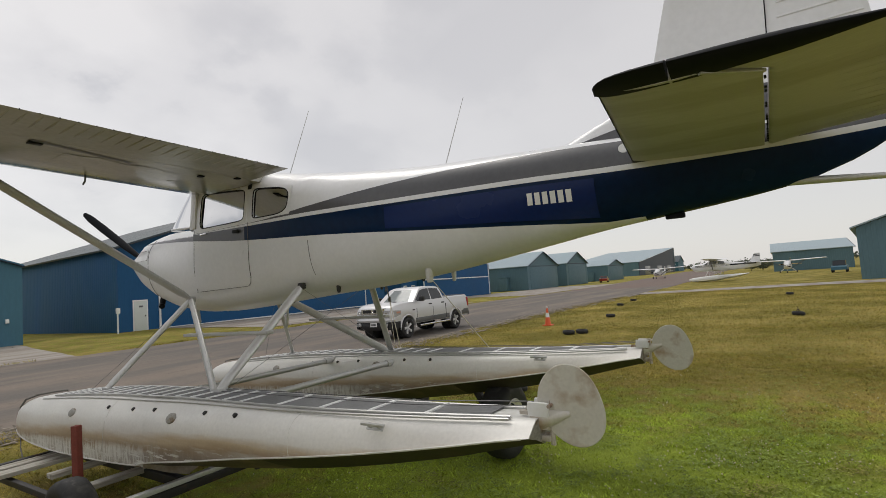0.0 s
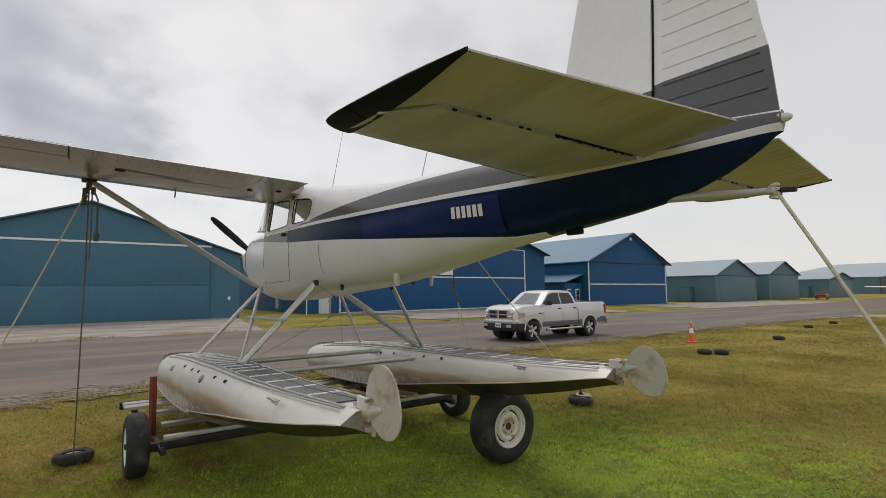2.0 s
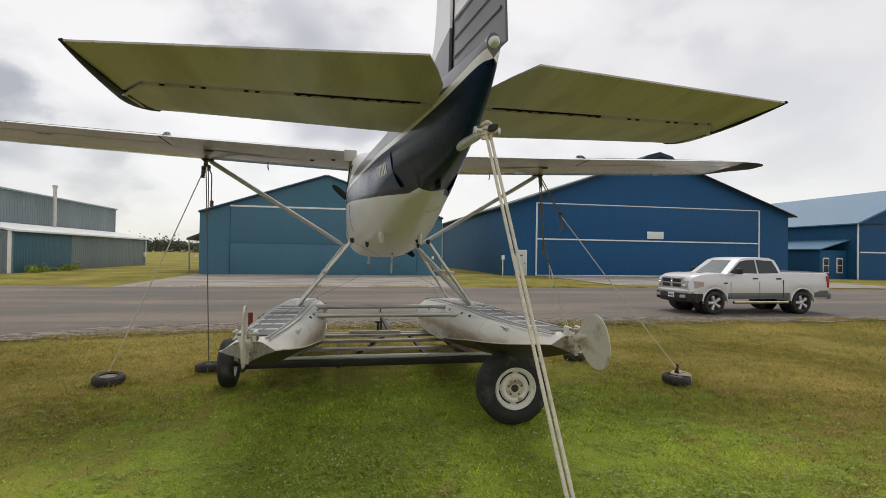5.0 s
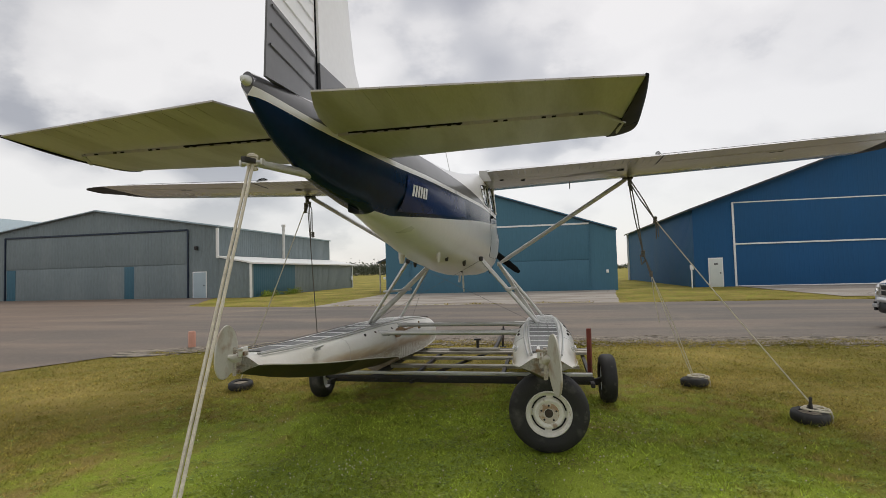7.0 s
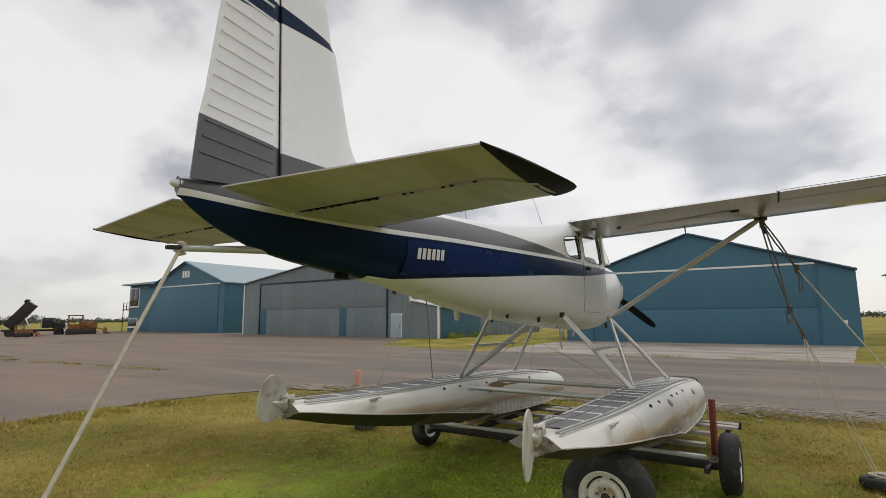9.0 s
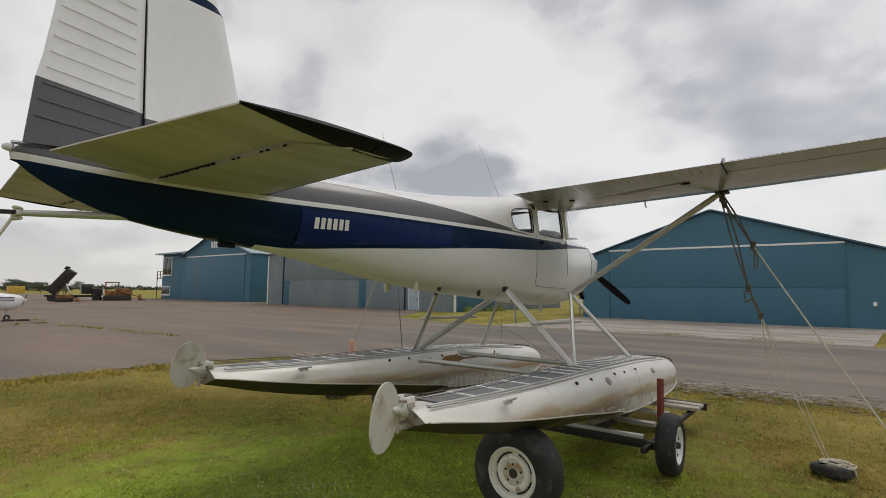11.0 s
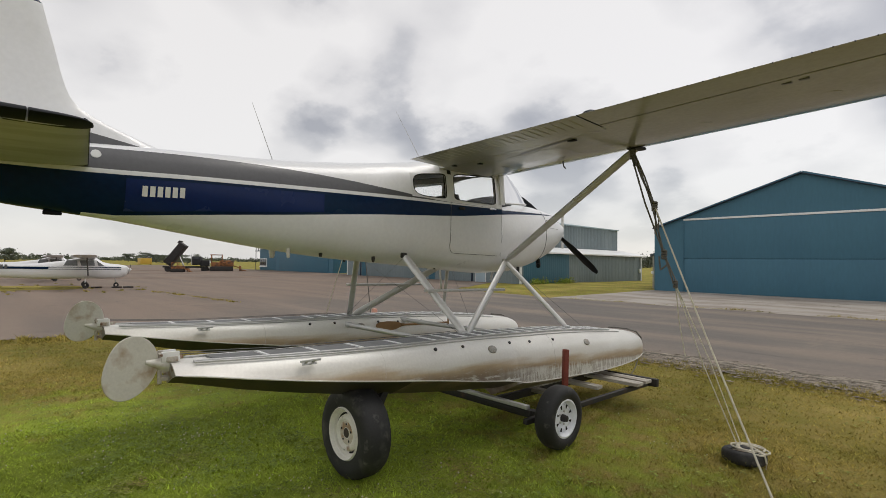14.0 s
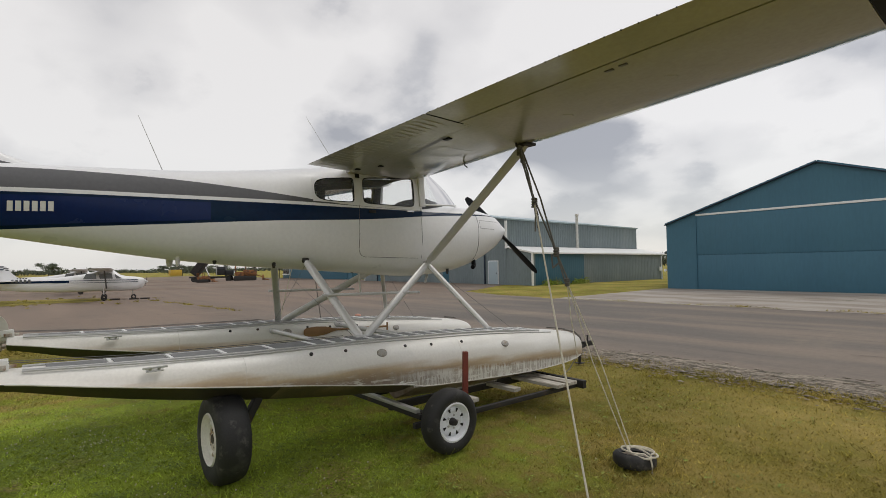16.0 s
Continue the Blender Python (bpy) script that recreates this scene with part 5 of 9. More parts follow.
    # whip aerials
    for p0, p1 in (((0.0, 4.95, 3.15), (-0.05, 4.55, 3.75)), ((0.0, 2.95, 2.86), (0.0, 2.72, 3.42))):
        bm = bmesh.new()
        tube(bm, [p0, p1], [0.005, 0.002], 6)
        part("whip_aerial", bm, M_STRUT, plane)
    # propeller
    bm = bmesh.new()
    lathe(bm, [(0.0, 0.19), (0.05, 0.18), (0.10, 0.13), (0.135, 0.05), (0.145, 0.0), (0.14, -0.04)], 24, pose(0, 7.87, 2.40, -90))
    part("spinner", bm, M_WHITE, plane, "white propeller spinner")
    for sgn in (0, 180):
        bm = bmesh.new()
        rings = []
        for r, c, tw, th in ((0.06, 0.07, 60, 0.035), (0.2, 0.12, 50, 0.026), (0.45, 0.155, 34, 0.018), (0.75, 0.14, 24, 0.012), (0.95, 0.115, 19, 0.008), (1.03, 0.07, 18, 0.005), (1.045, 0.03, 18, 0.003)):
            ring = []
            for k in range(14):
                a = 2 * math.pi * k / 14
                p, q = 0.5 * c * math.cos(a), th * math.sin(a)
                ring.append((p * math.cos(radians(tw)) - q * math.sin(radians(tw)), p * math.sin(radians(tw)) + q * math.cos(radians(tw)), r))
            rings.append(ring)
        ring_loft(bm, rings)
        bmesh.ops.transform(bm, matrix=pose(0, 7.95, 2.40, 0, 130 + sgn, 0), verts=bm.verts)
        part("propeller_blade", bm, M_BLACK, plane, "dark propeller blade")
    for sx in (-1, 1):
        bm = bmesh.new()
        lathe(bm, [(0.0, 0.012), (0.05, 0.012), (0.055, 0.0)], 20, pose(sx * 0.125, 7.842, 2.46, -90))
        part("cowl_intake", bm, M_DARK, plane)


# float lines: deck height, half-width, chine height, keel height along y
FLY = [1.72, 1.8, 2.2, 2.75, 3.3, 3.85, 4.4, 5.0, 5.1, 5.8, 6.5, 7.0, 7.45, 7.8, 8.02, 8.17, 8.26, 8.31]
FL_DECK = [1.16, 1.16, 1.145, 1.125, 1.11, 1.10, 1.095, 1.08, 1.075, 1.05, 1.01, 0.97, 0.93, 0.895, 0.855, 0.805, 0.74, 0.67]
FL_HW = [0.185, 0.195, 0.235, 0.280, 0.320, 0.347, 0.365, 0.372, 0.372, 0.37, 0.36, 0.350, 0.338, 0.315, 0.288, 0.245, 0.165, 0.05]
FL_CH = [1.095, 1.085, 1.015, 0.925, 0.848, 0.775, 0.69, 0.60, 0.57, 0.52, 0.485, 0.47, 0.475, 0.49, 0.515, 0.55, 0.585, 0.615]
FL_KL = [1.02, 1.005, 0.90, 0.78, 0.68, 0.60, 0.53, 0.46, 0.39, 0.36, 0.35, 0.36, 0.39, 0.43, 0.475, 0.525, 0.57, 0.61]
FX = 1.19


def float_section(y):
    d, w, c, k = (hermite(FLY, t, y) for t in (FL_DECK, FL_HW, FL_CH, FL_KL))
    h = d - c
    # full and round amidships, a wedge that flares to the chine at the stern
    a = min(1.0, max(0.0, (y - 1.7) / 2.4))
    full = ((0, 0), (0.40, 0.006), (0.60, 0.05), (0.80, 0.17), (0.93, 0.34), (0.99, 0.58), (1.0, 0.80), (0.985, 1.0))
    wedge = ((0, 0), (0.36, 0.01), (0.46, 0.06), (0.56, 0.22), (0.67, 0.42), (0.80, 0.66), (0.90, 0.84), (1.0, 1.0))
    half = [(w * (q[0] + (p[0] - q[0]) * a), d - h * (q[1] + (p[1] - q[1]) * a)) for p, q in zip(full, wedge)]
    return half + [(0.5 * w, c - (0.42 + 0.13 * a) * (c - k)), (0.0, k)]


def build_float(plane, sx):
    ys = [1.72, 1.8, 2.0, 2.2, 2.5, 2.75, 3.0, 3.3, 3.6, 3.85, 4.15, 4.40, 4.7, 5.0, 5.005, 5.1, 5.5, 5.8, 6.1, 6.5, 6.8, 7.0, 7.2, 7.4, 7.6, 7.8, 7.92, 8.02, 8.10, 8.17, 8.22, 8.26, 8.29, 8.31]
    bm = bmesh.new()
    rings = []
    for y in ys:
        h = float_section(5.1 if y == 5.005 else y)
        rings.append([(sx * FX + x, y, z) for x, z in h] + [(sx * FX - x, y, z) for x, z in h[-2:0:-1]])
    n = len(rings[0])
    # below the chine: scraped tan bow, brown middle, stern blackened for shade
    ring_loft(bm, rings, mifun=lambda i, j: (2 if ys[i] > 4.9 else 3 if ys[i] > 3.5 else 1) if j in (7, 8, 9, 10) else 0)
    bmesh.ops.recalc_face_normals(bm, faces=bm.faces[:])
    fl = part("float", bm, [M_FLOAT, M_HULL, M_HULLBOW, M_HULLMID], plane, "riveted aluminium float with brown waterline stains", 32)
    # stern plate
    bm = bmesh.new()
    h = float_section(1.72)
    ring = [(sx * FX + x * 0.98, 1.716, z) for x, z in h] + [(sx * FX - x * 0.98, 1.716, z) for x, z in h[-2:0:-1]]
    bm.faces.new([bm.verts.new(p) for p in ring])
    part("stern_plate", bm, M_DULL, fl, "dull pitted stern plate")
    # deck edging strips and tread pads
    def deck_z(y):
        return hermite(FLY, FL_DECK, y)
    for off in (-1, 1):
        bm = bmesh.new()
        tube(bm, [(sx * FX + off * 0.47 * hermite(FLY, FL_HW, y), y, deck_z(y) + 0.004) for y in np.linspace(1.85, 7.3, 40)], 0.009, 6)
        tube(bm, [(sx * FX + off * 0.60 * hermite(FLY, FL_HW, y), y, deck_z(y) - 0.05 * (deck_z(y) - hermite(FLY, FL_CH, y)) + 0.003) for y in np.linspace(1.85, 7.5, 40)], 0.008, 6)
        part("deck_strip", bm, M_STRUT, fl)
    y = 1.98
    while y < 7.2:
        ln = 0.36 if y < 3.9 else 0.15
        bm = bmesh.new()
        vs = []
        for k in range(5):
            yy = y + ln * k / 4
            w = 0.43 * hermite(FLY, FL_HW, yy)
            vs.append([bm.verts.new((sx * FX + s * w, yy, deck_z(yy) + 0.006)) for s in (-1, 1)])
        for a, b in zip(vs, vs[1:]):
            bm.faces.new((a[0], a[1], b[1], b[0]))
        r = bmesh.ops.extrude_face_region(bm, geom=bm.faces[:])
        bmesh.ops.translate(bm, vec=(0, 0, 0.004), verts=[v for v in r["geom"] if isinstance(v, bmesh.types.BMVert)])
        part("tread_pad", bm, M_PAD, fl, "grey non-slip deck pad")
        bm = bmesh.new()
        yr = y + ln + (0.025 if y < 3.9 else 0.032)
        w = 0.45 * hermite(FLY, FL_HW, yr)
        ring_loft(bm, [[(sx * FX + q * w, yr + d, deck_z(yr) + z) for d, z in ((-0.016, 0.002), (-0.012, 0.014), (0.012, 0.014), (0.016, 0.002))] for q in (-1, 1)])
        bmesh.ops.recalc_face_normals(bm, faces=bm.faces[:])
        part("deck_rib", bm, M_TRIM, fl, "pale rib between deck pads")
        y += ln + (0.05 if y < 3.9 else 0.065)
    # side fittings: cleats, hand-hole covers, drain plugs
    def side(y, s, f):
        w, d, c = hermite(FLY, FL_HW, y), deck_z(y), hermite(FLY, FL_CH, y)
        tab = [(0.0, 0.60), (0.05, 0.60), (0.17, 0.80), (0.34, 0.93), (0.58, 0.99), (0.8, 1.0), (1.0, 0.985)]
        u = float(np.interp(f, [a for a, b in tab], [b for a, b in tab]))
        return Vector((sx * FX + s * u * w, y, d - f * (d - c)))
    for s in (-1, 1):
        for y in (2.63, 4.64, 6.45):
            bm = bmesh.new()
            p = side(y, s, 0.26)
            rot = pose(p.x + s * 0.008, p.y, p.z, 0, s * 55, 0)
            if y == 2.63:
                bar(bm, rot @ Vector((0, -0.085, 0.030)), rot @ Vector((0, 0.085, 0.030)), 0.016, 0.014, 0.004)
                for q in (-0.03, 0.03):
                    bar(bm, rot @ Vector((0, q, -0.01)), rot @ Vector((0, q, 0.03)), 0.016, 0.018, 0.003)
                box(bm, (0, 0, 0), (0.04, 0.12, 0.008), 0.002, rot)
                part("mooring_cleat", bm, M_STRUT, fl, "bare metal mooring cleat")
            else:
                lathe(bm, [(0.0, 0.010), (0.036, 0.009), (0.050, 0.003), (0.054, -0.008)], 18, rot @ Matrix.Diagonal((0.8, 1.15, 1, 1)))
                part("inspection_cover", bm, M_DULL, fl, "dull metal inspection cover")
        for y in (3.9, 4.25, 4.95, 5.3, 5.75):
            bm = bmesh.new()
            p = side(y, s, 0.16)
            lathe(bm, [(0.0, 0.012), (0.014, 0.011), (0.018, 0.0), (0.018, -0.01)], 10, pose(p.x, p.y, p.z, 0, s * 45, 0))
            part("drain_plug", bm, M_STEEL, fl)
        # rivet seams on the skin
        bm = bmesh.new()
        for y in (3.3, 5.7):
            run = [side(y, s, f) + Vector((s * 0.0015, 0, 0.0)) for f in np.linspace(0.06, 0.98, 10)]
            tube(bm, run, 0.0016, 4)
        tube(bm, [side(y, s, 0.995) + Vector((s * 0.004, 0, 0)) for y in np.linspace(1.76, 8.1, 50)], 0.006, 6)
        part("skin_seam", bm, M_ALU, fl)
    # mooring rope over the bow, its end tied down to the trailer
    bm = bmesh.new()
    tube(bm, [(sx * FX + sx * 0.16, 7.86, 0.905), (sx * FX + sx * 0.19, 8.06, 0.86), (sx * FX + sx * 0.20, 8.20, 0.76), (sx * FX + sx * 0.16, 8.28, 0.655)], 0.011, 8)
    tube(bm, [(sx * FX + sx * 0.16, 8.28, 0.665), (sx * FX + sx * 0.22, 8.12, 0.55), (sx * FX + sx * 0.34, 7.74, 0.39), (sx * FX + sx * 0.40, 7.48, 0.335)], 0.007, 6)
    tube(bm, [(sx * FX - sx * 0.16, 7.86, 0.905), (sx * FX - sx * 0.05, 7.93, 0.905), (sx * FX + sx * 0.06, 7.84, 0.915), (sx * FX + sx * 0.16, 7.88, 0.91)], 0.010, 8)
    part("bow_rope", bm, M_ROPEG, fl, "grey rope over the bow")
    # water rudder, lifted and turned a little
    turn = pose(sx * 1.20, 1.70, 1.17, 0, 0, 13 if sx > 0 else 5)
    bm = bmesh.new()
    out = []
    for k in range(40):
        a = 2 * math.pi * k / 40
        rr = 1.0 + 0.09 * math.cos(a * 2 - 2.2) + 0.03 * math.cos(3 * a + 0.6)
        out.append(((-0.215 if sx > 0 else -0.135) + 0.172 * rr * math.cos(a), (-0.015 if sx > 0 else 0.05) + 0.188 * rr * math.sin(a)))
    rings = [[(dx, -0.20 + (u + 0.20) * s, 0.02 + (v - 0.02) * s) for u, v in out] for dx, s in ((-0.006, 0.985), (-0.003, 1.0), (0.003, 1.0), (0.006, 0.985))]
    ring_loft(bm, rings)
    bmesh.ops.transform(bm, matrix=turn, verts=bm.verts)
    bmesh.ops.recalc_face_normals(bm, faces=bm.faces[:])
    rud = part("water_rudder", bm, M_RUDDER, fl, "pale oval water rudder stained with rust")
    bm = bmesh.new()
    tube(bm, [turn @ Vector(p) for p in ((0, 0.06, -0.04), (0, -0.01, -0.02), (0, -0.13, 0.01))], [0.052, 0.046, 0.014], 12)
    part("rudder_post", bm, M_RUDDER, rud, "pale conical rudder boss with peeling paint")
    bm = bmesh.new()
    for z in (1.165, 1.11, 1.055):
        box(bm, (sx * FX, 1.695, z), (0.07, 0.045, 0.028), 0.006)
    tube(bm, [(sx * FX, 1.67, 1.02), (sx * FX, 1.67, 1.24)], 0.014, 8)
    box(bm, (sx * FX + 0.03, 1.73, 1.185), (0.07, 0.07, 0.035), 0.006)
    box(bm, (sx * FX - 0.04, 1.77, 1.18), (0.03, 0.10, 0.02), 0.004)
    tube(bm, [(sx * FX - 0.06, 1.66, 1.22), (sx * FX + 0.08, 1.66, 1.22)], 0.009, 8)
    clevis = bmesh.new()
    for dx in (-0.045, 0.045):
        box(clevis, (sx * FX + dx, 1.72, 1.20), (0.022, 0.11, 0.07), 0.006)
    box(clevis, (sx * FX, 1.765, 1.185), (0.10, 0.03, 0.05), 0.006)
    part("rudder_bracket", clevis, M_LETTER, fl, "pale forked bracket over the rudder")
    part("rudder_hinge", bm, M_RUST, fl, "corroded rudder hinge fittings")
    bm = bmesh.new()
    for dx in (-0.05, 0.05):
        tube(bm, [(sx * FX + dx, 1.68, 1.22), (sx * FX + dx, 2.5, 1.17), (sx * FX + dx, 4.4, 1.135)], 0.003, 5)
    part("rudder_cable", bm, M_CABLE, fl)


def float_material():
    """Aluminium skin, brown scum along the waterline and scraped patches below it."""
    m = mat("stained_float_skin", (0.70, 0.69, 0.65), 0.42, 0.12, 0.08, 2.0, 45, 0.0006)
    n, l = m.node_tree.nodes, m.node_tree.links
    hs = next(x for x in n if x.type == "HUE_SAT")
    src = hs.inputs["Color"].links[0].from_socket
    tc = n.new("ShaderNodeTexCoord")
    sp = n.new("ShaderNodeSeparateXYZ")
    l.new(tc.outputs["Object"], sp.inputs[0])
    ns = n.new("ShaderNodeTexNoise")
    ns.inputs["Scale"].default_value = 3.0
    ns.inputs["Detail"].default_value = 6
    mp = n.new("ShaderNodeMapping")
    mp.inputs["Scale"].default_value = (1, 0.35, 2.5)
    l.new(tc.outputs["Object"], mp.inputs[0])
    l.new(mp.outputs[0], ns.inputs["Vector"])
    wob = n.new("ShaderNodeMath")
    wob.operation = "MULTIPLY_ADD"
    wob.inputs[1].default_value = 0.22
    l.new(ns.outputs["Fac"], wob.inputs[0])
    # the floats lie a little bow-down against the old waterline
    ln = n.new("ShaderNodeMath")
    ln.operation = "MULTIPLY_ADD"
    ln.inputs[1].default_value = 0.065
    l.new(sp.outputs["Y"], ln.inputs[0])
    l.new(sp.outputs["Z"], ln.inputs[2])
    l.new(ln.outputs[0], wob.inputs[2])
    rp = n.new("ShaderNodeValToRGB")
    e = rp.color_ramp.elements
    e[0].position, e[0].color = 0.0, (0.56, 0.545, 0.50, 1)
    e[1].position, e[1].color = 1.0, (0.66, 0.65, 0.61, 1)
    for p, c in ((0.37, (0.58, 0.56, 0.51, 1)), (0.44, (0.32, 0.215, 0.118, 1)), (0.52, (0.46, 0.355, 0.225, 1)), (0.62, (0.68, 0.655, 0.60, 1)), (0.80, (0.77, 0.765, 0.73, 1))):
        k = e.new(p)
        k.color = c
    mr = n.new("ShaderNodeMapRange")
    mr.inputs["From Min"].default_value, mr.inputs["From Max"].default_value = 0.90, 1.52
    l.new(wob.outputs[0], mr.inputs["Value"])
    l.new(mr.outputs[0], rp.inputs[0])
    mx = n.new("ShaderNodeMix")
    mx.data_type = "RGBA"
    mx.blend_type = "MIX"
    mx.inputs["Factor"].default_value = 0.92
    l.new(src, mx.inputs["A"])
    l.new(rp.outputs["Color"], mx.inputs["B"])
    # chipped paint low on the sides
    vo = n.new("ShaderNodeTexNoise")
    vo.inputs["Scale"].default_value = 11
    vo.inputs["Detail"].default_value = 8
    vo.inputs["Roughness"].default_value = 0.7
    l.new(mp.outputs[0], vo.inputs["Vector"])
    ch = n.new("ShaderNodeMapRange")
    ch.inputs["From Min"].default_value, ch.inputs["From Max"].default_value = 0.555, 0.575
    l.new(vo.outputs["Fac"], ch.inputs["Value"])
    lowm = n.new("ShaderNodeMapRange")
    lowm.inputs["From Min"].default_value, lowm.inputs["From Max"].default_value = 1.10, 0.96
    l.new(ln.outputs[0], lowm.inputs["Value"])
    mu = n.new("ShaderNodeMath")
    mu.operation = "MULTIPLY"
    l.new(ch.outputs[0], mu.inputs[0])
    l.new(lowm.outputs[0], mu.inputs[1])
    # dark scum below the waterline
    dn = n.new("ShaderNodeTexNoise")
    dn.inputs["Scale"].default_value = 2.2
    dn.inputs["Detail"].default_value = 9
    dn.inputs["Roughness"].default_value = 0.62
    l.new(mp.outputs[0], dn.inputs["Vector"])
    dr = n.new("ShaderNodeMapRange")
    dr.inputs["From Min"].default_value, dr.inputs["From Max"].default_value = 0.36, 0.47
    dr.inputs["To Max"].default_value = 0.92
    l.new(dn.outputs["Fac"], dr.inputs["Value"])
    dl = n.new("ShaderNodeMapRange")
    dl.inputs["From Min"].default_value, dl.inputs["From Max"].default_value = 1.10, 1.0
    l.new(ln.outputs[0], dl.inputs["Value"])
    mid = n.new("ShaderNodeMapRange")
    mid.inputs["From Min"].default_value, mid.inputs["From Max"].default_value = 5.5, 4.7
    mid.inputs["To Min"].default_value = 0.35
    l.new(sp.outputs["Y"], mid.inputs["Value"])
    dk = n.new("ShaderNodeMath")
    dk.operation = "MULTIPLY"
    l.new(dr.outputs[0], dk.inputs[0])
    l.new(dl.outputs[0], dk.inputs[1])
    dm = n.new("ShaderNodeMath")
    dm.operation = "MULTIPLY"
    l.new(dk.outputs[0], dm.inputs[0])
    l.new(mid.outputs[0], dm.inputs[1])
    m1 = n.new("ShaderNodeMix")
    m1.data_type = "RGBA"
    m1.inputs["B"].default_value = (0.195, 0.145, 0.115, 1)
    l.new(dm.outputs[0], m1.inputs["Factor"])
    l.new(mx.outputs["Result"], m1.inputs["A"])
    # runs and drips below the stain
    vm = n.new("ShaderNodeMapping")
    vm.inputs["Scale"].default_value = (5, 7, 0.9)
    l.new(tc.outputs["Object"], vm.inputs[0])
    vn = n.new("ShaderNodeTexNoise")
    vn.inputs["Scale"].default_value = 2.4
    vn.inputs["Detail"].default_value = 8
    vn.inputs["Roughness"].default_value = 0.65
    l.new(vm.outputs[0], vn.inputs["Vector"])
    vr2 = n.new("ShaderNodeMapRange")
    vr2.inputs["From Min"].default_value, vr2.inputs["From Max"].default_value = 0.50, 0.62
    vr2.inputs["To Max"].default_value = 0.7
    l.new(vn.outputs["Fac"], vr2.inputs["Value"])
    vl = n.new("ShaderNodeMath")
    vl.operation = "MULTIPLY"
    vh = n.new("ShaderNodeMapRange")
    vh.inputs["From Min"].default_value, vh.inputs["From Max"].default_value = 1.13, 1.03
    l.new(ln.outputs[0], vh.inputs["Value"])
    l.new(vr2.outputs[0], vl.inputs[0])
    l.new(vh.outputs[0], vl.inputs[1])
    m3 = n.new("ShaderNodeMix")
    m3.data_type = "RGBA"
    m3.inputs["B"].default_value = (0.33, 0.29, 0.225, 1)
    l.new(vl.outputs[0], m3.inputs["Factor"])
    l.new(m1.outputs["Result"], m3.inputs["A"])
    # upright pale scrapes where the paint has worn off towards the bow
    wm = n.new("ShaderNodeMapping")
    wm.inputs["Scale"].default_value = (3, 9, 1.6)
    l.new(tc.outputs["Object"], wm.inputs[0])
    wn2 = n.new("ShaderNodeTexNoise")
    wn2.inputs["Scale"].default_value = 3.2
    wn2.inputs["Detail"].default_value = 7
    wn2.inputs["Roughness"].default_value = 0.7
    l.new(wm.outputs[0], wn2.inputs["Vector"])
    wr = n.new("ShaderNodeMapRange")
    wr.inputs["From Min"].default_value, wr.inputs["From Max"].default_value = 0.47, 0.53
    wr.inputs["To Max"].default_value = 0.9
    l.new(wn2.outputs["Fac"], wr.inputs["Value"])
    wy = n.new("ShaderNodeMapRange")
    wy.inputs["From Min"].default_value, wy.inputs["From Max"].default_value = 4.7, 5.3
    l.new(sp.outputs["Y"], wy.inputs["Value"])
    wz = n.new("ShaderNodeMapRange")
    wz.inputs["From Min"].default_value, wz.inputs["From Max"].default_value = 1.08, 1.02
    l.new(ln.outputs[0], wz.inputs["Value"])
    wa = n.new("ShaderNodeMath")
    wa.operation = "MULTIPLY"
    l.new(wr.outputs[0], wa.inputs[0])
    l.new(wy.outputs[0], wa.inputs[1])
    wb = n.new("ShaderNodeMath")
    wb.operation = "MULTIPLY"
    l.new(wa.outputs[0], wb.inputs[0])
    l.new(wz.outputs[0], wb.inputs[1])
    wc = n.new("ShaderNodeMath")
    wc.operation = "MAXIMUM"
    l.new(wb.outputs[0], wc.inputs[0])
    l.new(mu.outputs[0], wc.inputs[1])
    m2 = n.new("ShaderNodeMix")
    m2.data_type = "RGBA"
    m2.inputs["B"].default_value = (0.72, 0.72, 0.68, 1)
    l.new(wc.outputs[0], m2.inputs["Factor"])
    l.new(m3.outputs["Result"], m2.inputs["A"])
    l.new(m2.outputs["Result"], hs.inputs["Color"])
    return m


M_FLOAT = float_material()
M_RUDDER = mat("rust_stained_rudder", (0.60, 0.58, 0.52), 0.5, 0.15, 0.1, 5, 60, 0.0005, second=(0.34, 0.24, 0.15), spread=(0.50, 0.64))


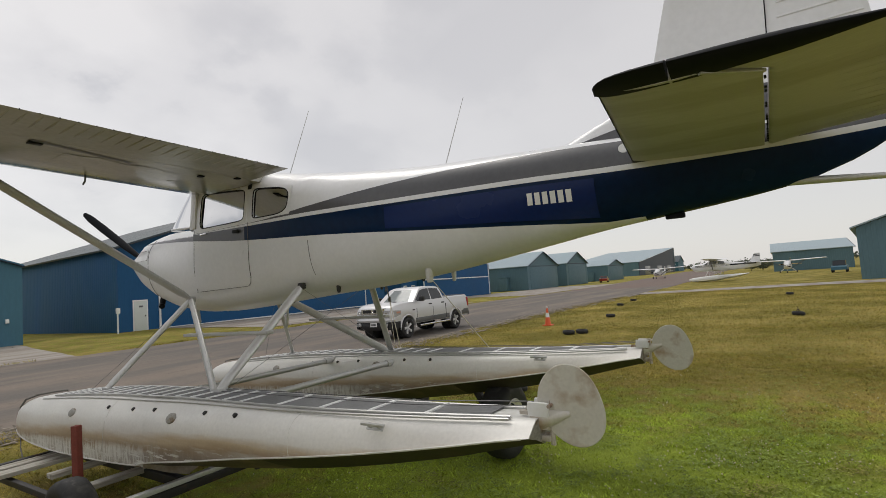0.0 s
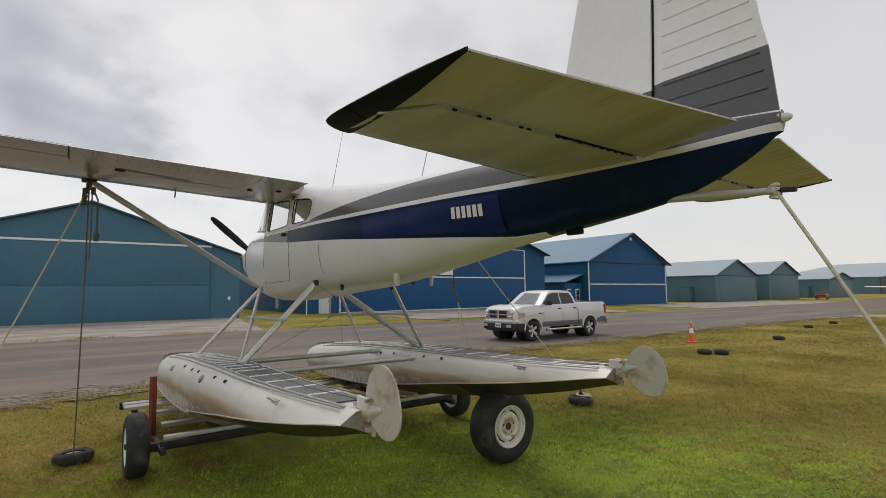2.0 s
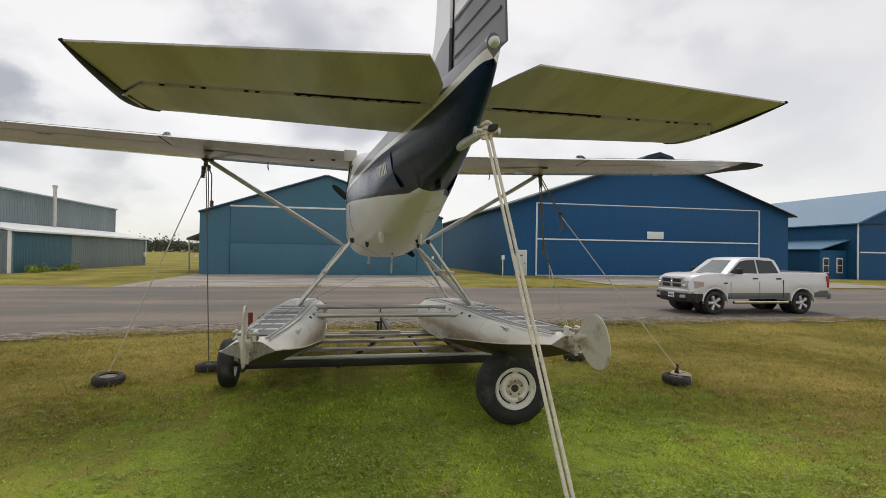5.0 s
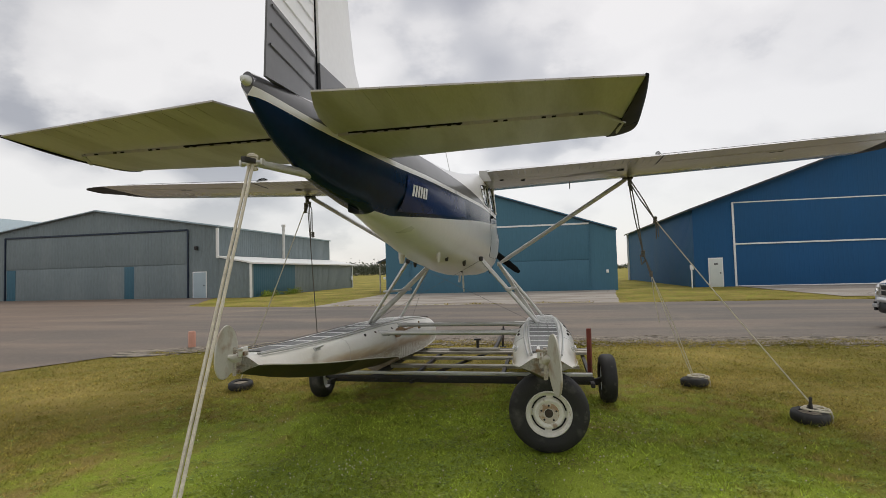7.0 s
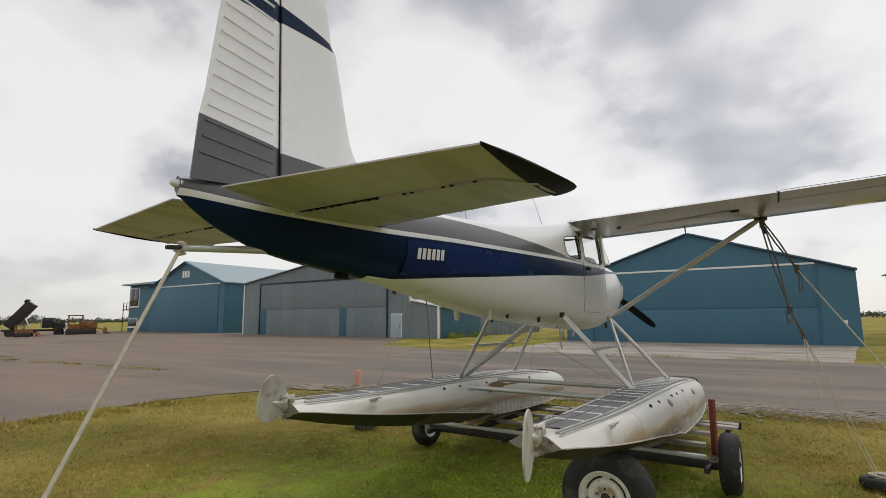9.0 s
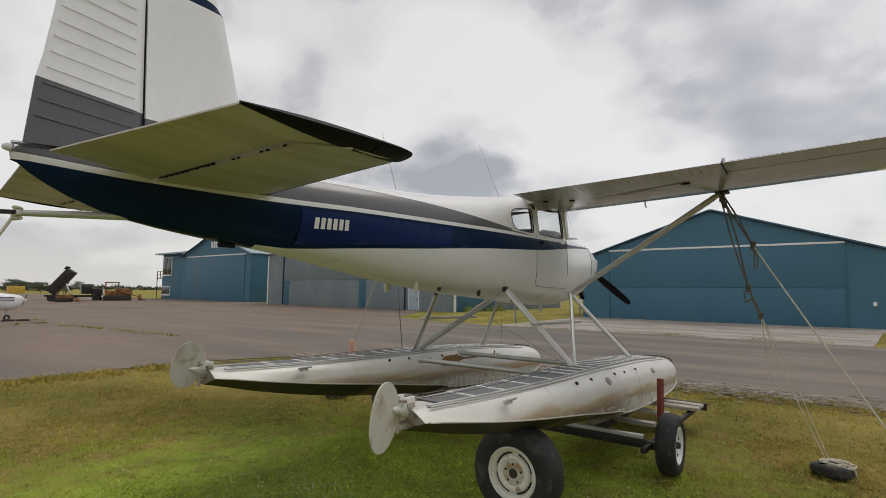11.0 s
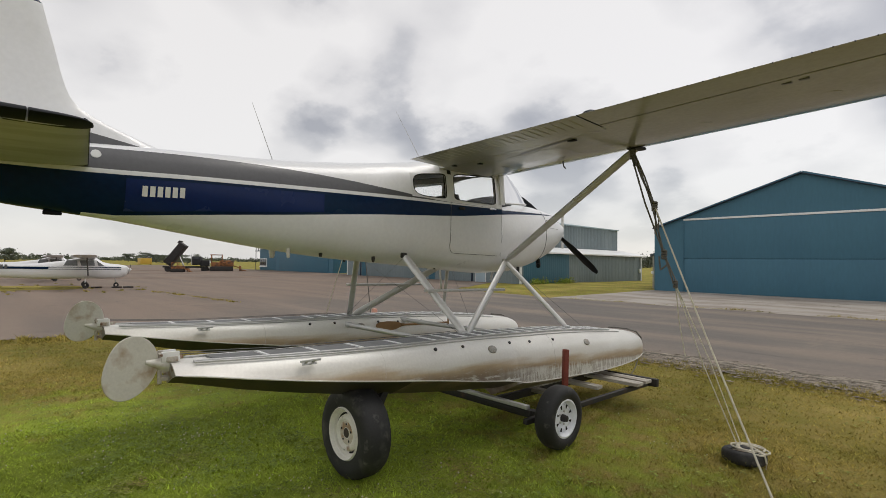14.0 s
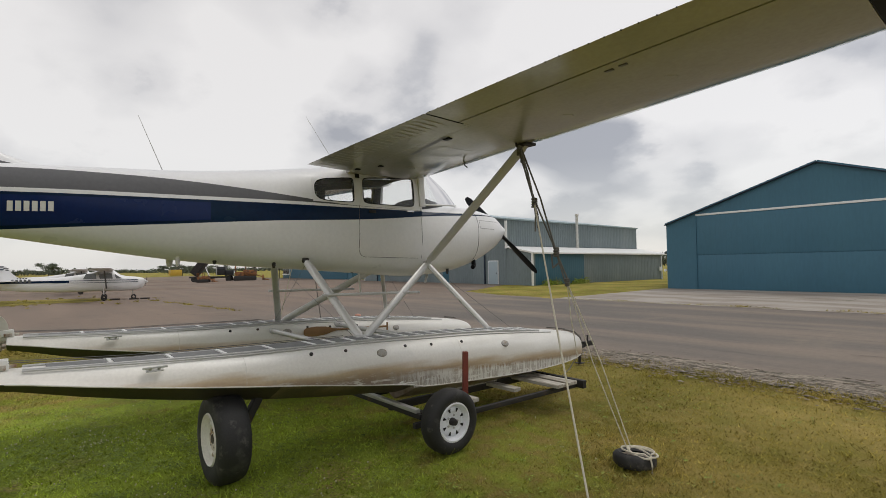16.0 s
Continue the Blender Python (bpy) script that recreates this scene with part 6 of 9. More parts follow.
def build_float_struts(plane):
    for sx in (-1, 1):
        rear, front = (sx * 0.47, 4.30, 1.93), (sx * 0.56, 5.98, 1.88)
        foot, bow = (sx * 1.13, 4.62, 1.095), (sx * 1.19, 6.48, 1.03)
        for a, b, w, name in ((rear, foot, 0.098, "rear_float_strut"), (front, (foot[0], foot[1] + 0.06, foot[2]), 0.10, "main_float_strut"), (front, bow, 0.075, "bow_float_strut")):
            bm = bmesh.new()
            p0, p1 = Vector(a), Vector(b)
            d = (p1 - p0).normalized()
            s = d.cross(Vector((1, 0, 0))).normalized()
            t = d.cross(s).normalized()
            ln = (p1 - p0).length
            prof = [(0.5 * w * math.cos(2 * math.pi * k / 14), 0.022 * math.sin(2 * math.pi * k / 14)) for k in range(14)]
            ring_loft(bm, [[p0 + d * (ln * f) + s * (u * q) + t * v for u, v in prof] for f, q in ((0, 0.5), (0.05, 1), (0.95, 1), (1, 0.6))])
            part(name, bm, M_STRUTW, plane, "pale aluminium float strut")
        bm = bmesh.new()
        bar(bm, (sx * 0.79, 4.36, 1.545), (sx * 0.81, 5.64, 1.525), 0.03, 0.075, 0.006)
        part("boarding_step", bm, M_STRUT, plane, "bare metal boarding step")
        for p, s in ((rear, (0.05, 0.07, 0.06)), (front, (0.06, 0.10, 0.07)), (foot, (0.08, 0.14, 0.05)), (bow, (0.06, 0.10, 0.04))):
            bm = bmesh.new()
            box(bm, p, s, 0.015)
            part("strut_fitting", bm, M_STEEL if p in (rear,) else M_STRUT, plane)
        # crossed bracing wires
        for p, q, r in (((sx * 0.47, 4.32, 1.92), (-sx * 1.10, 4.55, 1.11), 0.0018), ((sx * 0.56, 5.98, 1.88), (sx * 1.12, 7.0, 0.98), 0.002)):
            bm = bmesh.new()
            tube(bm, [p, q], r, 6)
            part("bracing_wire", bm, M_CABLE, plane)
    for y in (4.43, 5.42):
        bm = bmesh.new()
        tube(bm, [(-0.93, y, 1.005), (0.93, y, 1.005)], 0.030, 16)
        for sx in (-1, 1):
            tube(bm, [(sx * 0.80, y, 1.005), (sx * 0.96, y, 1.005)], 0.038, 16)
        part("spreader_bar", bm, M_STRUT, plane, "tubular spreader bar between the floats")
    # paddle strapped inside the left float
    bm = bmesh.new()
    def pp(y, dz):
        return (-FX + 0.97 * hermite(FLY, FL_HW, y) + 0.012, y, 0.945 + dz)
    tube(bm, [pp(5.30, 0), pp(6.25, -0.03)], 0.015, 10)
    rings = []
    for y, h in ((4.86, 0.035), (4.90, 0.06), (5.05, 0.068), (5.2, 0.055), (5.3, 0.025), (5.36, 0.016)):
        x, yy, z = pp(y, 0)
        rings.append([(x - 0.006, y, z - h), (x + 0.006, y, z - h), (x + 0.008, y, z), (x + 0.006, y, z + h), (x - 0.006, y, z + h), (x - 0.008, y, z)])
    ring_loft(bm, rings)
    tube(bm, [pp(6.25, -0.09), pp(6.25, 0.03)], 0.014, 8)
    part("paddle", bm, M_PADDLE, plane, "brown wooden paddle strapped to the float")


def build_floatplane():
    plane = empty("floatplane", None, "white, navy and grey high-wing floatplane tied down on a trailer", "aircraft")
    build_fuselage(plane)
    for sx in (-1, 1):
        window_ring(plane, sx, *W_REAR, True, "clear rear side window")
        window_ring(plane, sx, *W_DOOR, False, "clear door window")
        build_wing(plane, sx)
        build_float(plane, sx)
    build_windshield(plane)
    build_tail(plane)
    build_skin_details(plane)
    build_float_struts(plane)


build_floatplane()


# ---- trailer under the floats ----
def tyre(bm, r, w, rim, m, mi=0):
    """A tyre with rounded shoulders about the local z axis."""
    h = w / 2
    prof = [(rim, -h * 0.72), (rim + 0.02, -h * 0.92), (rim + (r - rim) * 0.45, -h), (r - 0.045, -h * 0.95), (r - 0.018, -h * 0.80), (r - 0.004, -h * 0.55), (r, -h * 0.2), (r, h * 0.2), (r - 0.004, h * 0.55), (r - 0.018, h * 0.80), (r - 0.045, h * 0.95), (rim + (r - rim) * 0.45, h), (rim + 0.02, h * 0.92), (rim, h * 0.72)]
    lathe(bm, prof, 44, m, mi)


def trailer_wheel(trailer, centre, axis_turn, r, w, rim, spokes):
    """Wheel of the trailer: tyre, dished rim with slots or lug holes, hub cap."""
    m = Matrix.Translation(centre) @ axis_turn
    bm = bmesh.new()
    tyre(bm, r, w, rim, m)
    wheel = part("wheel", bm, M_RUBBER, trailer, "black rubber tyre on a pale rim")
    bm = bmesh.new()
    h = w / 2
    rm = M_RIM2 if spokes else M_RIM
    if spokes:
        prof = [(rim + 0.004, h * 0.74), (rim + 0.012, h * 0.86), (rim - 0.004, h * 0.90), (rim - 0.012, h * 0.70), (rim - 0.03, h * 0.45), (rim * 0.80, h * 0.30), (rim * 0.72, h * 0.50), (rim * 0.60, h * 0.56), (rim * 0.46, h * 0.42), (rim * 0.30, h * 0.40), (rim * 0.22, h * 0.42), (rim * 0.2, h * 0.30), (0.0, h * 0.30)]
    else:
        prof = [(rim + 0.004, h * 0.74), (rim + 0.014, h * 0.88), (rim + 0.004, h * 0.98), (rim - 0.006, h * 0.92), (rim - 0.014, h * 0.78), (rim * 0.88, h * 0.74), (rim * 0.845, h * 0.60), (rim * 0.80, h * 0.48), (rim * 0.745, h * 0.48), (rim * 0.72, h * 0.66), (rim * 0.66, h * 0.76), (rim * 0.60, h * 0.78), (rim * 0.54, h * 0.74), (rim * 0.49, h * 0.66), (rim * 0.44, h * 0.65), (rim * 0.24, h * 0.65), (rim * 0.21, h * 0.68), (rim * 0.19, h * 0.63), (0.0, h * 0.63)]
    lathe(bm, prof, 48, m)
    lathe(bm, [(rim + 0.004, -h * 0.74), (rim - 0.03, -h * 0.4), (0.0, -h * 0.35)], 40, m)
    part("rim", bm, rm, wheel, "bright white spoked rim" if spokes else "cream painted steel rim with rust")
    if spokes:
        for k in range(8):
            a = 2 * math.pi * (k + 0.5) / 8
            bm = bmesh.new()
            mm = m @ Matrix.Rotation(a, 4, "Z") @ Matrix.Translation((rim * 0.655, 0, h * 0.56))
            vs = [bm.verts.new(mm @ Vector(p)) for p in ((-0.020, -0.004, 0), (0.017, -0.016, 0.0), (0.017, 0.016, 0.0), (-0.020, 0.004, 0))]
            bm.faces.new(vs)
            r2 = bmesh.ops.extrude_face_region(bm, geom=bm.faces[:])
            bmesh.ops.translate(bm, vec=mm.to_3x3() @ Vector((0, 0, 0.004)), verts=[v for v in r2["geom"] if isinstance(v, bmesh.types.BMVert)])
            part("rim_slot", bm, M_DARK, wheel)
    if not spokes:
        bm = bmesh.new()
        lathe(bm, [(rim * 0.475, h * 0.655), (rim * 0.45, h * 0.675), (rim * 0.25, h * 0.675), (rim * 0.215, h * 0.66)], 32, m)
        part("rim_centre", bm, M_RIMRUST, wheel, "rust-stained wheel centre")
        # black arcs mark the slots and put the groove's shade into colour
        for k in range(4):
            bm = bmesh.new()
            rows = []
            for q in np.linspace(0.15, 1.3, 9):
                a = k * math.pi / 2 + q
                rows.append([m @ Vector((r0 * math.cos(a), r0 * math.sin(a), z0)) for r0, z0 in ((rim * 0.755, h * 0.55), (rim * 0.82, h * 0.55), (rim * 0.815, h * 0.46), (rim * 0.755, h * 0.46))])
            ring_loft(bm, rows)
            bmesh.ops.recalc_face_normals(bm, faces=bm.faces[:])
            part("rim_slot", bm, M_DARK, wheel)
    for k in range(5):
        a = 2 * math.pi * k / 5 + 0.3
        bm = bmesh.new()
        mm = m @ Matrix.Rotation(a, 4, "Z") @ Matrix.Translation((rim * 0.36, 0, h * (0.40 if spokes else 0.675)))
        lathe(bm, [(0.0, 0.014 if spokes else 0.002), (0.010, 0.013 if spokes else 0.002), (0.011, -0.004)], 8, mm)
        part("lug", bm, M_STRUT if spokes else M_DARK, wheel)
    bm = bmesh.new()
    lathe(bm, [(0.0, 0.06 if spokes else 0.006), (rim * 0.16, 0.055 if spokes else 0.006), (rim * 0.20, 0.02 if spokes else 0.0), (rim * 0.2, -0.02)], 16, m @ Matrix.Translation((0, 0, h * (0.40 if spokes else 0.675))))
    part("hub", bm, M_STEEL if spokes else M_HULL, wheel)
    return wheel


def build_trailer():
    tr = empty("float_trailer", None, "low black steel trailer with weathered planks under the floats", "trailer")
    X, Y = Matrix.Rotation(radians(90), 4, "Y"), Matrix.Rotation(radians(90), 4, "X")
    trailer_wheel(tr, (2.01, 5.10, 0.315), X, 0.315, 0.20, 0.180, True)
    trailer_wheel(tr, (-2.01, 5.10, 0.315), X @ Matrix.Rotation(radians(180), 4, "X"), 0.315, 0.20, 0.180, True)
    trailer_wheel(tr, (1.215, 3.20, 0.388), Y, 0.388, 0.27, 0.208, False)

    def beam(name, p0, p1, w, h, m, label=""):
        bm = bmesh.new()
        bar(bm, p0, p1, w, h, 0.006)
        part(name, bm, m, tr, label)
    beam("axle_beam", (-1.90, 5.10, 0.27), (1.90, 5.10, 0.27), 0.08, 0.08, M_STEEL)
    beam("cross_rail", (-1.80, 4.87, 0.405), (1.80, 4.87, 0.405), 0.04, 0.055, M_STRUT, "bare metal cross rail")
    beam("cross_beam", (-1.82, 4.90, 0.338), (1.82, 4.90, 0.345), 0.05, 0.04, M_STEEL)
    for y, z in ((5.75, 0.335), (6.45, 0.335)):
        beam("cross_plank", (-1.70, y, z), (1.70, y, z), 0.045, 0.12, M_WOOD, "weathered grey cross plank")
    for sx in (-1, 1):
        beam("side_rail", (sx * 1.80, 4.82, 0.27), (sx * 1.86, 7.48, 0.27), 0.055, 0.05, M_STEEL, "black steel side rail")
        beam("float_rail", (sx * 1.19, 4.94, 0.315), (sx * 1.19, 7.35, 0.300), 0.08, 0.07, M_STEEL)
        beam("inner_rail", (sx * 0.62, 4.94, 0.325), (sx * 0.62, 7.35, 0.30), 0.05, 0.05, M_STEEL)
        beam("keel_block", (sx * 1.19, 5.75, 0.365), (sx * 1.19, 6.6, 0.345), 0.10, 0.06, M_WOOD)
        beam("stake", (sx * 1.825, 5.48, 0.28), (sx * 1.83, 5.49, 0.925), 0.055, 0.055, M_RED, "rust-red steel stake")
        beam("stub_axle", (sx * 1.84, 5.10, 0.27), (sx * 1.96, 5.10, 0.31), 0.06, 0.06, M_STEEL)
    for y in (6.95, 7.18):
        beam("front_plank", (-1.98, y, 0.345), (1.98, y, 0.345), 0.04, 0.17, M_WOOD, "weathered front plank")
    beam("front_beam", (-2.0, 7.40, 0.30), (2.0, 7.40, 0.30), 0.10, 0.07, M_STEEL)
    beam("brace", (-0.62, 4.85, 0.28), (0.2, 7.3, 0.28), 0.04, 0.04, M_STEEL)
    beam("wheel_leg", (1.215, 3.34, 0.388), (1.20, 3.52, 0.70), 0.07, 0.07, M_STEEL)
    beam("step_board", (-0.45, 7.02, 0.40), (0.45, 7.02, 0.40), 0.03, 0.10, M_WOOD)
    beam("tongue", (0.30, 7.40, 0.29), (0.30, 9.85, 0.34), 0.07, 0.06, M_STEEL, "black drawbar")
    beam("coupler", (0.30, 9.82, 0.365), (0.30, 10.12, 0.365), 0.09, 0.07, M_STEEL)
    bm = bmesh.new()
    tube(bm, [(0.30, 9.98, 0.36), (0.30, 9.98, 0.52)], 0.016, 8)
    tube(bm, [(0.30, 9.72, 0.40), (0.30, 9.72, 0.04)], 0.028, 10)
    box(bm, (0.30, 9.72, 0.035), (0.14, 0.14, 0.012), 0.003)
    part("jack", bm, M_STEEL, tr, "upright jack on the drawbar")
    bm = bmesh.new()
    tube(bm, [(0.05, 7.05, 0.40), (0.05, 7.05, 0.55)], 0.025, 10)
    box(bm, (0.05, 7.05, 0.56), (0.12, 0.06, 0.03), 0.006)
    part("winch_post", bm, M_STEEL, tr)


build_trailer()


# ---- tie-downs ----
def tyre_anchor(x, y, tilt, label, rope=True, post=False, r=0.19, m=None):
    an = empty("tyre_anchor", pose(x, y, lie(x, y) + near_bump(x, y)), label, "tyre", "tyres used as tie-down weights")
    rot = m or pose(0, 0, 0.06, tilt, tilt * 0.4, 0)
    bm = bmesh.new()
    tyre(bm, r, 0.13, r * 0.58, rot)
    part("tyre_casing", bm, M_RUBBER, an)
    bm = bmesh.new()
    lathe(bm, [(0.0, 0.05), (r * 0.35, 0.045), (r * 0.66, 0.03)], 24, rot)
    part("filling", bm, M_VERGE, an, "earth filling inside the tyre")
    if rope:
        bm = bmesh.new()
        coil = []
        for q in range(60):
            a = 0.30 * q
            rad = r * (0.34 + 0.34 * math.sin(0.19 * q + 0.6) ** 2)
            coil.append(Vector((0.05 + 1.25 * rad * math.cos(a), rad * 0.75 * math.sin(a + 0.4 * math.sin(0.13 * q)), 0.14 + 0.016 * math.sin(0.9 * a))))
        tube(bm, coil, 0.009, 6)
        tube(bm, [Vector((q * r, -0.3 * r, z)) for q, z in ((0.3, 0.14), (0.7, 0.15), (0.98, 0.13), (1.06, 0.06), (1.04, 0.0))], 0.009, 6)
        part("lashing", bm, M_ROPE, an, "rope coiled on the tyre")
    if post:
        bm = bmesh.new()
        bar(bm, (0, 0, 0.06), (0.015, 0.0, 0.27), 0.03, 0.02, 0.004)
        tube(bm, [(0.0, -0.05, 0.15), (0.02, 0.0, 0.20), (0.0, 0.06, 0.14)], 0.012, 6)
        part("anchor_post", bm, M_STEEL, an)
    return an


def rope(name, pts, r, m, label, group="tie-down ropes", sag=0.0):
    p0, p1 = Vector(pts[0]), Vector(pts[-1])
    run = []
    for a, b in zip(pts, pts[1:]):
        a, b = Vector(a), Vector(b)
        n = 14
        for k in range(n):
            run.append(a.lerp(b, k / n) + Vector((0, 0, -sag * math.sin(math.pi * k / n))))
    run.append(Vector(pts[-1]))
    bm = bmesh.new()
    tube(bm, run, r, 7)
    return tagged(part(name, bm, m), label, "rope", group)


def knot(p, r, m):
    bm = bmesh.new()
    for k in range(4):
        c = Vector(p) + Vector((0, 0, (k - 1.5) * r * 1.5))
        ring = [c + Vector((r * 1.3 * math.cos(a), r * 1.3 * math.sin(a), 0.3 * r * math.sin(a + k))) for a in np.linspace(0, 2 * math.pi, 12)]
        tube(bm, ring, r * 0.75, 6)
    return bm


def build_tie_downs():
    tyre_anchor(4.09, 4.45, 4, "black scrap tyre with a steel post, anchoring a rope", True, True)
    tyre_anchor(3.37, 6.16, -5, "black scrap tyre with rope lashed over it on the grass", True)
    tyre_anchor(-3.58, 5.45, 5, "black scrap tyre with frayed rope on the grass", False)
    tyre_anchor(-2.50, 6.08, -4, "black scrap tyre holding an upright rope", False)
    for k, (x, y) in enumerate(((11.9, 6.3), (12.15, 5.95), (17.9, 6.6), (25.5, 8.1), (30.0, 8.4), (30.5, 0.1))):
        tyre_anchor(x, y, 3, "black scrap tyre lying flat on the grass", False)
    tyre_anchor(17.0, 0.15, 5, "black scrap tyre with an upright stake", False, True)
    R, L = Vector((2.49, 5.66, 3.04)), Vector((-2.49, 5.66, 3.04))
    grey, loose = "grey doubled rope knotted below the wing", "loose rope tail hanging from the wing"
    pale = "pale rope running from the wing to a ground anchor"
    # east wing: a doubled grey rope to a knot, then a pale line out to the posted tyre
    k0 = Vector((2.79, 5.523, 2.424))
    for d in (Vector((0.012, 0, 0)), Vector((-0.012, 0.01, 0))):
        rope("tie_down_rope", [R + d, R.lerp(k0, 0.5) + d * 1.6, k0], 0.009, M_ROPEG, grey)
    rope("tie_down_rope", [k0, (4.09, 4.45, 0.22)], 0.0075, M_ROPE, pale, sag=0.02)
    for d in (0.0, 0.03):
        rope("tie_down_rope", [k0, k0 + Vector((0.01 + d, 0, -0.12)), k0 + Vector((0.005 + d, 0, -0.27 + d))], 0.008, M_ROPEG, loose)
    # and a second doubled rope through two knots down to the lashed tyre
    k1, k2 = Vector((2.696, 5.96, 1.969)), Vector((2.80, 5.985, 1.666))
    foot = Vector((3.34, 6.12, 0.16))
    for d in (Vector((0.014, 0.01, 0)), Vector((-0.014, -0.01, 0))):
        rope("tie_down_rope", [R + d, R.lerp(k1, 0.5) + d * 1.8, k1, k2 + d], 0.009, M_ROPEG, grey)
        rope("tie_down_rope", [k2, k2.lerp(foot, 0.5) + d * 2.2, foot + d], 0.0055, M_ROPE, "thin pale doubled rope running down to a tyre")
    rope("tie_down_rope", [k1, k1 + Vector((0.03, 0.02, -0.10)), k1 + Vector((-0.03, -0.02, -0.16)), k1 + Vector((-0.045, -0.02, -0.02))], 0.009, M_ROPEG, "loop of grey rope beside a knot")
    rope("tie_down_rope", [k2, k2 + Vector((0.03, 0.01, -0.35)), k2 + Vector((0.09, 0.02, -0.72))], 0.005, M_ROPE, loose)
    for p, r in ((R + Vector((0.01, 0, -0.05)), 0.016), (R + Vector((0.03, 0.02, -0.13)), 0.013), (k0, 0.015), (k1, 0.016), (k2, 0.013)):
        tagged(part("rope_knot", knot(p, r, M_ROPEG), M_ROPEG), "bulky knot in a grey rope", "knot", "rope knots")
    # west wing: wound coils below the strut, one slanting line, two upright ones and a short tail
    rope("tie_down_rope", [L + Vector((-0.03, 0, -0.14)), (-3.58, 5.45, 0.16)], 0.0075, M_ROPE, pale, sag=0.02)
    rope("tie_down_rope", [L + Vector((0.0, 0, -0.05)), L + Vector((0.005, 0.1, -0.9)), (-2.50, 6.06, 0.10)], 0.0075, M_ROPEG, grey)
    rope("tie_down_rope", [L + Vector((0.03, 0, -0.05)), L + Vector((0.035, 0.02, -0.4)), L + Vector((0.03, 0.04, -0.86))], 0.007, M_ROPEG, loose)
    rope("tie_down_rope", [L + Vector((0.04, -0.01, -0.08)), L + Vector((0.085, -0.02, -0.20)), L + Vector((0.085, -0.02, -0.58))], 0.009, M_ROPEG, loose)
    for dx, dz, r in ((0.0, -0.04, 0.016), (-0.03, -0.12, 0.015), (-0.035, -0.20, 0.014), (0.04, -0.10, 0.013), (0.085, -0.60, 0.014)):
        tagged(part("rope_knot", knot(L + Vector((dx, 0, dz)), r, M_ROPEG), M_ROPEG), "bulky knot in a grey rope", "knot", "rope knots")
    # doubled rope from the tail post
    for dx in (-0.007, 0.010):
        rope("tail_rope", [(-0.012 + dx, 0.03, 2.285), (0.166 + 1.2 * dx, -1.10, 0.0)], 0.0062, M_ROPE, "pale doubled rope from the tail post to the ground")
    tagged(part("rope_knot", knot((-0.010, 0.03, 2.27), 0.012, M_ROPE), M_ROPE), "pale rope wound round the tail post", "knot", "rope knots")


build_tie_downs()


# ---- hangars ----
def gable_hangar(name, x0, x1, y0, y1, eave, apex, base, ax, mats, label, over=0.35, eave2=None, roof_t=0.12):
    """A shed with its gable towards -y: walls with thickness, gabled roof with overhang. mats: front, side, roof, trim."""
    e2 = eave if eave2 is None else eave2
    h = empty(name, pose(0, 0, 0), label, "hangar", "hangars along the road")
    front, side, roof, trim = mats
    for nm, y, s in (("front_wall", y0, 1), ("back_wall", y1, -1)):
        bm = bmesh.new()
        poly = [(x0, base - 0.3), (x1, base - 0.3), (x1, e2), (ax, apex), (x0, eave)]
        a = [bm.verts.new((x, y, z)) for x, z in poly]
        b = [bm.verts.new((x, y + s * 0.2, z)) for x, z in poly]
        bm.faces.new(a)
        bm.faces.new(b[::-1])
        for i in range(5):
            bm.faces.new((a[i], b[i], b[(i + 1) % 5], a[(i + 1) % 5]))
        bmesh.ops.recalc_face_normals(bm, faces=bm.faces[:])
        part(nm, bm, front, h)
    for nm, x, e in (("side_wall", x0 + 0.1, eave), ("side_wall", x1 - 0.1, e2)):
        bm = bmesh.new()
        box(bm, (x, (y0 + y1) / 2, (base - 0.3 + e) / 2), (0.2, y1 - y0 - 0.41, e - base + 0.3))
        part(nm, bm, side, h)
    for xa, za, sgn in ((x0, eave, -1), (x1, e2, 1)):
        d = Vector((xa - ax, 0, za - apex))
        n = Vector((-d.z, 0, d.x)).normalized()
        if n.z < 0:
            n = -n
        q0 = Vector((ax, 0, apex))
        q1 = Vector((xa, 0, za)) + d.normalized() * over
        bm = bmesh.new()
        ring = [q0, q1, q1 + n * roof_t, q0 + n * roof_t]
        rows = []
        for y in (y0 - over, y1 + over):
            rows.append([(p.x, y, p.z) for p in ring])
        ring_loft(bm, rows)
        bmesh.ops.recalc_face_normals(bm, faces=bm.faces[:])
        part("roof", bm, roof, h)
        bm = bmesh.new()
        bar(bm, (q0.x, y0 - over - 0.02, q0.z + 0.0), (q1.x, y0 - over - 0.02, q1.z), 0.05, 0.28, 0.01)
        part("barge_board", bm, trim, h)
    return h


def strip(parent, name, x0, x1, y, z0, z1, m, depth=0.06, label="", bevel=0.008):
    bm = bmesh.new()
    box(bm, ((x0 + x1) / 2, y - depth / 2 + 0.01, (z0 + z1) / 2), (x1 - x0, depth, z1 - z0), bevel)
    return part(name, bm, m, parent, label)


def side_strip(parent, name, x, y0, y1, z0, z1, m, depth=0.06, label=""):
    bm = bmesh.new()
    box(bm, (x, (y0 + y1) / 2, (z0 + z1) / 2), (depth, y1 - y0, z1 - z0), 0.008)
    return part(name, bm, m, parent, label)


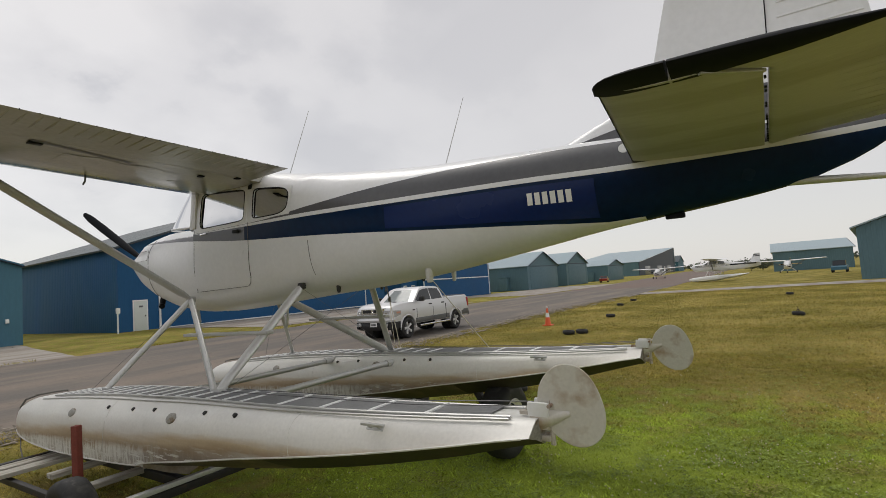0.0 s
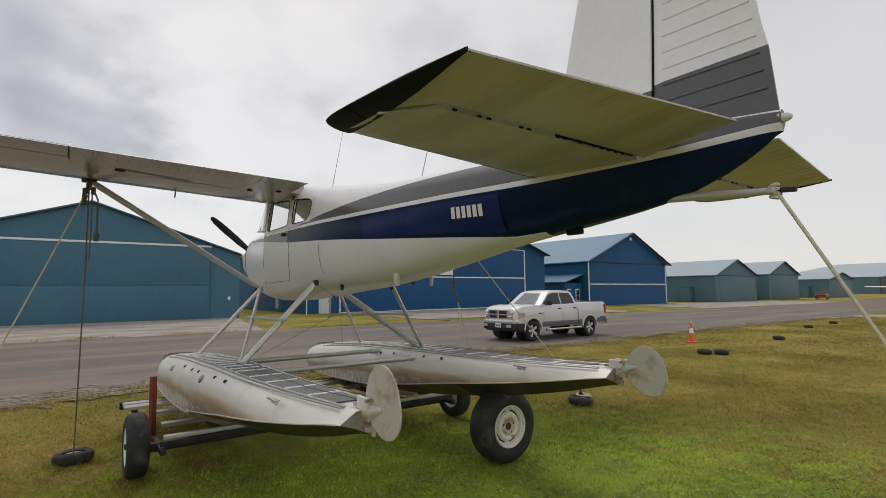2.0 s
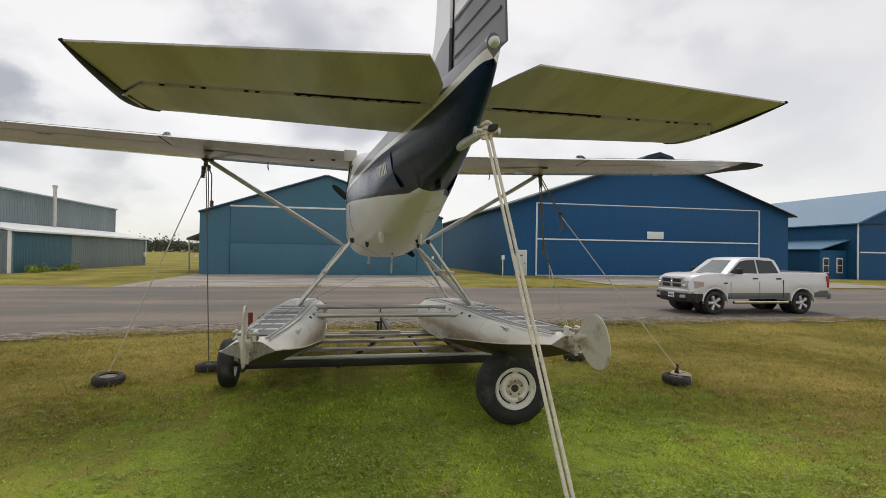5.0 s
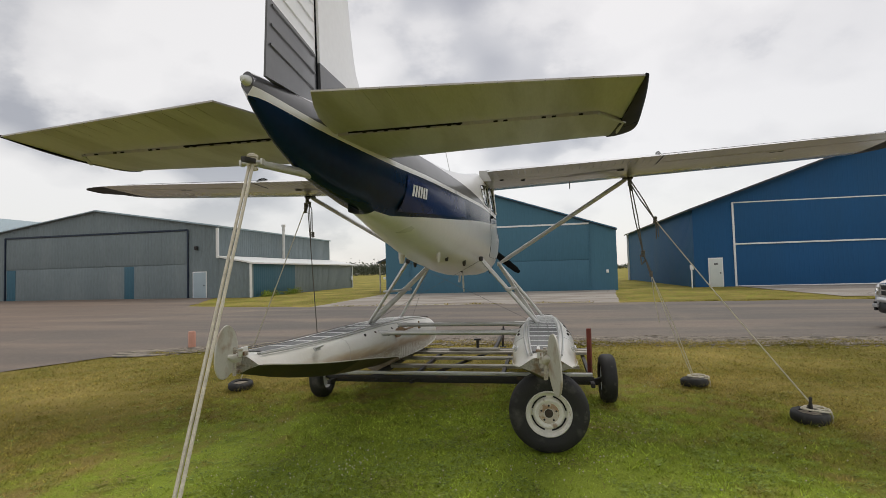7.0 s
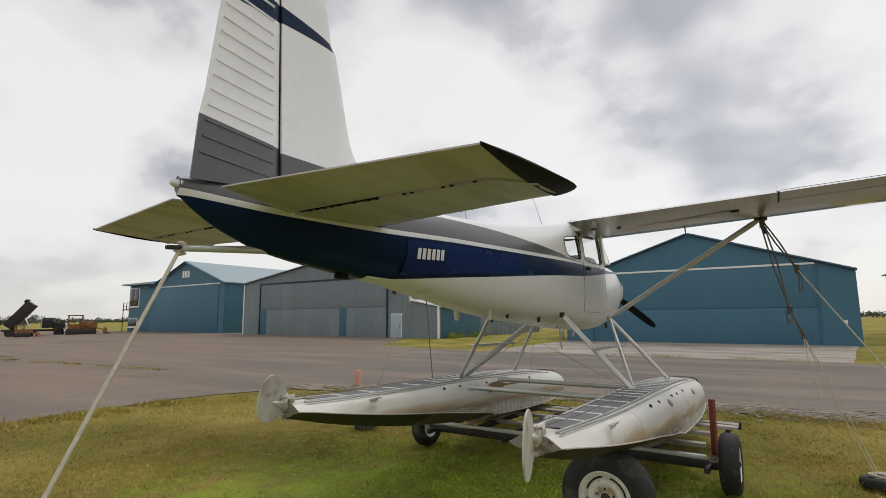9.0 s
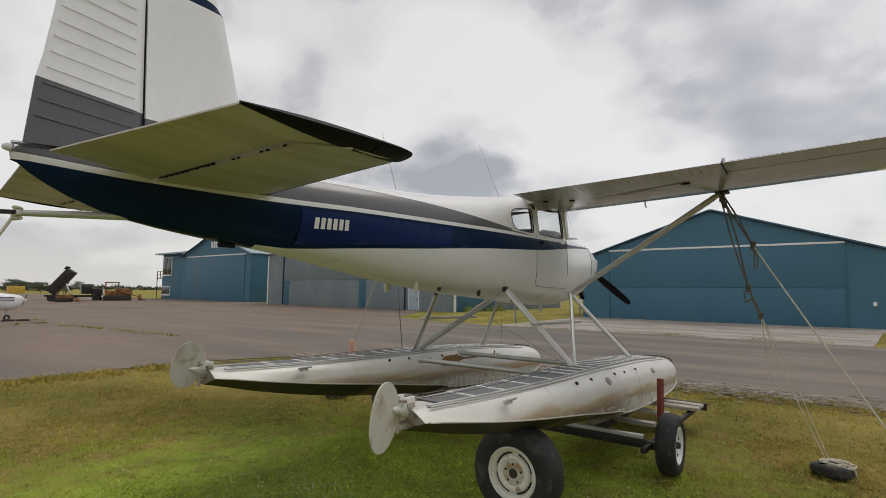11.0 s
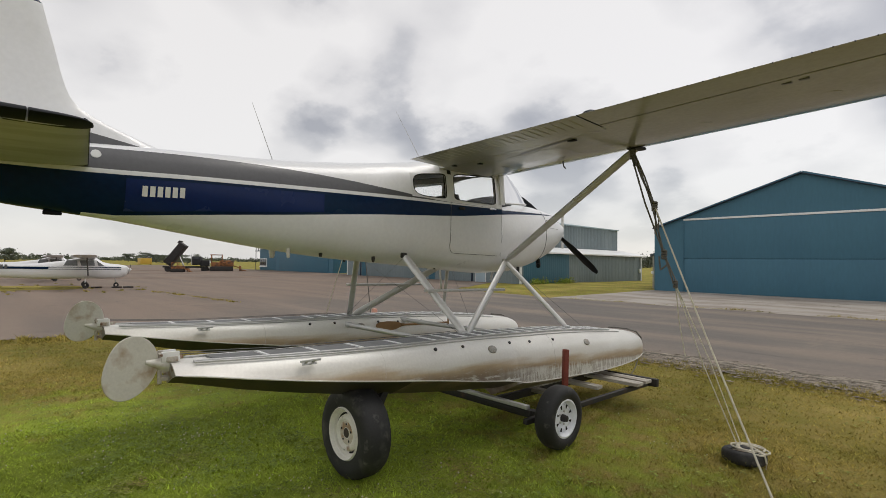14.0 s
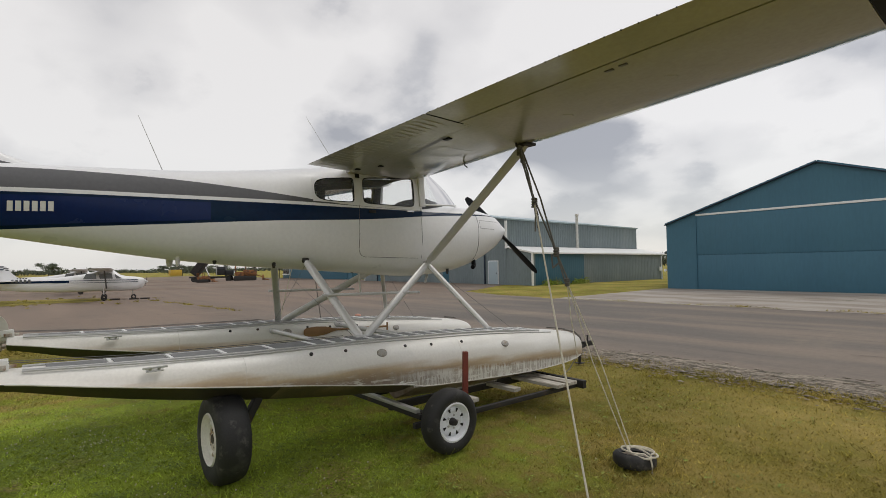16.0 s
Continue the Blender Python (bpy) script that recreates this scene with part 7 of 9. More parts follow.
def man_door(parent, x0, x1, y, z0, z1, m, frame_m, label):
    fr = strip(parent, "door_frame", x0 - 0.07, x1 + 0.07, y, z0, z1 + 0.07, frame_m, 0.05)
    d = strip(fr, "door_leaf", x0, x1, y - 0.045, z0 + 0.02, z1, m, 0.03, label)
    strip(fr, "door_handle", x1 - 0.16, x1 - 0.09, y - 0.07, z0 + 0.95, z0 + 1.05, M_STEEL, 0.05)
    return fr


def build_hangars():
    # slate-blue hangar straight ahead of the parked aircraft
    h = gable_hangar("slate_hangar", -10.30, 6.58, 34.9, 50, 4.42, 7.25, 0.16, -1.87, (M_TEALHANGAR, M_TEALSIDE, M_TEALSIDE, M_DARKTRIM), "slate-blue metal hangar with a wide folding door", 0.06)
    # open lean-to roof on its far side
    bm = bmesh.new()
    ring_loft(bm, [[(-10.36, y, 3.27), (-10.36, y, 3.40), (-12.0, y, 2.70), (-12.0, y, 2.55)] for y in (38.0, 44.0)])
    bmesh.ops.recalc_face_normals(bm, faces=bm.faces[:])
    part("lean_to_roof", bm, M_ROOFDARK, h, "dark lean-to roof")
    for y in (38.2, 41.0, 43.8):
        bm = bmesh.new()
        bar(bm, (-11.85, y, 0.05), (-11.85, y, 2.66), 0.10, 0.10, 0.01)
        part("lean_to_post", bm, M_WOOD, h)
    strip(h, "door_head", -8.35, 4.75, 34.9, 4.86, 4.98, M_TRIM, 0.08, "white strip over the folding door")
    strip(h, "door_panel", -8.32, 4.72, 34.9, 2.38, 4.84, M_TEALHANGAR, 0.05, "upper half of the folding door")
    strip(h, "door_panel", -8.32, 4.72, 34.9, 0.17, 2.33, M_TEALHANGAR, 0.05, "lower half of the folding door")
    for x in (-8.36, 4.73):
        strip(h, "door_jamb", x - 0.03, x + 0.03, 34.9, 0.2, 4.86, M_TEALSIDE, 0.09)
    for c, d in (((-10.42, 34.86, 1.4), (0.14, 0.12, 0.16)), ((5.9, 34.84, 1.5), (0.16, 0.12, 0.22))):
        bm = bmesh.new()
        box(bm, c, d, 0.02)
        part("meter_box", bm, M_TRIM, h)
    # royal-blue hangar
    h = gable_hangar("royal_blue_hangar", 12.15, 39.1, 36.8, 63, 5.75, 10.45, 0.16, 25.67, (M_ROYAL, M_ROYALSIDE, M_ROOFDARK, M_DARKTRIM), "royal-blue metal hangar with a white-framed folding door", 0.45)
    for x in (14.82, 35.95):
        strip(h, "door_jamb", x - 0.06, x + 0.06, 36.8, 0.16, 6.12, M_TRIM, 0.10, "white door jamb")
    strip(h, "door_head", 14.82, 35.95, 36.8, 6.06, 6.14, M_TRIM, 0.08, "thin pale strip over the folding door")
    strip(h, "door_split", 14.88, 35.9, 36.72, 3.10, 3.21, M_TRIM, 0.06, "white strip across the folding door")
    strip(h, "door_panel", 14.9, 35.88, 36.8, 3.21, 6.04, M_ROYAL, 0.07, "upper half of the folding door")
    strip(h, "door_panel", 14.9, 35.88, 36.8, 0.2, 3.09, M_ROYAL, 0.07, "lower half of the folding door")
    strip(h, "door_foot", 14.9, 35.88, 36.72, 0.14, 0.22, M_TRIM, 0.05)
    strip(h, "sign", 24.8, 26.35, 36.7, 3.36, 3.98, M_TRIM, 0.04, "blank white sign on the folding door")
    man_door(h, 13.12, 13.95, 36.8, 0.14, 2.16, M_DOORW, M_TRIM, "pale steel side door with a small notice")
    strip(h, "door_notice", 13.42, 13.66, 36.72, 1.72, 1.84, M_GUNMETAL, 0.02)
    bm = bmesh.new()
    tube(bm, [(11.6, 35.6, 0.1), (11.6, 35.6, 1.45)], 0.05, 8)
    box(bm, (11.6, 35.55, 1.6), (0.22, 0.16, 0.36), 0.03)
    tagged(part("power_post", bm, M_TRIM), "small pale electric meter post beside a hangar", "post")
    bm = bmesh.new()
    quadring = [(-1.5, 0.0), (1.5, 0.0), (1.2, 0.28), (0.0, 0.62), (-1.2, 0.28)]
    ring_loft(bm, [[(25.67 + x, y, 10.15 + z) for x, z in quadring] for y in (36.3, 38.4)])
    part("ridge_cap", bm, M_DARKTRIM, h, "dark cap at the ridge")
    bm = bmesh.new()
    bar(bm, (12.05, 62.9, 0.1), (12.05, 62.9, 5.7), 0.25, 0.12, 0.01)
    part("corner_trim", bm, M_TRIM, h)

    # second blue hangar with a porch
    h = gable_hangar("blue_porch_hangar", 48.15, 66.0, 38, 60, 5.45, 9.35, -0.1, 57.4, (M_ROYAL, M_ROYALSIDE, M_ROOFBLUE, M_DARKTRIM), "blue metal hangar with a pale blue roof and a side porch", 0.5)
    strip(h, "door_head", 48.6, 65.6, 38, 5.30, 5.42, M_DARKTRIM, 0.08)
    strip(h, "door_split", 48.6, 65.5, 38, 2.5, 2.64, M_TRIM, 0.08, "white strip across the folding door")
    for x in (48.3, 65.7):
        strip(h, "door_jamb", x - 0.08, x + 0.08, 38, -0.1, 5.3, M_TRIM, 0.08)
    bm = bmesh.new()
    lathe(bm, [(0.0, 0.06), (0.22, 0.05), (0.24, 0.0)], 16, pose(57.4, 37.95, 8.6, 90))
    part("gable_lamp", bm, M_TRIM, h)
    bm = bmesh.new()
    rows = [[(44.6, y, 2.75), (48.1, y, 3.75), (48.1, y, 3.85), (44.55, y, 2.85)] for y in (38.6, 45.5)]
    ring_loft(bm, rows)
    bmesh.ops.recalc_face_normals(bm, faces=bm.faces[:])
    part("porch_roof", bm, M_ROOFBLUE, h, "pale blue porch roof")
    bm = bmesh.new()
    box(bm, (46.5, 42, 1.3), (3.2, 6.2, 2.85), 0.01)
    part("porch", bm, M_ROYAL, h, "blue boarded porch")
    for x in (45.6, 47.2):
        w = strip(h, "window", x - 0.35, x + 0.35, 38.9, 0.5, 2.0, M_TRIM, 0.06)
        for k in range(4):
            strip(w, "pane", x - 0.27 + 0.28 * (k % 2), x - 0.03 + 0.28 * (k % 2), 38.82, 0.6 + 0.68 * (k // 2), 1.22 + 0.66 * (k // 2), M_DARKGLASS, 0.03)

    # pale teal row further along
    for x0, x1, y, e, a, b in ((80.6, 95.6, 38, 4.1, 6.75, -0.3), (101.0, 115.3, 38, 4.5, 7.0, -0.3), (133.2, 149.3, 38, 3.85, 5.4, -0.3)):
        h = gable_hangar("teal_hangar", x0, x1, y, y + 22, e, a, b, (x0 + x1) / 2, (M_PALETEAL, M_PALETEALSIDE, M_ROOFPALE, M_DARKTRIM), "pale teal metal hangar with a light roof", 0.3)
        strip(h, "door_head", x0 + 1.2, x1 - 1.2, y, e - 0.12, e, M_DARKTRIM, 0.08)
        strip(h, "door_panel", x0 + 1.2, x1 - 1.2, y, b + 0.1, e - 0.15, M_PALETEAL, 0.05)
        bm = bmesh.new()
        box(bm, (x0 - 0.6, y + 4.5, 1.0), (1.2, 1.6, 2.4), 0.02)
        box(bm, (x0 - 0.6, y + 4.5, 2.25), (1.5, 1.9, 0.1), 0.02)
        part("entry_hut", bm, M_PALETEALSIDE, h)
    h = gable_hangar("long_grey_hangar", 218, 308, 48, 84, 5.5, 13.5, -0.5, 308, (M_DARKTRIM, M_PALETEALSIDE, M_ROOFPALE, M_TRIM), "long hangar with a pale grey roof and dark doors", 0.3, 4.0)
    for x in (234, 262, 288):
        strip(h, "door_panel", x - 6, x + 6, 48, -0.3, 3.6, M_GUNMETAL, 0.1)
    gable_hangar("far_teal_hangar", 335, 357, 50, 70, 5.5, 9.5, -0.5, 346, (M_TEAL2, M_TEAL2SIDE, M_ROOFDARK, M_DARKTRIM), "distant teal hangar at the field's end", 0.3)
    # hangars south-east, beyond the parked floatplane
    h = gable_hangar("teal_hangar", 118, 142, -12, 0.8, 3.6, 5.6, -0.4, 130, (M_PALETEAL, M_PALETEALSIDE, M_ROOFPALE, M_DARKTRIM), "pale teal metal hangar with a light roof", 0.3)
    h = empty("teal_hangar", None, "pale teal hangar with its gable to the path", "hangar", "hangars along the road")
    bm = bmesh.new()
    skew = 0.125
    rows = [[(x, y - skew * (x - 50.5), z) for y, z in ((-19.8, -0.5), (-5.3, -0.5), (-5.3, 4.2), (-12.5, 6.6), (-19.8, 4.2))] for x in (50.5, 78)]
    ring_loft(bm, rows)
    bmesh.ops.recalc_face_normals(bm, faces=bm.faces[:])
    part("hangar_body", bm, M_PALETEALSIDE, h)
    for s in (-1, 1):
        bm = bmesh.new()
        rows = [[(x, y - skew * (x - 50.5), z) for y, z in ((-12.5, 6.65), (-12.5 + s * 7.6, 4.1), (-12.5 + s * 7.6, 4.22), (-12.5, 6.8))] for x in (50.1, 78.4)]
        ring_loft(bm, rows)
        bmesh.ops.recalc_face_normals(bm, faces=bm.faces[:])
        part("roof", bm, M_ROOFPALE, h)

    # weathered grey hangar with a lean-to
    h = gable_hangar("grey_hangar", -47.2, -23.8, 33.75, 55.4, 5.85, 7.62, 0.2, -35.1, (M_GREYCLAD, M_GREYSIDE, M_ROOFPALE, M_GREYCLAD), "weathered grey metal hangar with patched cladding", 0.12)
    strip(h, "door_head", -44.3, -26.4, 33.75, 5.62, 5.76, M_DARKTRIM, 0.14, "dark rail over the folding door")
    strip(h, "door_panel", -44.2, -26.5, 33.75, 2.98, 5.60, M_GREYCLAD, 0.07, "upper half of a weathered folding door")
    strip(h, "door_panel", -44.2, -26.5, 33.75, 0.22, 2.90, M_GREYCLAD, 0.07, "lower half of a weathered folding door")
    for a, b in ((-44.1, -43.2), (-32.3, -31.4)):
        strip(h, "door_patch", a, b, 33.69, 0.25, 2.88, M_TEAL2, 0.04, "teal patch in the door")
    for x in (-44.3, -26.42):
        strip(h, "door_jamb", x - 0.05, x + 0.05, 33.72, 0.2, 5.7, M_DARKTRIM, 0.12)
    strip(h, "corner_trim", -47.25, -47.1, 33.73, 0.2, 5.7, M_TRIM, 0.08)
    man_door(h, -25.95, -24.85, 33.75, 0.2, 2.25, M_DOORB, M_TRIM, "pale blue side door")
    bm = bmesh.new()
    box(bm, (-25.6, 33.6, 4.2), (0.22, 0.25, 0.3), 0.05)
    part("wall_lamp", bm, M_STEEL, h)
    strip(h, "corner_trim", -23.9, -23.66, 33.73, 3.35, 5.75, M_TRIM, 0.09, "white corner board")
    # lean-to
    bm = bmesh.new()
    poly = [(-23.78, 0.0), (-20.85, 0.0), (-20.85, 2.80), (-23.78, 3.35)]
    ring_loft(bm, [[(x, y, z) for x, z in poly] for y in (33.76, 34.0)])
    bmesh.ops.recalc_face_normals(bm, faces=bm.faces[:])
    part("lean_to_front", bm, M_GREYCLAD, h)
    side_strip(h, "lean_to_wall", -20.95, 34.0, 40.8, 0.0, 2.80, M_TEAL2SIDE, 0.2, "teal lean-to wall")
    side_strip(h, "lean_to_wall", -20.95, 40.8, 55.4, 0.0, 2.80, M_GREYSIDE, 0.2, "greyish lean-to wall")
    bm = bmesh.new()
    tube(bm, [(-20.75, 55.0, 0.1), (-20.75, 55.0, 2.7)], 0.06, 8)
    box(bm, (-20.75, 54.7, 1.3), (0.16, 0.3, 0.45), 0.03)
    part("downpipe", bm, M_TRIM, h, "white downpipe with a meter box")
    bm = bmesh.new()
    poly = [(-23.7, 3.40), (-20.55, 2.80), (-20.55, 2.92), (-23.7, 3.54)]
    ring_loft(bm, [[(x, y, z) for x, z in poly] for y in (33.55, 55.9)])
    bmesh.ops.recalc_face_normals(bm, faces=bm.faces[:])
    part("lean_to_roof", bm, M_TRIM, h, "white sheet roof of the lean-to")
    bm = bmesh.new()
    bar(bm, (-20.9, 33.7, 0.1), (-20.9, 33.7, 2.85), 0.18, 0.10, 0.01)
    part("corner_trim", bm, M_TRIM, h, "white corner board")
    bm = bmesh.new()
    tube(bm, [(-23.35, 43.4, 3.4), (-23.35, 43.4, 6.7)], 0.13, 12)
    tube(bm, [(-23.35, 43.4, 6.62), (-23.35, 43.4, 6.82)], 0.19, 12)
    part("flue_pipe", bm, M_ALU, h, "galvanised flue pipe")

    # slate-blue hangar further west with an office bay
    h = gable_hangar("slate_hangar", -71.9, -54.4, 36.0, 58, 6.55, 9.65, 0.2, -63.2, (M_TEALHANGAR, M_TEALSIDE, M_ROOFPALE, M_TEALSIDE), "slate-blue metal hangar with a two-storey office bay", 0.3)
    strip(h, "door_head", -70.6, -55.4, 36, 6.40, 6.54, M_TRIM, 0.1, "white strip over the door")
    strip(h, "door_panel", -70.5, -55.6, 36, 0.2, 6.38, M_TEALHANGAR, 0.07, "folding door")
    for k in range(3):
        strip(h, "number_bar", -64.15 + 0.62 * k, -63.7 + 0.62 * k, 36, 7.55, 8.45, M_TRIM, 0.04)
    bm = bmesh.new()
    box(bm, (-75.6, 41, 3.6), (7.3, 9.0, 7.0), 0.02)
    part("office_bay", bm, M_TEALHANGAR, h, "slate-blue office bay")
    bm = bmesh.new()
    slab(bm, [(-80.1, 35.6), (-71.8, 35.6), (-71.8, 46.4), (-80.1, 46.4)], 7.1, 7.3)
    top = [bm.verts.new(p) for p in ((-77.5, 40.9, 8.2), (-71.8, 40.9, 8.2))]
    c = [bm.verts.new(p) for p in ((-80.1, 35.6, 7.302), (-71.8, 35.6, 7.302), (-71.8, 46.4, 7.302), (-80.1, 46.4, 7.302))]
    bm.faces.new((c[0], c[1], top[1], top[0]))
    bm.faces.new((c[3], top[0], top[1], c[2]))
    bm.faces.new((c[0], top[0], c[3]))
    bmesh.ops.recalc_face_normals(bm, faces=bm.faces[:])
    part("office_roof", bm, M_ROOFPALE, h)
    for x0, x1, z0, z1, n in ((-79.0, -76.2, 3.9, 6.7, 2), (-79.0, -76.4, 0.9, 2.2, 3)):
        w = strip(h, "window", x0, x1, 36.5, z0, z1, M_TRIM, 0.08, "white-framed office window")
        strip(h, "window_sill", x0 - 0.1, x1 + 0.1, 36.45, z0 - 0.12, z0, M_TRIM, 0.16)
        for k in range(n):
            pw = (x1 - x0 - 0.15) / n
            strip(w, "pane", x0 + 0.12 + pw * k, x0 + pw * (k + 1), 36.4, z0 + 0.12, z1 - 0.12, M_DARKGLASS, 0.03)
    # steel balcony on the office's west end
    bm = bmesh.new()
    box(bm, (-80.4, 38.6, 3.5), (2.2, 4.0, 0.14), 0.01)
    part("balcony_floor", bm, M_DARKTRIM, h, "dark balcony floor")
    for x, y in ((-81.4, 36.7), (-81.4, 40.5), (-80.4, 36.7), (-79.4, 36.7)):
        bm = bmesh.new()
        bar(bm, (x, y, 0.0 if x < -81 else 3.5), (x, y, 4.6), 0.09, 0.09, 0.01)
        part("balcony_post", bm, M_STEEL, h)
    for z in (4.05, 4.55):
        bm = bmesh.new()
        bar(bm, (-81.4, 36.7, z), (-79.3, 36.7, z), 0.05, 0.05, 0.005)
        part("balcony_rail", bm, M_STEEL, h)


build_hangars()


# ---- pickup truck ----
def build_truck():
    tk = empty("pickup_truck", pose(12.47, 12.80, lie(12, 12.8) + 0.006, 0, 0, 180) @ Matrix.Scale(0.935, 4), "silver crew-cab pickup truck parked on the asphalt", "truck")
    # local: +x forwards, y across, wheels at x = 1.70 and -1.77
    HW = 0.98
    def body(name, prof, w, m, label="", bev=0.04, top_in=0.0, zref=1.2):
        bm = bmesh.new()
        cx = sum(p[0] for p in prof) / len(prof)
        cz = sum(p[1] for p in prof) / len(prof)
        def shrink(k, yk):
            out = []
            for x, z in prof:
                d = Vector((x - cx, z - cz))
                l = max(d.length, 1e-4)
                plan = 1 - 0.13 * max(0, (x - 1.95) / 0.68) ** 2.2
                out.append((x - d.x / l * k, yk * plan * (w - top_in * max(0, z - zref)), z - d.y / l * k))
            return out
        rings = [shrink(bev, -1.0), shrink(bev * 0.3, -1 + bev * 0.25), shrink(0, -1 + bev * 0.8), shrink(0, 1 - bev * 0.8), shrink(bev * 0.3, 1 - bev * 0.25), shrink(bev, 1.0)]
        ring_loft(bm, rings)
        bmesh.ops.recalc_face_normals(bm, faces=bm.faces[:])
        return part(name, bm, m, tk, label, 30)
    def arch(x, r, n=9, z0=0.42):
        return [(x + r * math.cos(math.pi * k / (n - 1)), z0 + r * math.sin(math.pi * k / (n - 1))) for k in range(n)][::-1]
    FW, RW = 1.70, -1.77
    def arch_z(x):
        for wx in (FW, RW):
            if abs(x - wx) < 0.46:
                return 0.42 + math.sqrt(0.46 ** 2 - (x - wx) ** 2)
        return 0.52
    tops = [(-2.92, 1.42), (-2.88, 1.44), (-1.0, 1.44), (-0.96, 1.37), (0.95, 1.37), (1.1, 1.375), (1.5, 1.39), (2.0, 1.37), (2.30, 1.325), (2.45, 1.27), (2.54, 1.19), (2.58, 1.10), (2.60, 0.98)]
    xs = sorted(set([-2.92, -2.88, -2.7, -2.4, -1.2, -1.0, -0.96, 0.0, 0.95, 1.1, 2.2, 2.30, 2.38, 2.45, 2.50, 2.54, 2.58, 2.60] + [round(wx + 0.461 * q, 4) for wx in (FW, RW) for q in (-1, -0.995, -0.96, -0.85, -0.7, -0.5, -0.25, 0, 0.25, 0.5, 0.7, 0.85, 0.96, 0.995, 1)]))
    rings = []
    for x in xs:
        zt = float(np.interp(x, [p[0] for p in tops], [p[1] for p in tops]))
        zb = arch_z(x)
        w = HW * (1 - 0.15 * max(0, (x - 1.95) / 0.65) ** 2.2) * (1 - 0.04 * max(0, (-2.4 - x) / 0.5) ** 2)
        half = [(0.55, zb), (w - 0.03, zb), (w, min(zt - 0.06, zb + 0.04)), (w + 0.012, min(zt - 0.05, max(zb + 0.08, 0.80))), (w + 0.004, min(zt - 0.04, max(zb + 0.12, 1.08))), (w - 0.02, min(zt - 0.03, max(zb + 0.14, 1.20))), (w - 0.055, zt - 0.025), (w - 0.12, zt), (0.5, zt + 0.012)]
        rings.append([(x, y, z) for y, z in half] + [(x, -y, z) for y, z in half[::-1]])
    bm = bmesh.new()
    ring_loft(bm, rings)
    bmesh.ops.recalc_face_normals(bm, faces=bm.faces[:])
    part("body", bm, M_SILVER, tk, "silver painted body", 35)
    # greenhouse
    cab = [(-1.02, 1.32), (-0.95, 1.62), (-0.84, 1.86), (-0.64, 1.93), (-0.1, 1.955), (0.35, 1.93), (0.62, 1.86), (1.26, 1.34)]
    body("cab", cab, HW - 0.045, M_SILVER, "silver cab", 0.06, 0.30, 1.28)
    for s in (-1, 1):
        def gl(pts, name, lab):
            bm = bmesh.new()
            vs = [(x, s * (HW - 0.045 - 0.30 * max(0, z - 1.28) + 0.003), z) for x, z in pts]
            f = bm.faces.new([bm.verts.new(p) for p in vs])
            r = bmesh.ops.extrude_face_region(bm, geom=[f])
            bmesh.ops.translate(bm, vec=(0, s * 0.006, 0), verts=[v for v in r["geom"] if isinstance(v, bmesh.types.BMVert)])
            bmesh.ops.recalc_face_normals(bm, faces=bm.faces[:])
            part(name, bm, M_DARKGLASS, tk, lab)
        gl([(-0.86, 1.41), (-0.80, 1.62), (-0.68, 1.83), (-0.06, 1.86), (-0.06, 1.395)], "rear_window", "dark tinted door glass")
        gl([(0.0, 1.395), (0.0, 1.86), (0.36, 1.845), (0.60, 1.79), (1.08, 1.41)], "front_window", "dark tinted door glass")
        # lower grey paint band, sill step and arches
        bm = bmesh.new()
        for a, b in ((-1.25, 1.20),):
            box(bm, ((a + b) / 2, s * (HW + 0.004), 0.635), (b - a, 0.02, 0.19), 0.008)
        part("lower_band", bm, M_GUNMETAL, tk, "dark grey lower body band")
        for a, b in ((-2.86, -2.26),):
            bm = bmesh.new()
            box(bm, ((a + b) / 2, s * (HW - 0.005), 0.70), (b - a, 0.03, 0.24), 0.01)
            part("lower_band", bm, M_GUNMETAL, tk)
        bm = bmesh.new()
        tube(bm, [(-1.1, s * (HW + 0.08), 0.42), (1.05, s * (HW + 0.08), 0.42)], 0.045, 10)
        part("side_step", bm, M_CHROME, tk, "chrome tubular side step")
        for wx in (FW, RW):
            bm = bmesh.new()
            pts = [(wx + 0.475 * math.cos(a), s * (HW + 0.008), 0.42 + 0.475 * math.sin(a)) for a in np.linspace(-0.1, math.pi + 0.1, 18)]
            tube(bm, pts, 0.028, 8)
            part("arch_flare", bm, M_SILVER, tk)
            bm = bmesh.new()
            lathe(bm, [(0.0, 0.0), (0.45, 0.0), (0.46, -0.25)], 24, pose(wx, s * (HW - 0.26), 0.42, -s * 90))
            part("wheel_well", bm, M_PLASTIC, tk)
            m = pose(wx, s * (HW - 0.12), 0.395, -s * 90)
            bm = bmesh.new()
            tyre(bm, 0.395, 0.27, 0.255, m)
            w = part("wheel", bm, M_RUBBER, tk, "black road tyre on an alloy rim")
            bm = bmesh.new()
            lathe(bm, [(0.262, 0.10), (0.25, 0.115), (0.225, 0.06), (0.20, 0.02), (0.0, 0.02)], 32, m)
            part("rim", bm, M_PLASTIC, w)
            for k in range(5):
                bm = bmesh.new()
                mm = m @ Matrix.Rotation(2 * math.pi * k / 5, 4, "Z")
                rows = [[mm @ Vector((r0, q * hw, z0 + 0.02 * (1 - abs(q)))) for q in (-1, -0.4, 0.4, 1)] + [mm @ Vector((r0, q * hw, 0.02)) for q in (1, -1)] for r0, hw, z0 in ((0.03, 0.035, 0.09), (0.10, 0.034, 0.10), (0.18, 0.045, 0.105), (0.245, 0.062, 0.10))]
                ring_loft(bm, rows)
                bmesh.ops.recalc_face_normals(bm, faces=bm.faces[:])
                part("spoke", bm, M_ALLOY, w)
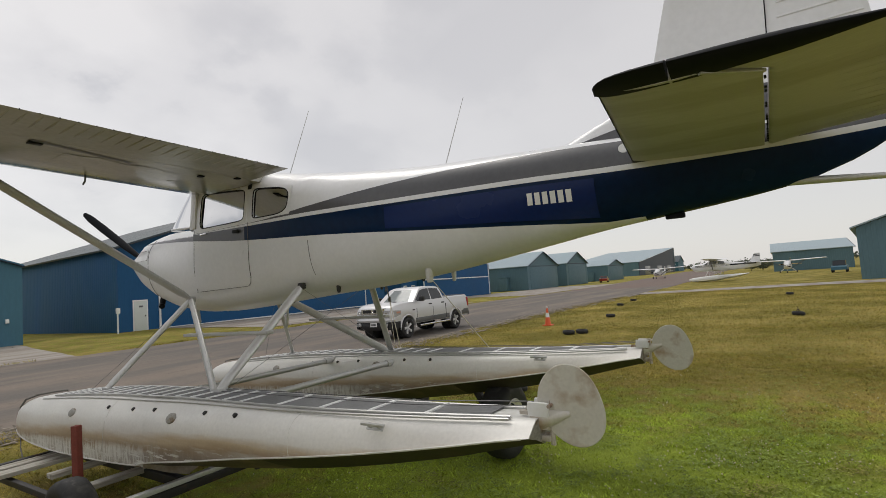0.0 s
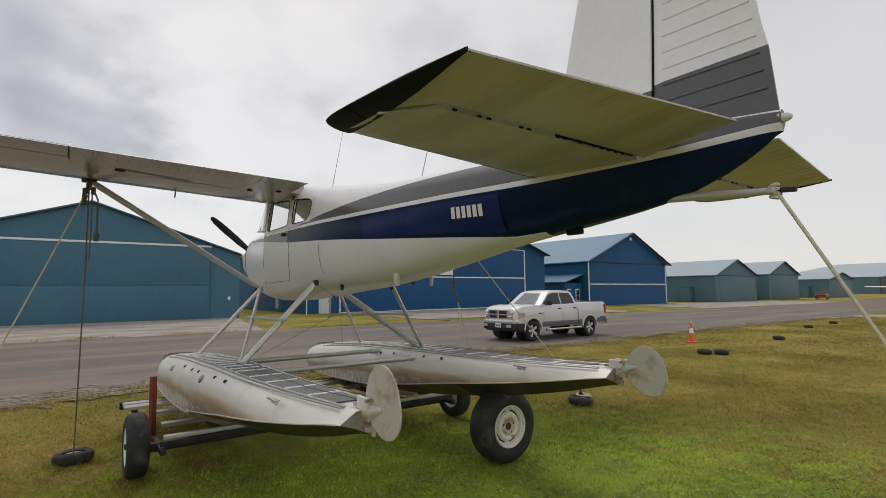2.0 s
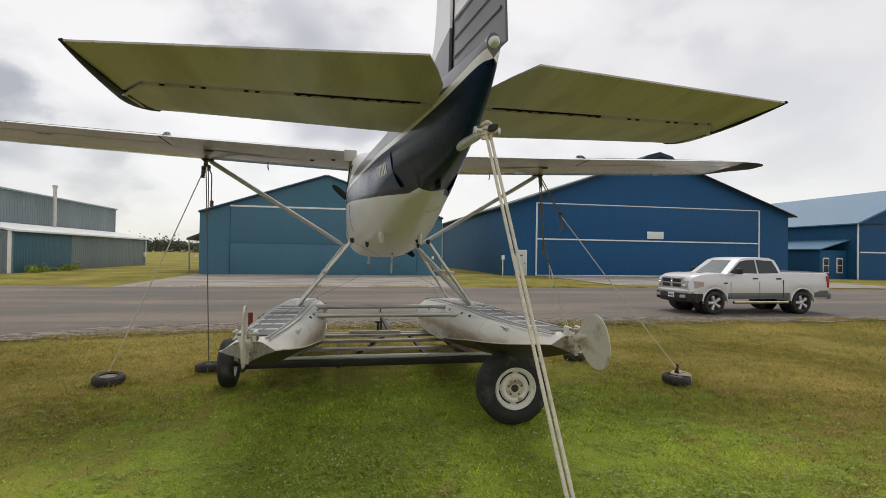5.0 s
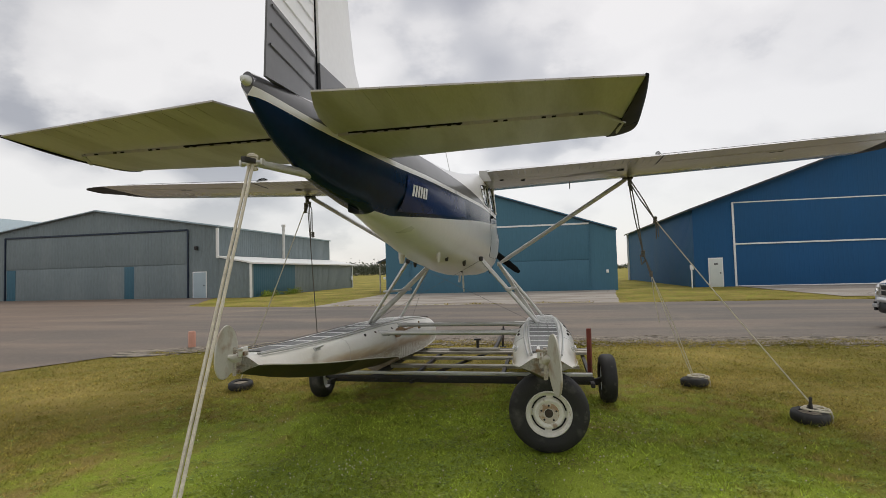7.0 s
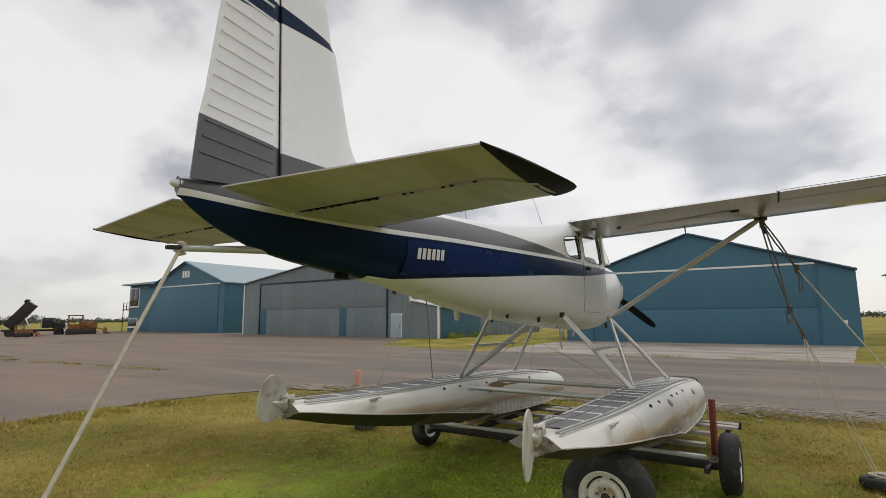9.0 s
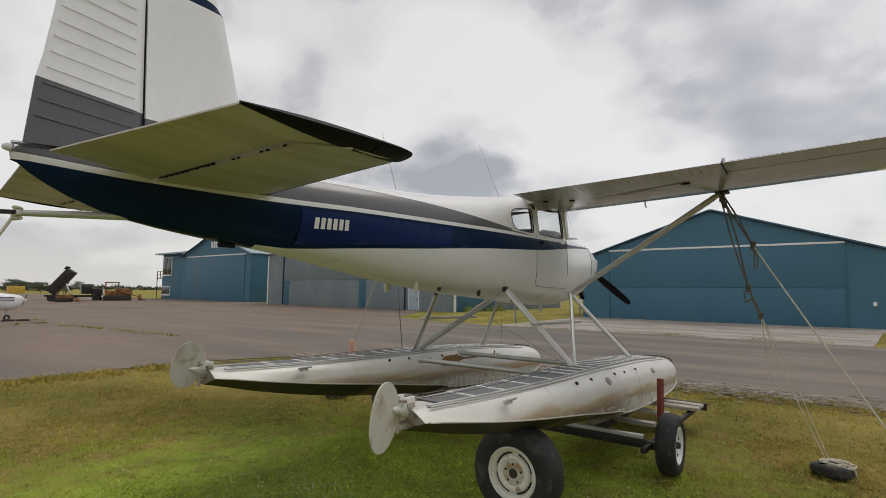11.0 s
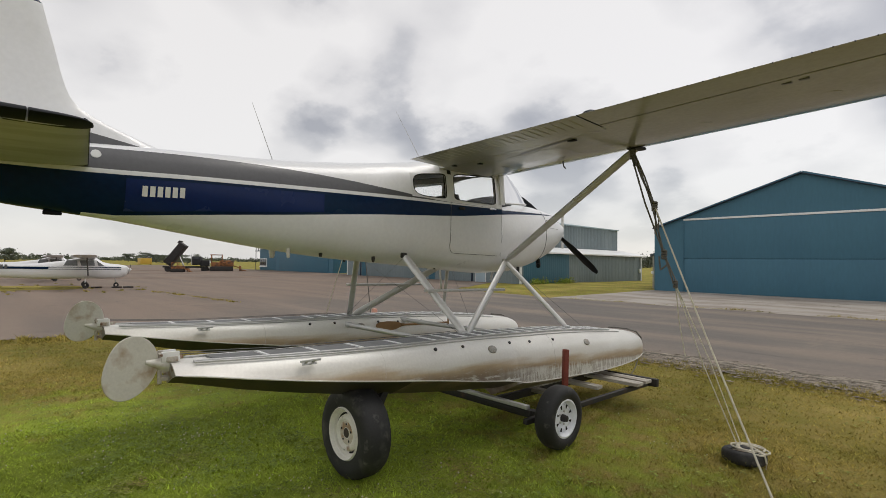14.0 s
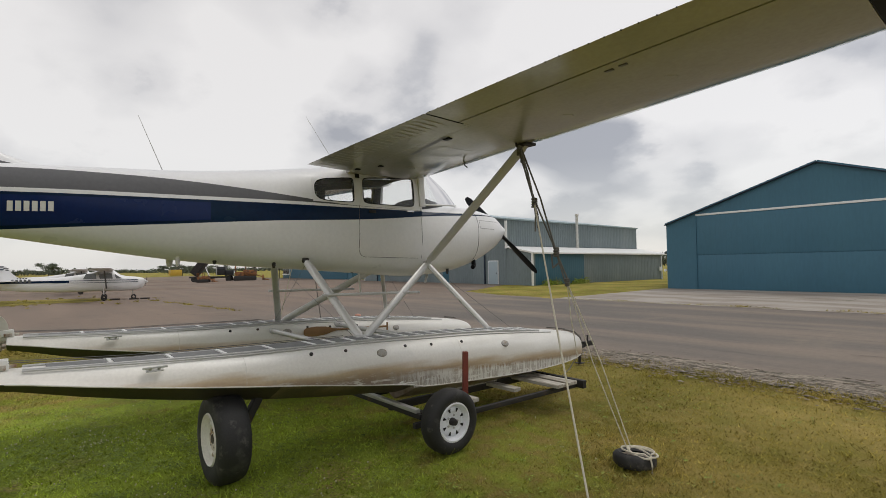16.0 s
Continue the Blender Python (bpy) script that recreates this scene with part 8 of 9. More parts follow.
            bm = bmesh.new()
            lathe(bm, [(0.0, 0.12), (0.05, 0.115), (0.075, 0.09), (0.08, 0.05)], 16, m)
            part("hub_cap", bm, M_ALLOY, w)
        bm = bmesh.new()
        box(bm, (0.90, s * (HW + 0.13), 1.47), (0.16, 0.22, 0.20), 0.05)
        bar(bm, (0.92, s * (HW - 0.08), 1.40), (0.92, s * (HW + 0.08), 1.43), 0.05, 0.04, 0.01)
        part("mirror", bm, M_PLASTIC, tk, "black wing mirror")
        for x in (0.12, -0.82):
            bm = bmesh.new()
            box(bm, (x, s * (HW - 0.015), 1.22), (0.20, 0.03, 0.05), 0.012)
            part("door_handle", bm, M_PLASTIC, tk)
        for x0, z0, z1 in ((-0.03, 0.56, 1.10), (1.10, 0.56, 1.10)):
            bm = bmesh.new()
            box(bm, (x0, s * (HW - 0.0005), (z0 + z1) / 2), (0.010, 0.034, z1 - z0))
            part("door_gap", bm, M_PLASTIC, tk)
        bm = bmesh.new()
        box(bm, (-0.99, s * (HW - 0.002), 0.86), (0.030, 0.036, 0.62))
        part("bed_gap", bm, M_PLASTIC, tk)
        bm = bmesh.new()
        ring_loft(bm, [[(2.655, s * 0.56, z0), (2.61, s * 0.78, z0), (2.40, s * 0.945, z0), (2.14, s * 1.0, z0 + 0.5 * dz), (2.14, s * 0.90, z0 + 0.5 * dz), (2.4, s * 0.56, z0)] for z0, dz in ((0.88, 0.14), (0.95, 0.1), (1.08, 0.0), (1.12, -0.04))])
        bmesh.ops.recalc_face_normals(bm, faces=bm.faces[:])
        lamp = part("headlamp", bm, M_LAMP, tk, "clear wrap-round headlamp", 30)
        bm = bmesh.new()
        ring_loft(bm, [[(2.36, s * 0.965, z0), (2.17, s * 1.004, z0), (2.16, s * 0.90, z0), (2.30, s * 0.87, z0)] for z0 in (1.0, 1.07)])
        bmesh.ops.recalc_face_normals(bm, faces=bm.faces[:])
        part("indicator", bm, M_CONEF, lamp, "amber corner lens")
        bm = bmesh.new()
        lathe(bm, [(0.0, 0.01), (0.06, 0.03), (0.075, 0.0)], 14, pose(2.635, s * 0.68, 1.0, 0, 82, s * 14))
        part("reflector", bm, M_CHROME, lamp)
        bm = bmesh.new()
        box(bm, (-2.87, s * 0.88, 1.12), (0.10, 0.18, 0.40), 0.02)
        part("tail_lamp", bm, M_TAIL, tk, "red tail lamp")
        bm = bmesh.new()
        box(bm, (2.70, s * 0.66, 0.60), (0.08, 0.22, 0.11), 0.03)
        part("fog_lamp", bm, M_LAMP, tk)
        bm = bmesh.new()
        box(bm, (1.30, s * (HW + 0.003), 1.06), (0.16, 0.012, 0.05), 0.004)
        part("badge", bm, M_PLASTIC, tk)
    bm = bmesh.new()
    ys = np.linspace(-0.97, 0.97, 13)
    def shield(y, z):
        k = (z - 1.34) / (1.86 - 1.34)
        return 1.275 - 0.65 * k - 0.05 * (y / 0.90) ** 2 + 0.006
    rows = [[(shield(y, z), y * (0.925 - 0.30 * (z - 1.34)), z + 0.008) for y in ys] for z in np.linspace(1.38, 1.83, 6)]
    ring_loft(bm, rows, closed=False)
    part("windscreen", bm, M_SHIELD, tk, "windscreen paled in colour for the sky's reflection")
    bm = bmesh.new()
    ring_loft(bm, [[(x, sy * hw, z) for sy, z in ((-1, z0), (1, z0), (1.06, z1), (-1.06, z1))] for x, hw, z0, z1 in ((2.52, 0.56, 0.84, 1.24), (2.625, 0.55, 0.85, 1.22), (2.64, 0.53, 0.87, 1.20))])
    bmesh.ops.recalc_face_normals(bm, faces=bm.faces[:])
    gr = part("grille", bm, M_CHROME, tk, "chrome crosshair grille")
    for s in (-1, 1):
        for z in (0.955, 1.115):
            bm = bmesh.new()
            box(bm, (2.63, s * 0.275, z), (0.04, 0.43, 0.125), 0.02)
            part("grille_opening", bm, M_PLASTIC, gr)
    bm = bmesh.new()
    lathe(bm, [(0.0, 0.02), (0.06, 0.018), (0.07, 0.0)], 14, pose(2.65, 0, 1.035, 0, 90, 0))
    part("grille_boss", bm, M_CHROME, gr)
    def bumper(name, z0, z1, reach, m, label):
        bm = bmesh.new()
        ys = np.linspace(-0.97, 0.97, 15)
        def nose(y, z):
            return reach - 0.26 * abs(y / 0.97) ** 3 - 0.05 * ((z - (z0 + z1) / 2) / (z1 - z0) * 2) ** 2
        zs = np.linspace(z0, z1, 5)
        rows = [[(nose(y, z), y, z) for z in zs] + [(nose(y, z) - 0.14, y, z) for z in zs[::-1]] for y in ys]
        ring_loft(bm, rows)
        bmesh.ops.recalc_face_normals(bm, faces=bm.faces[:])
        part(name, bm, m, tk, label, 40)
    bumper("front_bumper", 0.70, 0.84, 2.76, M_SILVER, "silver upper front bumper")
    for s in (-1, 1):
        bm = bmesh.new()
        rows = []
        for x in (2.175, 2.28, 2.38, 2.48, 2.58, 2.66):
            w = HW * (1 - 0.15 * max(0, (x - 1.95) / 0.65) ** 2.2)
            rows.append([(x, s * (w + 0.020), 0.46), (x, s * (w + 0.022), 0.70), (x, s * (w - 0.05), 0.705), (x, s * (w - 0.05), 0.45)])
        ring_loft(bm, rows)
        bmesh.ops.recalc_face_normals(bm, faces=bm.faces[:])
        part("bumper_corner", bm, M_PLASTIC, tk)
    bumper("bumper_valance", 0.40, 0.685, 2.73, M_PLASTIC, "black lower bumper")
    bm = bmesh.new()
    box(bm, (2.745, 0.12, 0.62), (0.02, 0.32, 0.16), 0.004)
    part("plate", bm, M_TRIM, tk)
    bm = bmesh.new()
    box(bm, (2.758, 0.12, 0.62), (0.006, 0.24, 0.06))
    part("plate_bar", bm, M_GUNMETAL, tk)
    bm = bmesh.new()
    box(bm, (-2.92, 0, 0.62), (0.20, 1.90, 0.22), 0.05)
    part("rear_bumper", bm, M_GUNMETAL, tk)
    bm = bmesh.new()
    box(bm, (-1.95, 0, 1.445), (1.80, 1.64, 0.035), 0.012)
    part("bed_cover", bm, M_PLASTIC, tk, "black bed cover")
    for s in (-1, 1):
        bm = bmesh.new()
        box(bm, (1.80, s * 0.42, 1.385), (0.26, 0.14, 0.03), 0.012)
        part("bonnet_scoop", bm, M_PLASTIC, tk)


build_truck()


def traffic_cone(x, y, h, m, label, cone=True):
    c = empty("traffic_cone" if cone else "marker_post", pose(x, y, lie(x, y)), label, "cone" if cone else "post")
    bm = bmesh.new()
    if cone:
        box(bm, (0, 0, 0.02), (0.34, 0.34, 0.04), 0.015)
        part("cone_base", bm, m, c)
        bm = bmesh.new()
        lathe(bm, [(0.115, 0.04), (0.11, 0.06), (0.03, h), (0.02, h + 0.01), (0.0, h + 0.01)], 24)
        part("cone_body", bm, m, c)
        bm = bmesh.new()
        lathe(bm, [(0.076, h * 0.48), (0.054, h * 0.74)], 24)
        part("cone_collar", bm, M_TRIM, c, "white reflective collar")
        bm = bmesh.new()
        lathe(bm, [(0.0, h + 0.08), (0.02, h + 0.075), (0.025, h + 0.0)], 12)
        part("cone_tip", bm, M_TRIM, c)
    else:
        lathe(bm, [(0.09, 0.0), (0.09, h - 0.03), (0.075, h), (0.0, h + 0.01)], 18)
        part("post_body", bm, m, c)


traffic_cone(14.7, 8.1, 0.66, M_CONE, "bright orange traffic cone on the grass")
traffic_cone(-7.75, 9.75, 0.42, M_CONEF, "faded orange marker post at the road's edge", False)


# ---- other aircraft parked about the field ----
def light_plane(m, label, stripe, floats=False, name="light_aircraft", tail_m=None):
    """A small high-wing aircraft; local y runs from the tail (0) to the nose (8), z from the ground."""
    pl = empty(name, m, label, "aircraft", "parked light aircraft")
    lift = 0.95 if floats else 0.0
    st = [(0.0, 1.24, 0.20, 0.06), (0.6, 1.19, 0.30, 0.11), (1.6, 1.15, 0.42, 0.21), (2.8, 1.13, 0.49, 0.34), (3.9, 1.22, 0.60, 0.47), (4.5, 1.32, 0.68, 0.53), (5.2, 1.36, 0.73, 0.55), (5.75, 1.36, 0.73, 0.55), (6.2, 1.18, 0.58, 0.54), (6.6, 1.14, 0.52, 0.50), (7.3, 1.12, 0.48, 0.44), (7.75, 1.17, 0.34, 0.32), (7.88, 1.22, 0.18, 0.18)]
    bm = bmesh.new()
    rings = []
    for y, z, h, w in st:
        ring = []
        for k in range(20):
            a = 2 * math.pi * k / 20
            c, s = math.cos(a), math.sin(a)
            e = 0.7 if y > 3 else 0.9
            ring.append((w * math.copysign(abs(c) ** e, c), y, lift + z + h * math.copysign(abs(s) ** e, s)))
        rings.append(ring)
    ring_loft(bm, rings)
    bmesh.ops.recalc_face_normals(bm, faces=bm.faces[:])
    part("fuselage", bm, M_WHITE, pl, "white fuselage", 50)
    def halfw(y):
        return hermite([s[0] for s in st], [s[3] for s in st], y)
    for sx in (-1, 1):
        for z0, z1, a0, a1, mm in ((1.24, 1.42, 0.5, 3.3, stripe), (1.36, 1.41, 3.3, 7.4, stripe), (1.22, 1.26, 2.6, 7.4, stripe)):
            bm = bmesh.new()
            ys = np.linspace(a0, a1, 16)
            g = [[bm.verts.new((sx * (halfw(y) + 0.012), y, lift + z)) for z in (z0 + 0.05 * (1 - y / 7), z1)] for y in ys]
            for a, b in zip(g, g[1:]):
                bm.faces.new((a[0], b[0], b[1], a[1]))
            r = bmesh.ops.extrude_face_region(bm, geom=bm.faces[:])
            bmesh.ops.translate(bm, vec=(-sx * 0.03, 0, 0), verts=[v for v in r["geom"] if isinstance(v, bmesh.types.BMVert)])
            bmesh.ops.recalc_face_normals(bm, faces=bm.faces[:])
            part("stripe", bm, mm, pl)
        for y0, y1 in ((3.75, 4.65), (4.75, 5.7), (5.8, 6.3)):
            bm = bmesh.new()
            t1 = 1.86 if y1 < 6 else 1.70
            pts = [(y0 + 0.12, 1.50), (y1, 1.50), (y1 - (0.30 if y1 > 6 else 0.05), t1), (y0 + (0.0 if y0 > 4.2 else 0.25), 1.86)]
            vs = [bm.verts.new((sx * (halfw(y) - 0.02 - 0.06 * (z - 1.5)), y, lift + z)) for y, z in pts]
            f = bm.faces.new(vs)
            r = bmesh.ops.extrude_face_region(bm, geom=[f])
            bmesh.ops.translate(bm, vec=(sx * 0.045, 0, 0), verts=[v for v in r["geom"] if isinstance(v, bmesh.types.BMVert)])
            bmesh.ops.recalc_face_normals(bm, faces=bm.faces[:])
            part("window", bm, M_SMOKED, pl, "smoked cabin window")
        # wing
        bm = bmesh.new()
        rings = []
        for x, le, te in ((0.3, 5.75, 4.15), (2.6, 5.75, 4.15), (5.2, 5.55, 4.42), (5.45, 5.35, 4.6)):
            up, lo = airfoil(le - te, 0.12 if x < 5.3 else 0.04, 10)
            rings.append([(sx * x, le - a, lift + 2.04 + 0.03 * x + b) for a, b in up + lo[-2:0:-1]])
        ring_loft(bm, rings)
        bmesh.ops.recalc_face_normals(bm, faces=bm.faces[:])
        part("wing", bm, M_WHITE, pl, "white wing", 50)
        bm = bmesh.new()
        tube(bm, [(sx * 0.5, 5.3, lift + 0.85), (sx * 2.5, 5.15, lift + 2.08)], 0.05, 8)
        part("lift_strut", bm, M_GREY, pl)
        bm = bmesh.new()
        rings = []
        for x, le, te in ((0.03, 1.3, 0.1), (1.65, 1.05, 0.25)):
            rings.append([(sx * x, te, lift + 1.45), (sx * x, (le + te) / 2, lift + 1.49), (sx * x, le, lift + 1.46), (sx * x, le, lift + 1.44), (sx * x, (le + te) / 2, lift + 1.41)])
        ring_loft(bm, rings)
        bmesh.ops.recalc_face_normals(bm, faces=bm.faces[:])
        part("tailplane", bm, tail_m or M_WHITE, pl)
        if not floats:
            bm = bmesh.new()
            bar(bm, (sx * 0.4, 5.1, 0.85), (sx * 1.15, 5.15, 0.24), 0.10, 0.03, 0.008)
            part("gear_leg", bm, M_WHITE, pl)
            bm = bmesh.new()
            tyre(bm, 0.21, 0.14, 0.09, pose(sx * 1.2, 5.15, 0.21, 0, 90, 0))
            part("wheel", bm, M_RUBBER, pl)
        else:
            bm = bmesh.new()
            rings = []
            for y in np.linspace(1.74, 8.2, 16):
                h = float_section(y)
                rings.append([(sx * 1.15 + x, y - 0.2, z - 0.05) for x, z in h] + [(sx * 1.15 - x, y - 0.2, z - 0.05) for x, z in h[-2:0:-1]])
            ring_loft(bm, rings)
            bmesh.ops.recalc_face_normals(bm, faces=bm.faces[:])
            part("float", bm, M_TRIM, pl, "pale float", 40)
            for a, b in (((0.45, 4.3, 1.75), (1.1, 4.4, 1.04)), ((0.5, 5.8, 1.75), (1.1, 4.5, 1.04)), ((0.5, 5.8, 1.75), (1.1, 6.1, 0.98))):
                bm = bmesh.new()
                bar(bm, (sx * a[0], a[1], a[2]), (sx * b[0], b[1], b[2]), 0.07, 0.04, 0.008)
                part("float_strut", bm, M_STRUTW, pl)
            bm = bmesh.new()
            bar(bm, (sx * 1.2, 3.2, 0.14), (sx * 1.2, 8.6, 0.14), 0.12, 0.28, 0.01)
            part("cradle_rail", bm, M_STEEL, pl)
    bm = bmesh.new()
    rings = []
    for z, te, le in ((1.40, 0.05, 1.9), (1.52, 0.06, 1.35), (1.8, 0.05, 1.05), (2.5, 0.0, 0.62), (2.56, 0.05, 0.5)):
        rings.append([(0.03, te + 0.02, lift + z), (0.04, (le + te) / 2, lift + z), (0.0, le, lift + z), (-0.04, (le + te) / 2, lift + z), (-0.03, te + 0.02, lift + z)])
    ring_loft(bm, rings)
    bmesh.ops.recalc_face_normals(bm, faces=bm.faces[:])
    fin = part("fin", bm, tail_m or M_WHITE, pl, "white fin")
    for k in range(2):
        bm = bmesh.new()
        box(bm, (0, 0.42, lift + 2.2 + 0.18 * k), (0.10, 0.7, 0.07), 0.01)
        part("fin_band", bm, stripe, fin)
    for k in range(5):
        for sx in (-1, 1):
            bm = bmesh.new()
            y = 1.1 + 0.16 * k
            box(bm, (sx * (halfw(y) + 0.01), y, lift + 1.42), (0.03, 0.10, 0.24))
            part("letter_bar", bm, M_GUNMETAL, pl)
    bm = bmesh.new()
    lathe(bm, [(0.0, 0.26), (0.07, 0.2), (0.13, 0.06), (0.14, 0.0)], 16, pose(0, 7.87, lift + 1.24, -90))
    part("spinner", bm, M_WHITE, pl)
    for a in (68, 248):
        bm = bmesh.new()
        ring = [[(c * math.cos(q), 7.98 + 0.012 * math.sin(q), r) for q in np.linspace(0, 2 * math.pi, 8, endpoint=False)] for r, c in ((0.06, 0.04), (0.4, 0.075), (0.8, 0.065), (0.93, 0.02))]
        ring_loft(bm, ring)
        bmesh.ops.transform(bm, matrix=Matrix.Translation((0, 0, lift + 1.24)) @ Matrix.Rotation(radians(a), 4, "Y"), verts=bm.verts)
        part("propeller_blade", bm, M_BLACK, pl)
    if not floats:
        bm = bmesh.new()
        tube(bm, [(0, 7.0, 0.95), (0, 7.1, 0.22)], 0.035, 8)
        part("nose_leg", bm, M_STRUT, pl)
        bm = bmesh.new()
        tyre(bm, 0.18, 0.12, 0.08, pose(0, 7.12, 0.18, 0, 90, 0))
        part("nose_wheel", bm, M_RUBBER, pl)
    return pl


def lengthen(pl, k):
    """Draws the tail of a light aircraft out by the factor k, aft of its cabin."""
    for ob in pl.children_recursive:
        for v in ob.data.vertices:
            if v.co.y < 4.0:
                v.co.y = 4.0 - (4.0 - v.co.y) * k


def build_other_aircraft():
    lengthen(light_plane(pose(-33.38, 1.60, lie(-33, 5), 0, 0, -6) @ Matrix.Diagonal((0.9, 0.82, 0.92, 1)), "white light aircraft with blue stripes parked at the apron's edge", M_BLUE), 1.5)
    lengthen(light_plane(pose(-45.5, 1.2, lie(-44, 5), 0, 0, -3) @ Matrix.Diagonal((0.9, 0.82, 0.92, 1)), "white light aircraft with a grey-banded tail", M_GREY), 1.35)
    light_plane(pose(69.5, 2.0, lie(69, 9) - 0.24, 0, 0, -6) @ Matrix.Scale(1.0, 4), "white floatplane with a dark band standing on a cradle", M_BLACK, True, "parked_floatplane")
    light_plane(pose(122, 21.8, lie(120, 34), 0, 0, 84) @ Matrix.Scale(1.05, 4), "white light aircraft facing the road", M_GREY)
    light_plane(pose(105, -1.8, lie(105, 3), 0, 0, 84), "white light aircraft with yellow tail surfaces", M_BLACK, False, "light_aircraft", M_YELLOW)
    # wheel chocks beside the striped aircraft
    for x, y in ((-31.9, 7.3), (-31.8, 7.9), (-32.2, 6.3)):
        bm = bmesh.new()
        box(bm, (0, 0, 0.05), (0.14, 0.55, 0.10), 0.02)
        ob = tagged(part("wheel_chock", bm, M_STEEL), "dark wooden wheel chock on the asphalt", "chock", "wheel chocks")
        ob.location = (x, y, lie(x, y) + 0.006)


build_other_aircraft()


# ---- far vehicles ----
def simple_wheel(parent, x, y, r, w, name="wheel"):
    bm = bmesh.new()
    m = pose(x, y, r, 90)
    tyre(bm, r, w, r * 0.55, m)
    lathe(bm, [(r * 0.56, w * 0.3), (r * 0.3, w * 0.2), (0, w * 0.22)], 20, m)
    lathe(bm, [(r * 0.56, -w * 0.3), (r * 0.3, -w * 0.2), (0, -w * 0.22)], 20, m)
    return part(name, bm, M_RUBBER, parent)


def small_car(m, paint, label, pickup=False):
    c = empty("parked_pickup" if pickup else "parked_car", m, label, "car")
    prof = [(-2.1, 0.35), (-2.15, 0.85), (-1.2, 0.95), (1.0, 0.92), (2.0, 0.75), (2.1, 0.35)]
    cabp = [(-1.5, 0.92), (-1.0, 1.38), (0.3, 1.40), (0.95, 0.92)] if not pickup else [(-0.6, 0.92), (-0.5, 1.65), (0.5, 1.65), (1.0, 0.92)]
    for nm, p, w, mm in (("body", prof, 0.86, paint), ("cab", cabp, 0.72, M_DARKGLASS)):
        bm = bmesh.new()
        ring_loft(bm, [[(x, y * k, z) for x, z in p] for y, k in ((-w, 1), (w, 1))])
        bmesh.ops.recalc_face_normals(bm, faces=bm.faces[:])
        part(nm, bm, mm, c)
    bm = bmesh.new()
    z = 1.41 if not pickup else 1.66
    box(bm, (-0.3 if not pickup else 0, 0, z), (1.4 if not pickup else 1.05, 1.36, 0.05), 0.02)
    part("roof", bm, paint, c)
    for x in (-1.35, 1.35):
        for y in (-0.78, 0.78):
            simple_wheel(c, x, y, 0.31, 0.2)


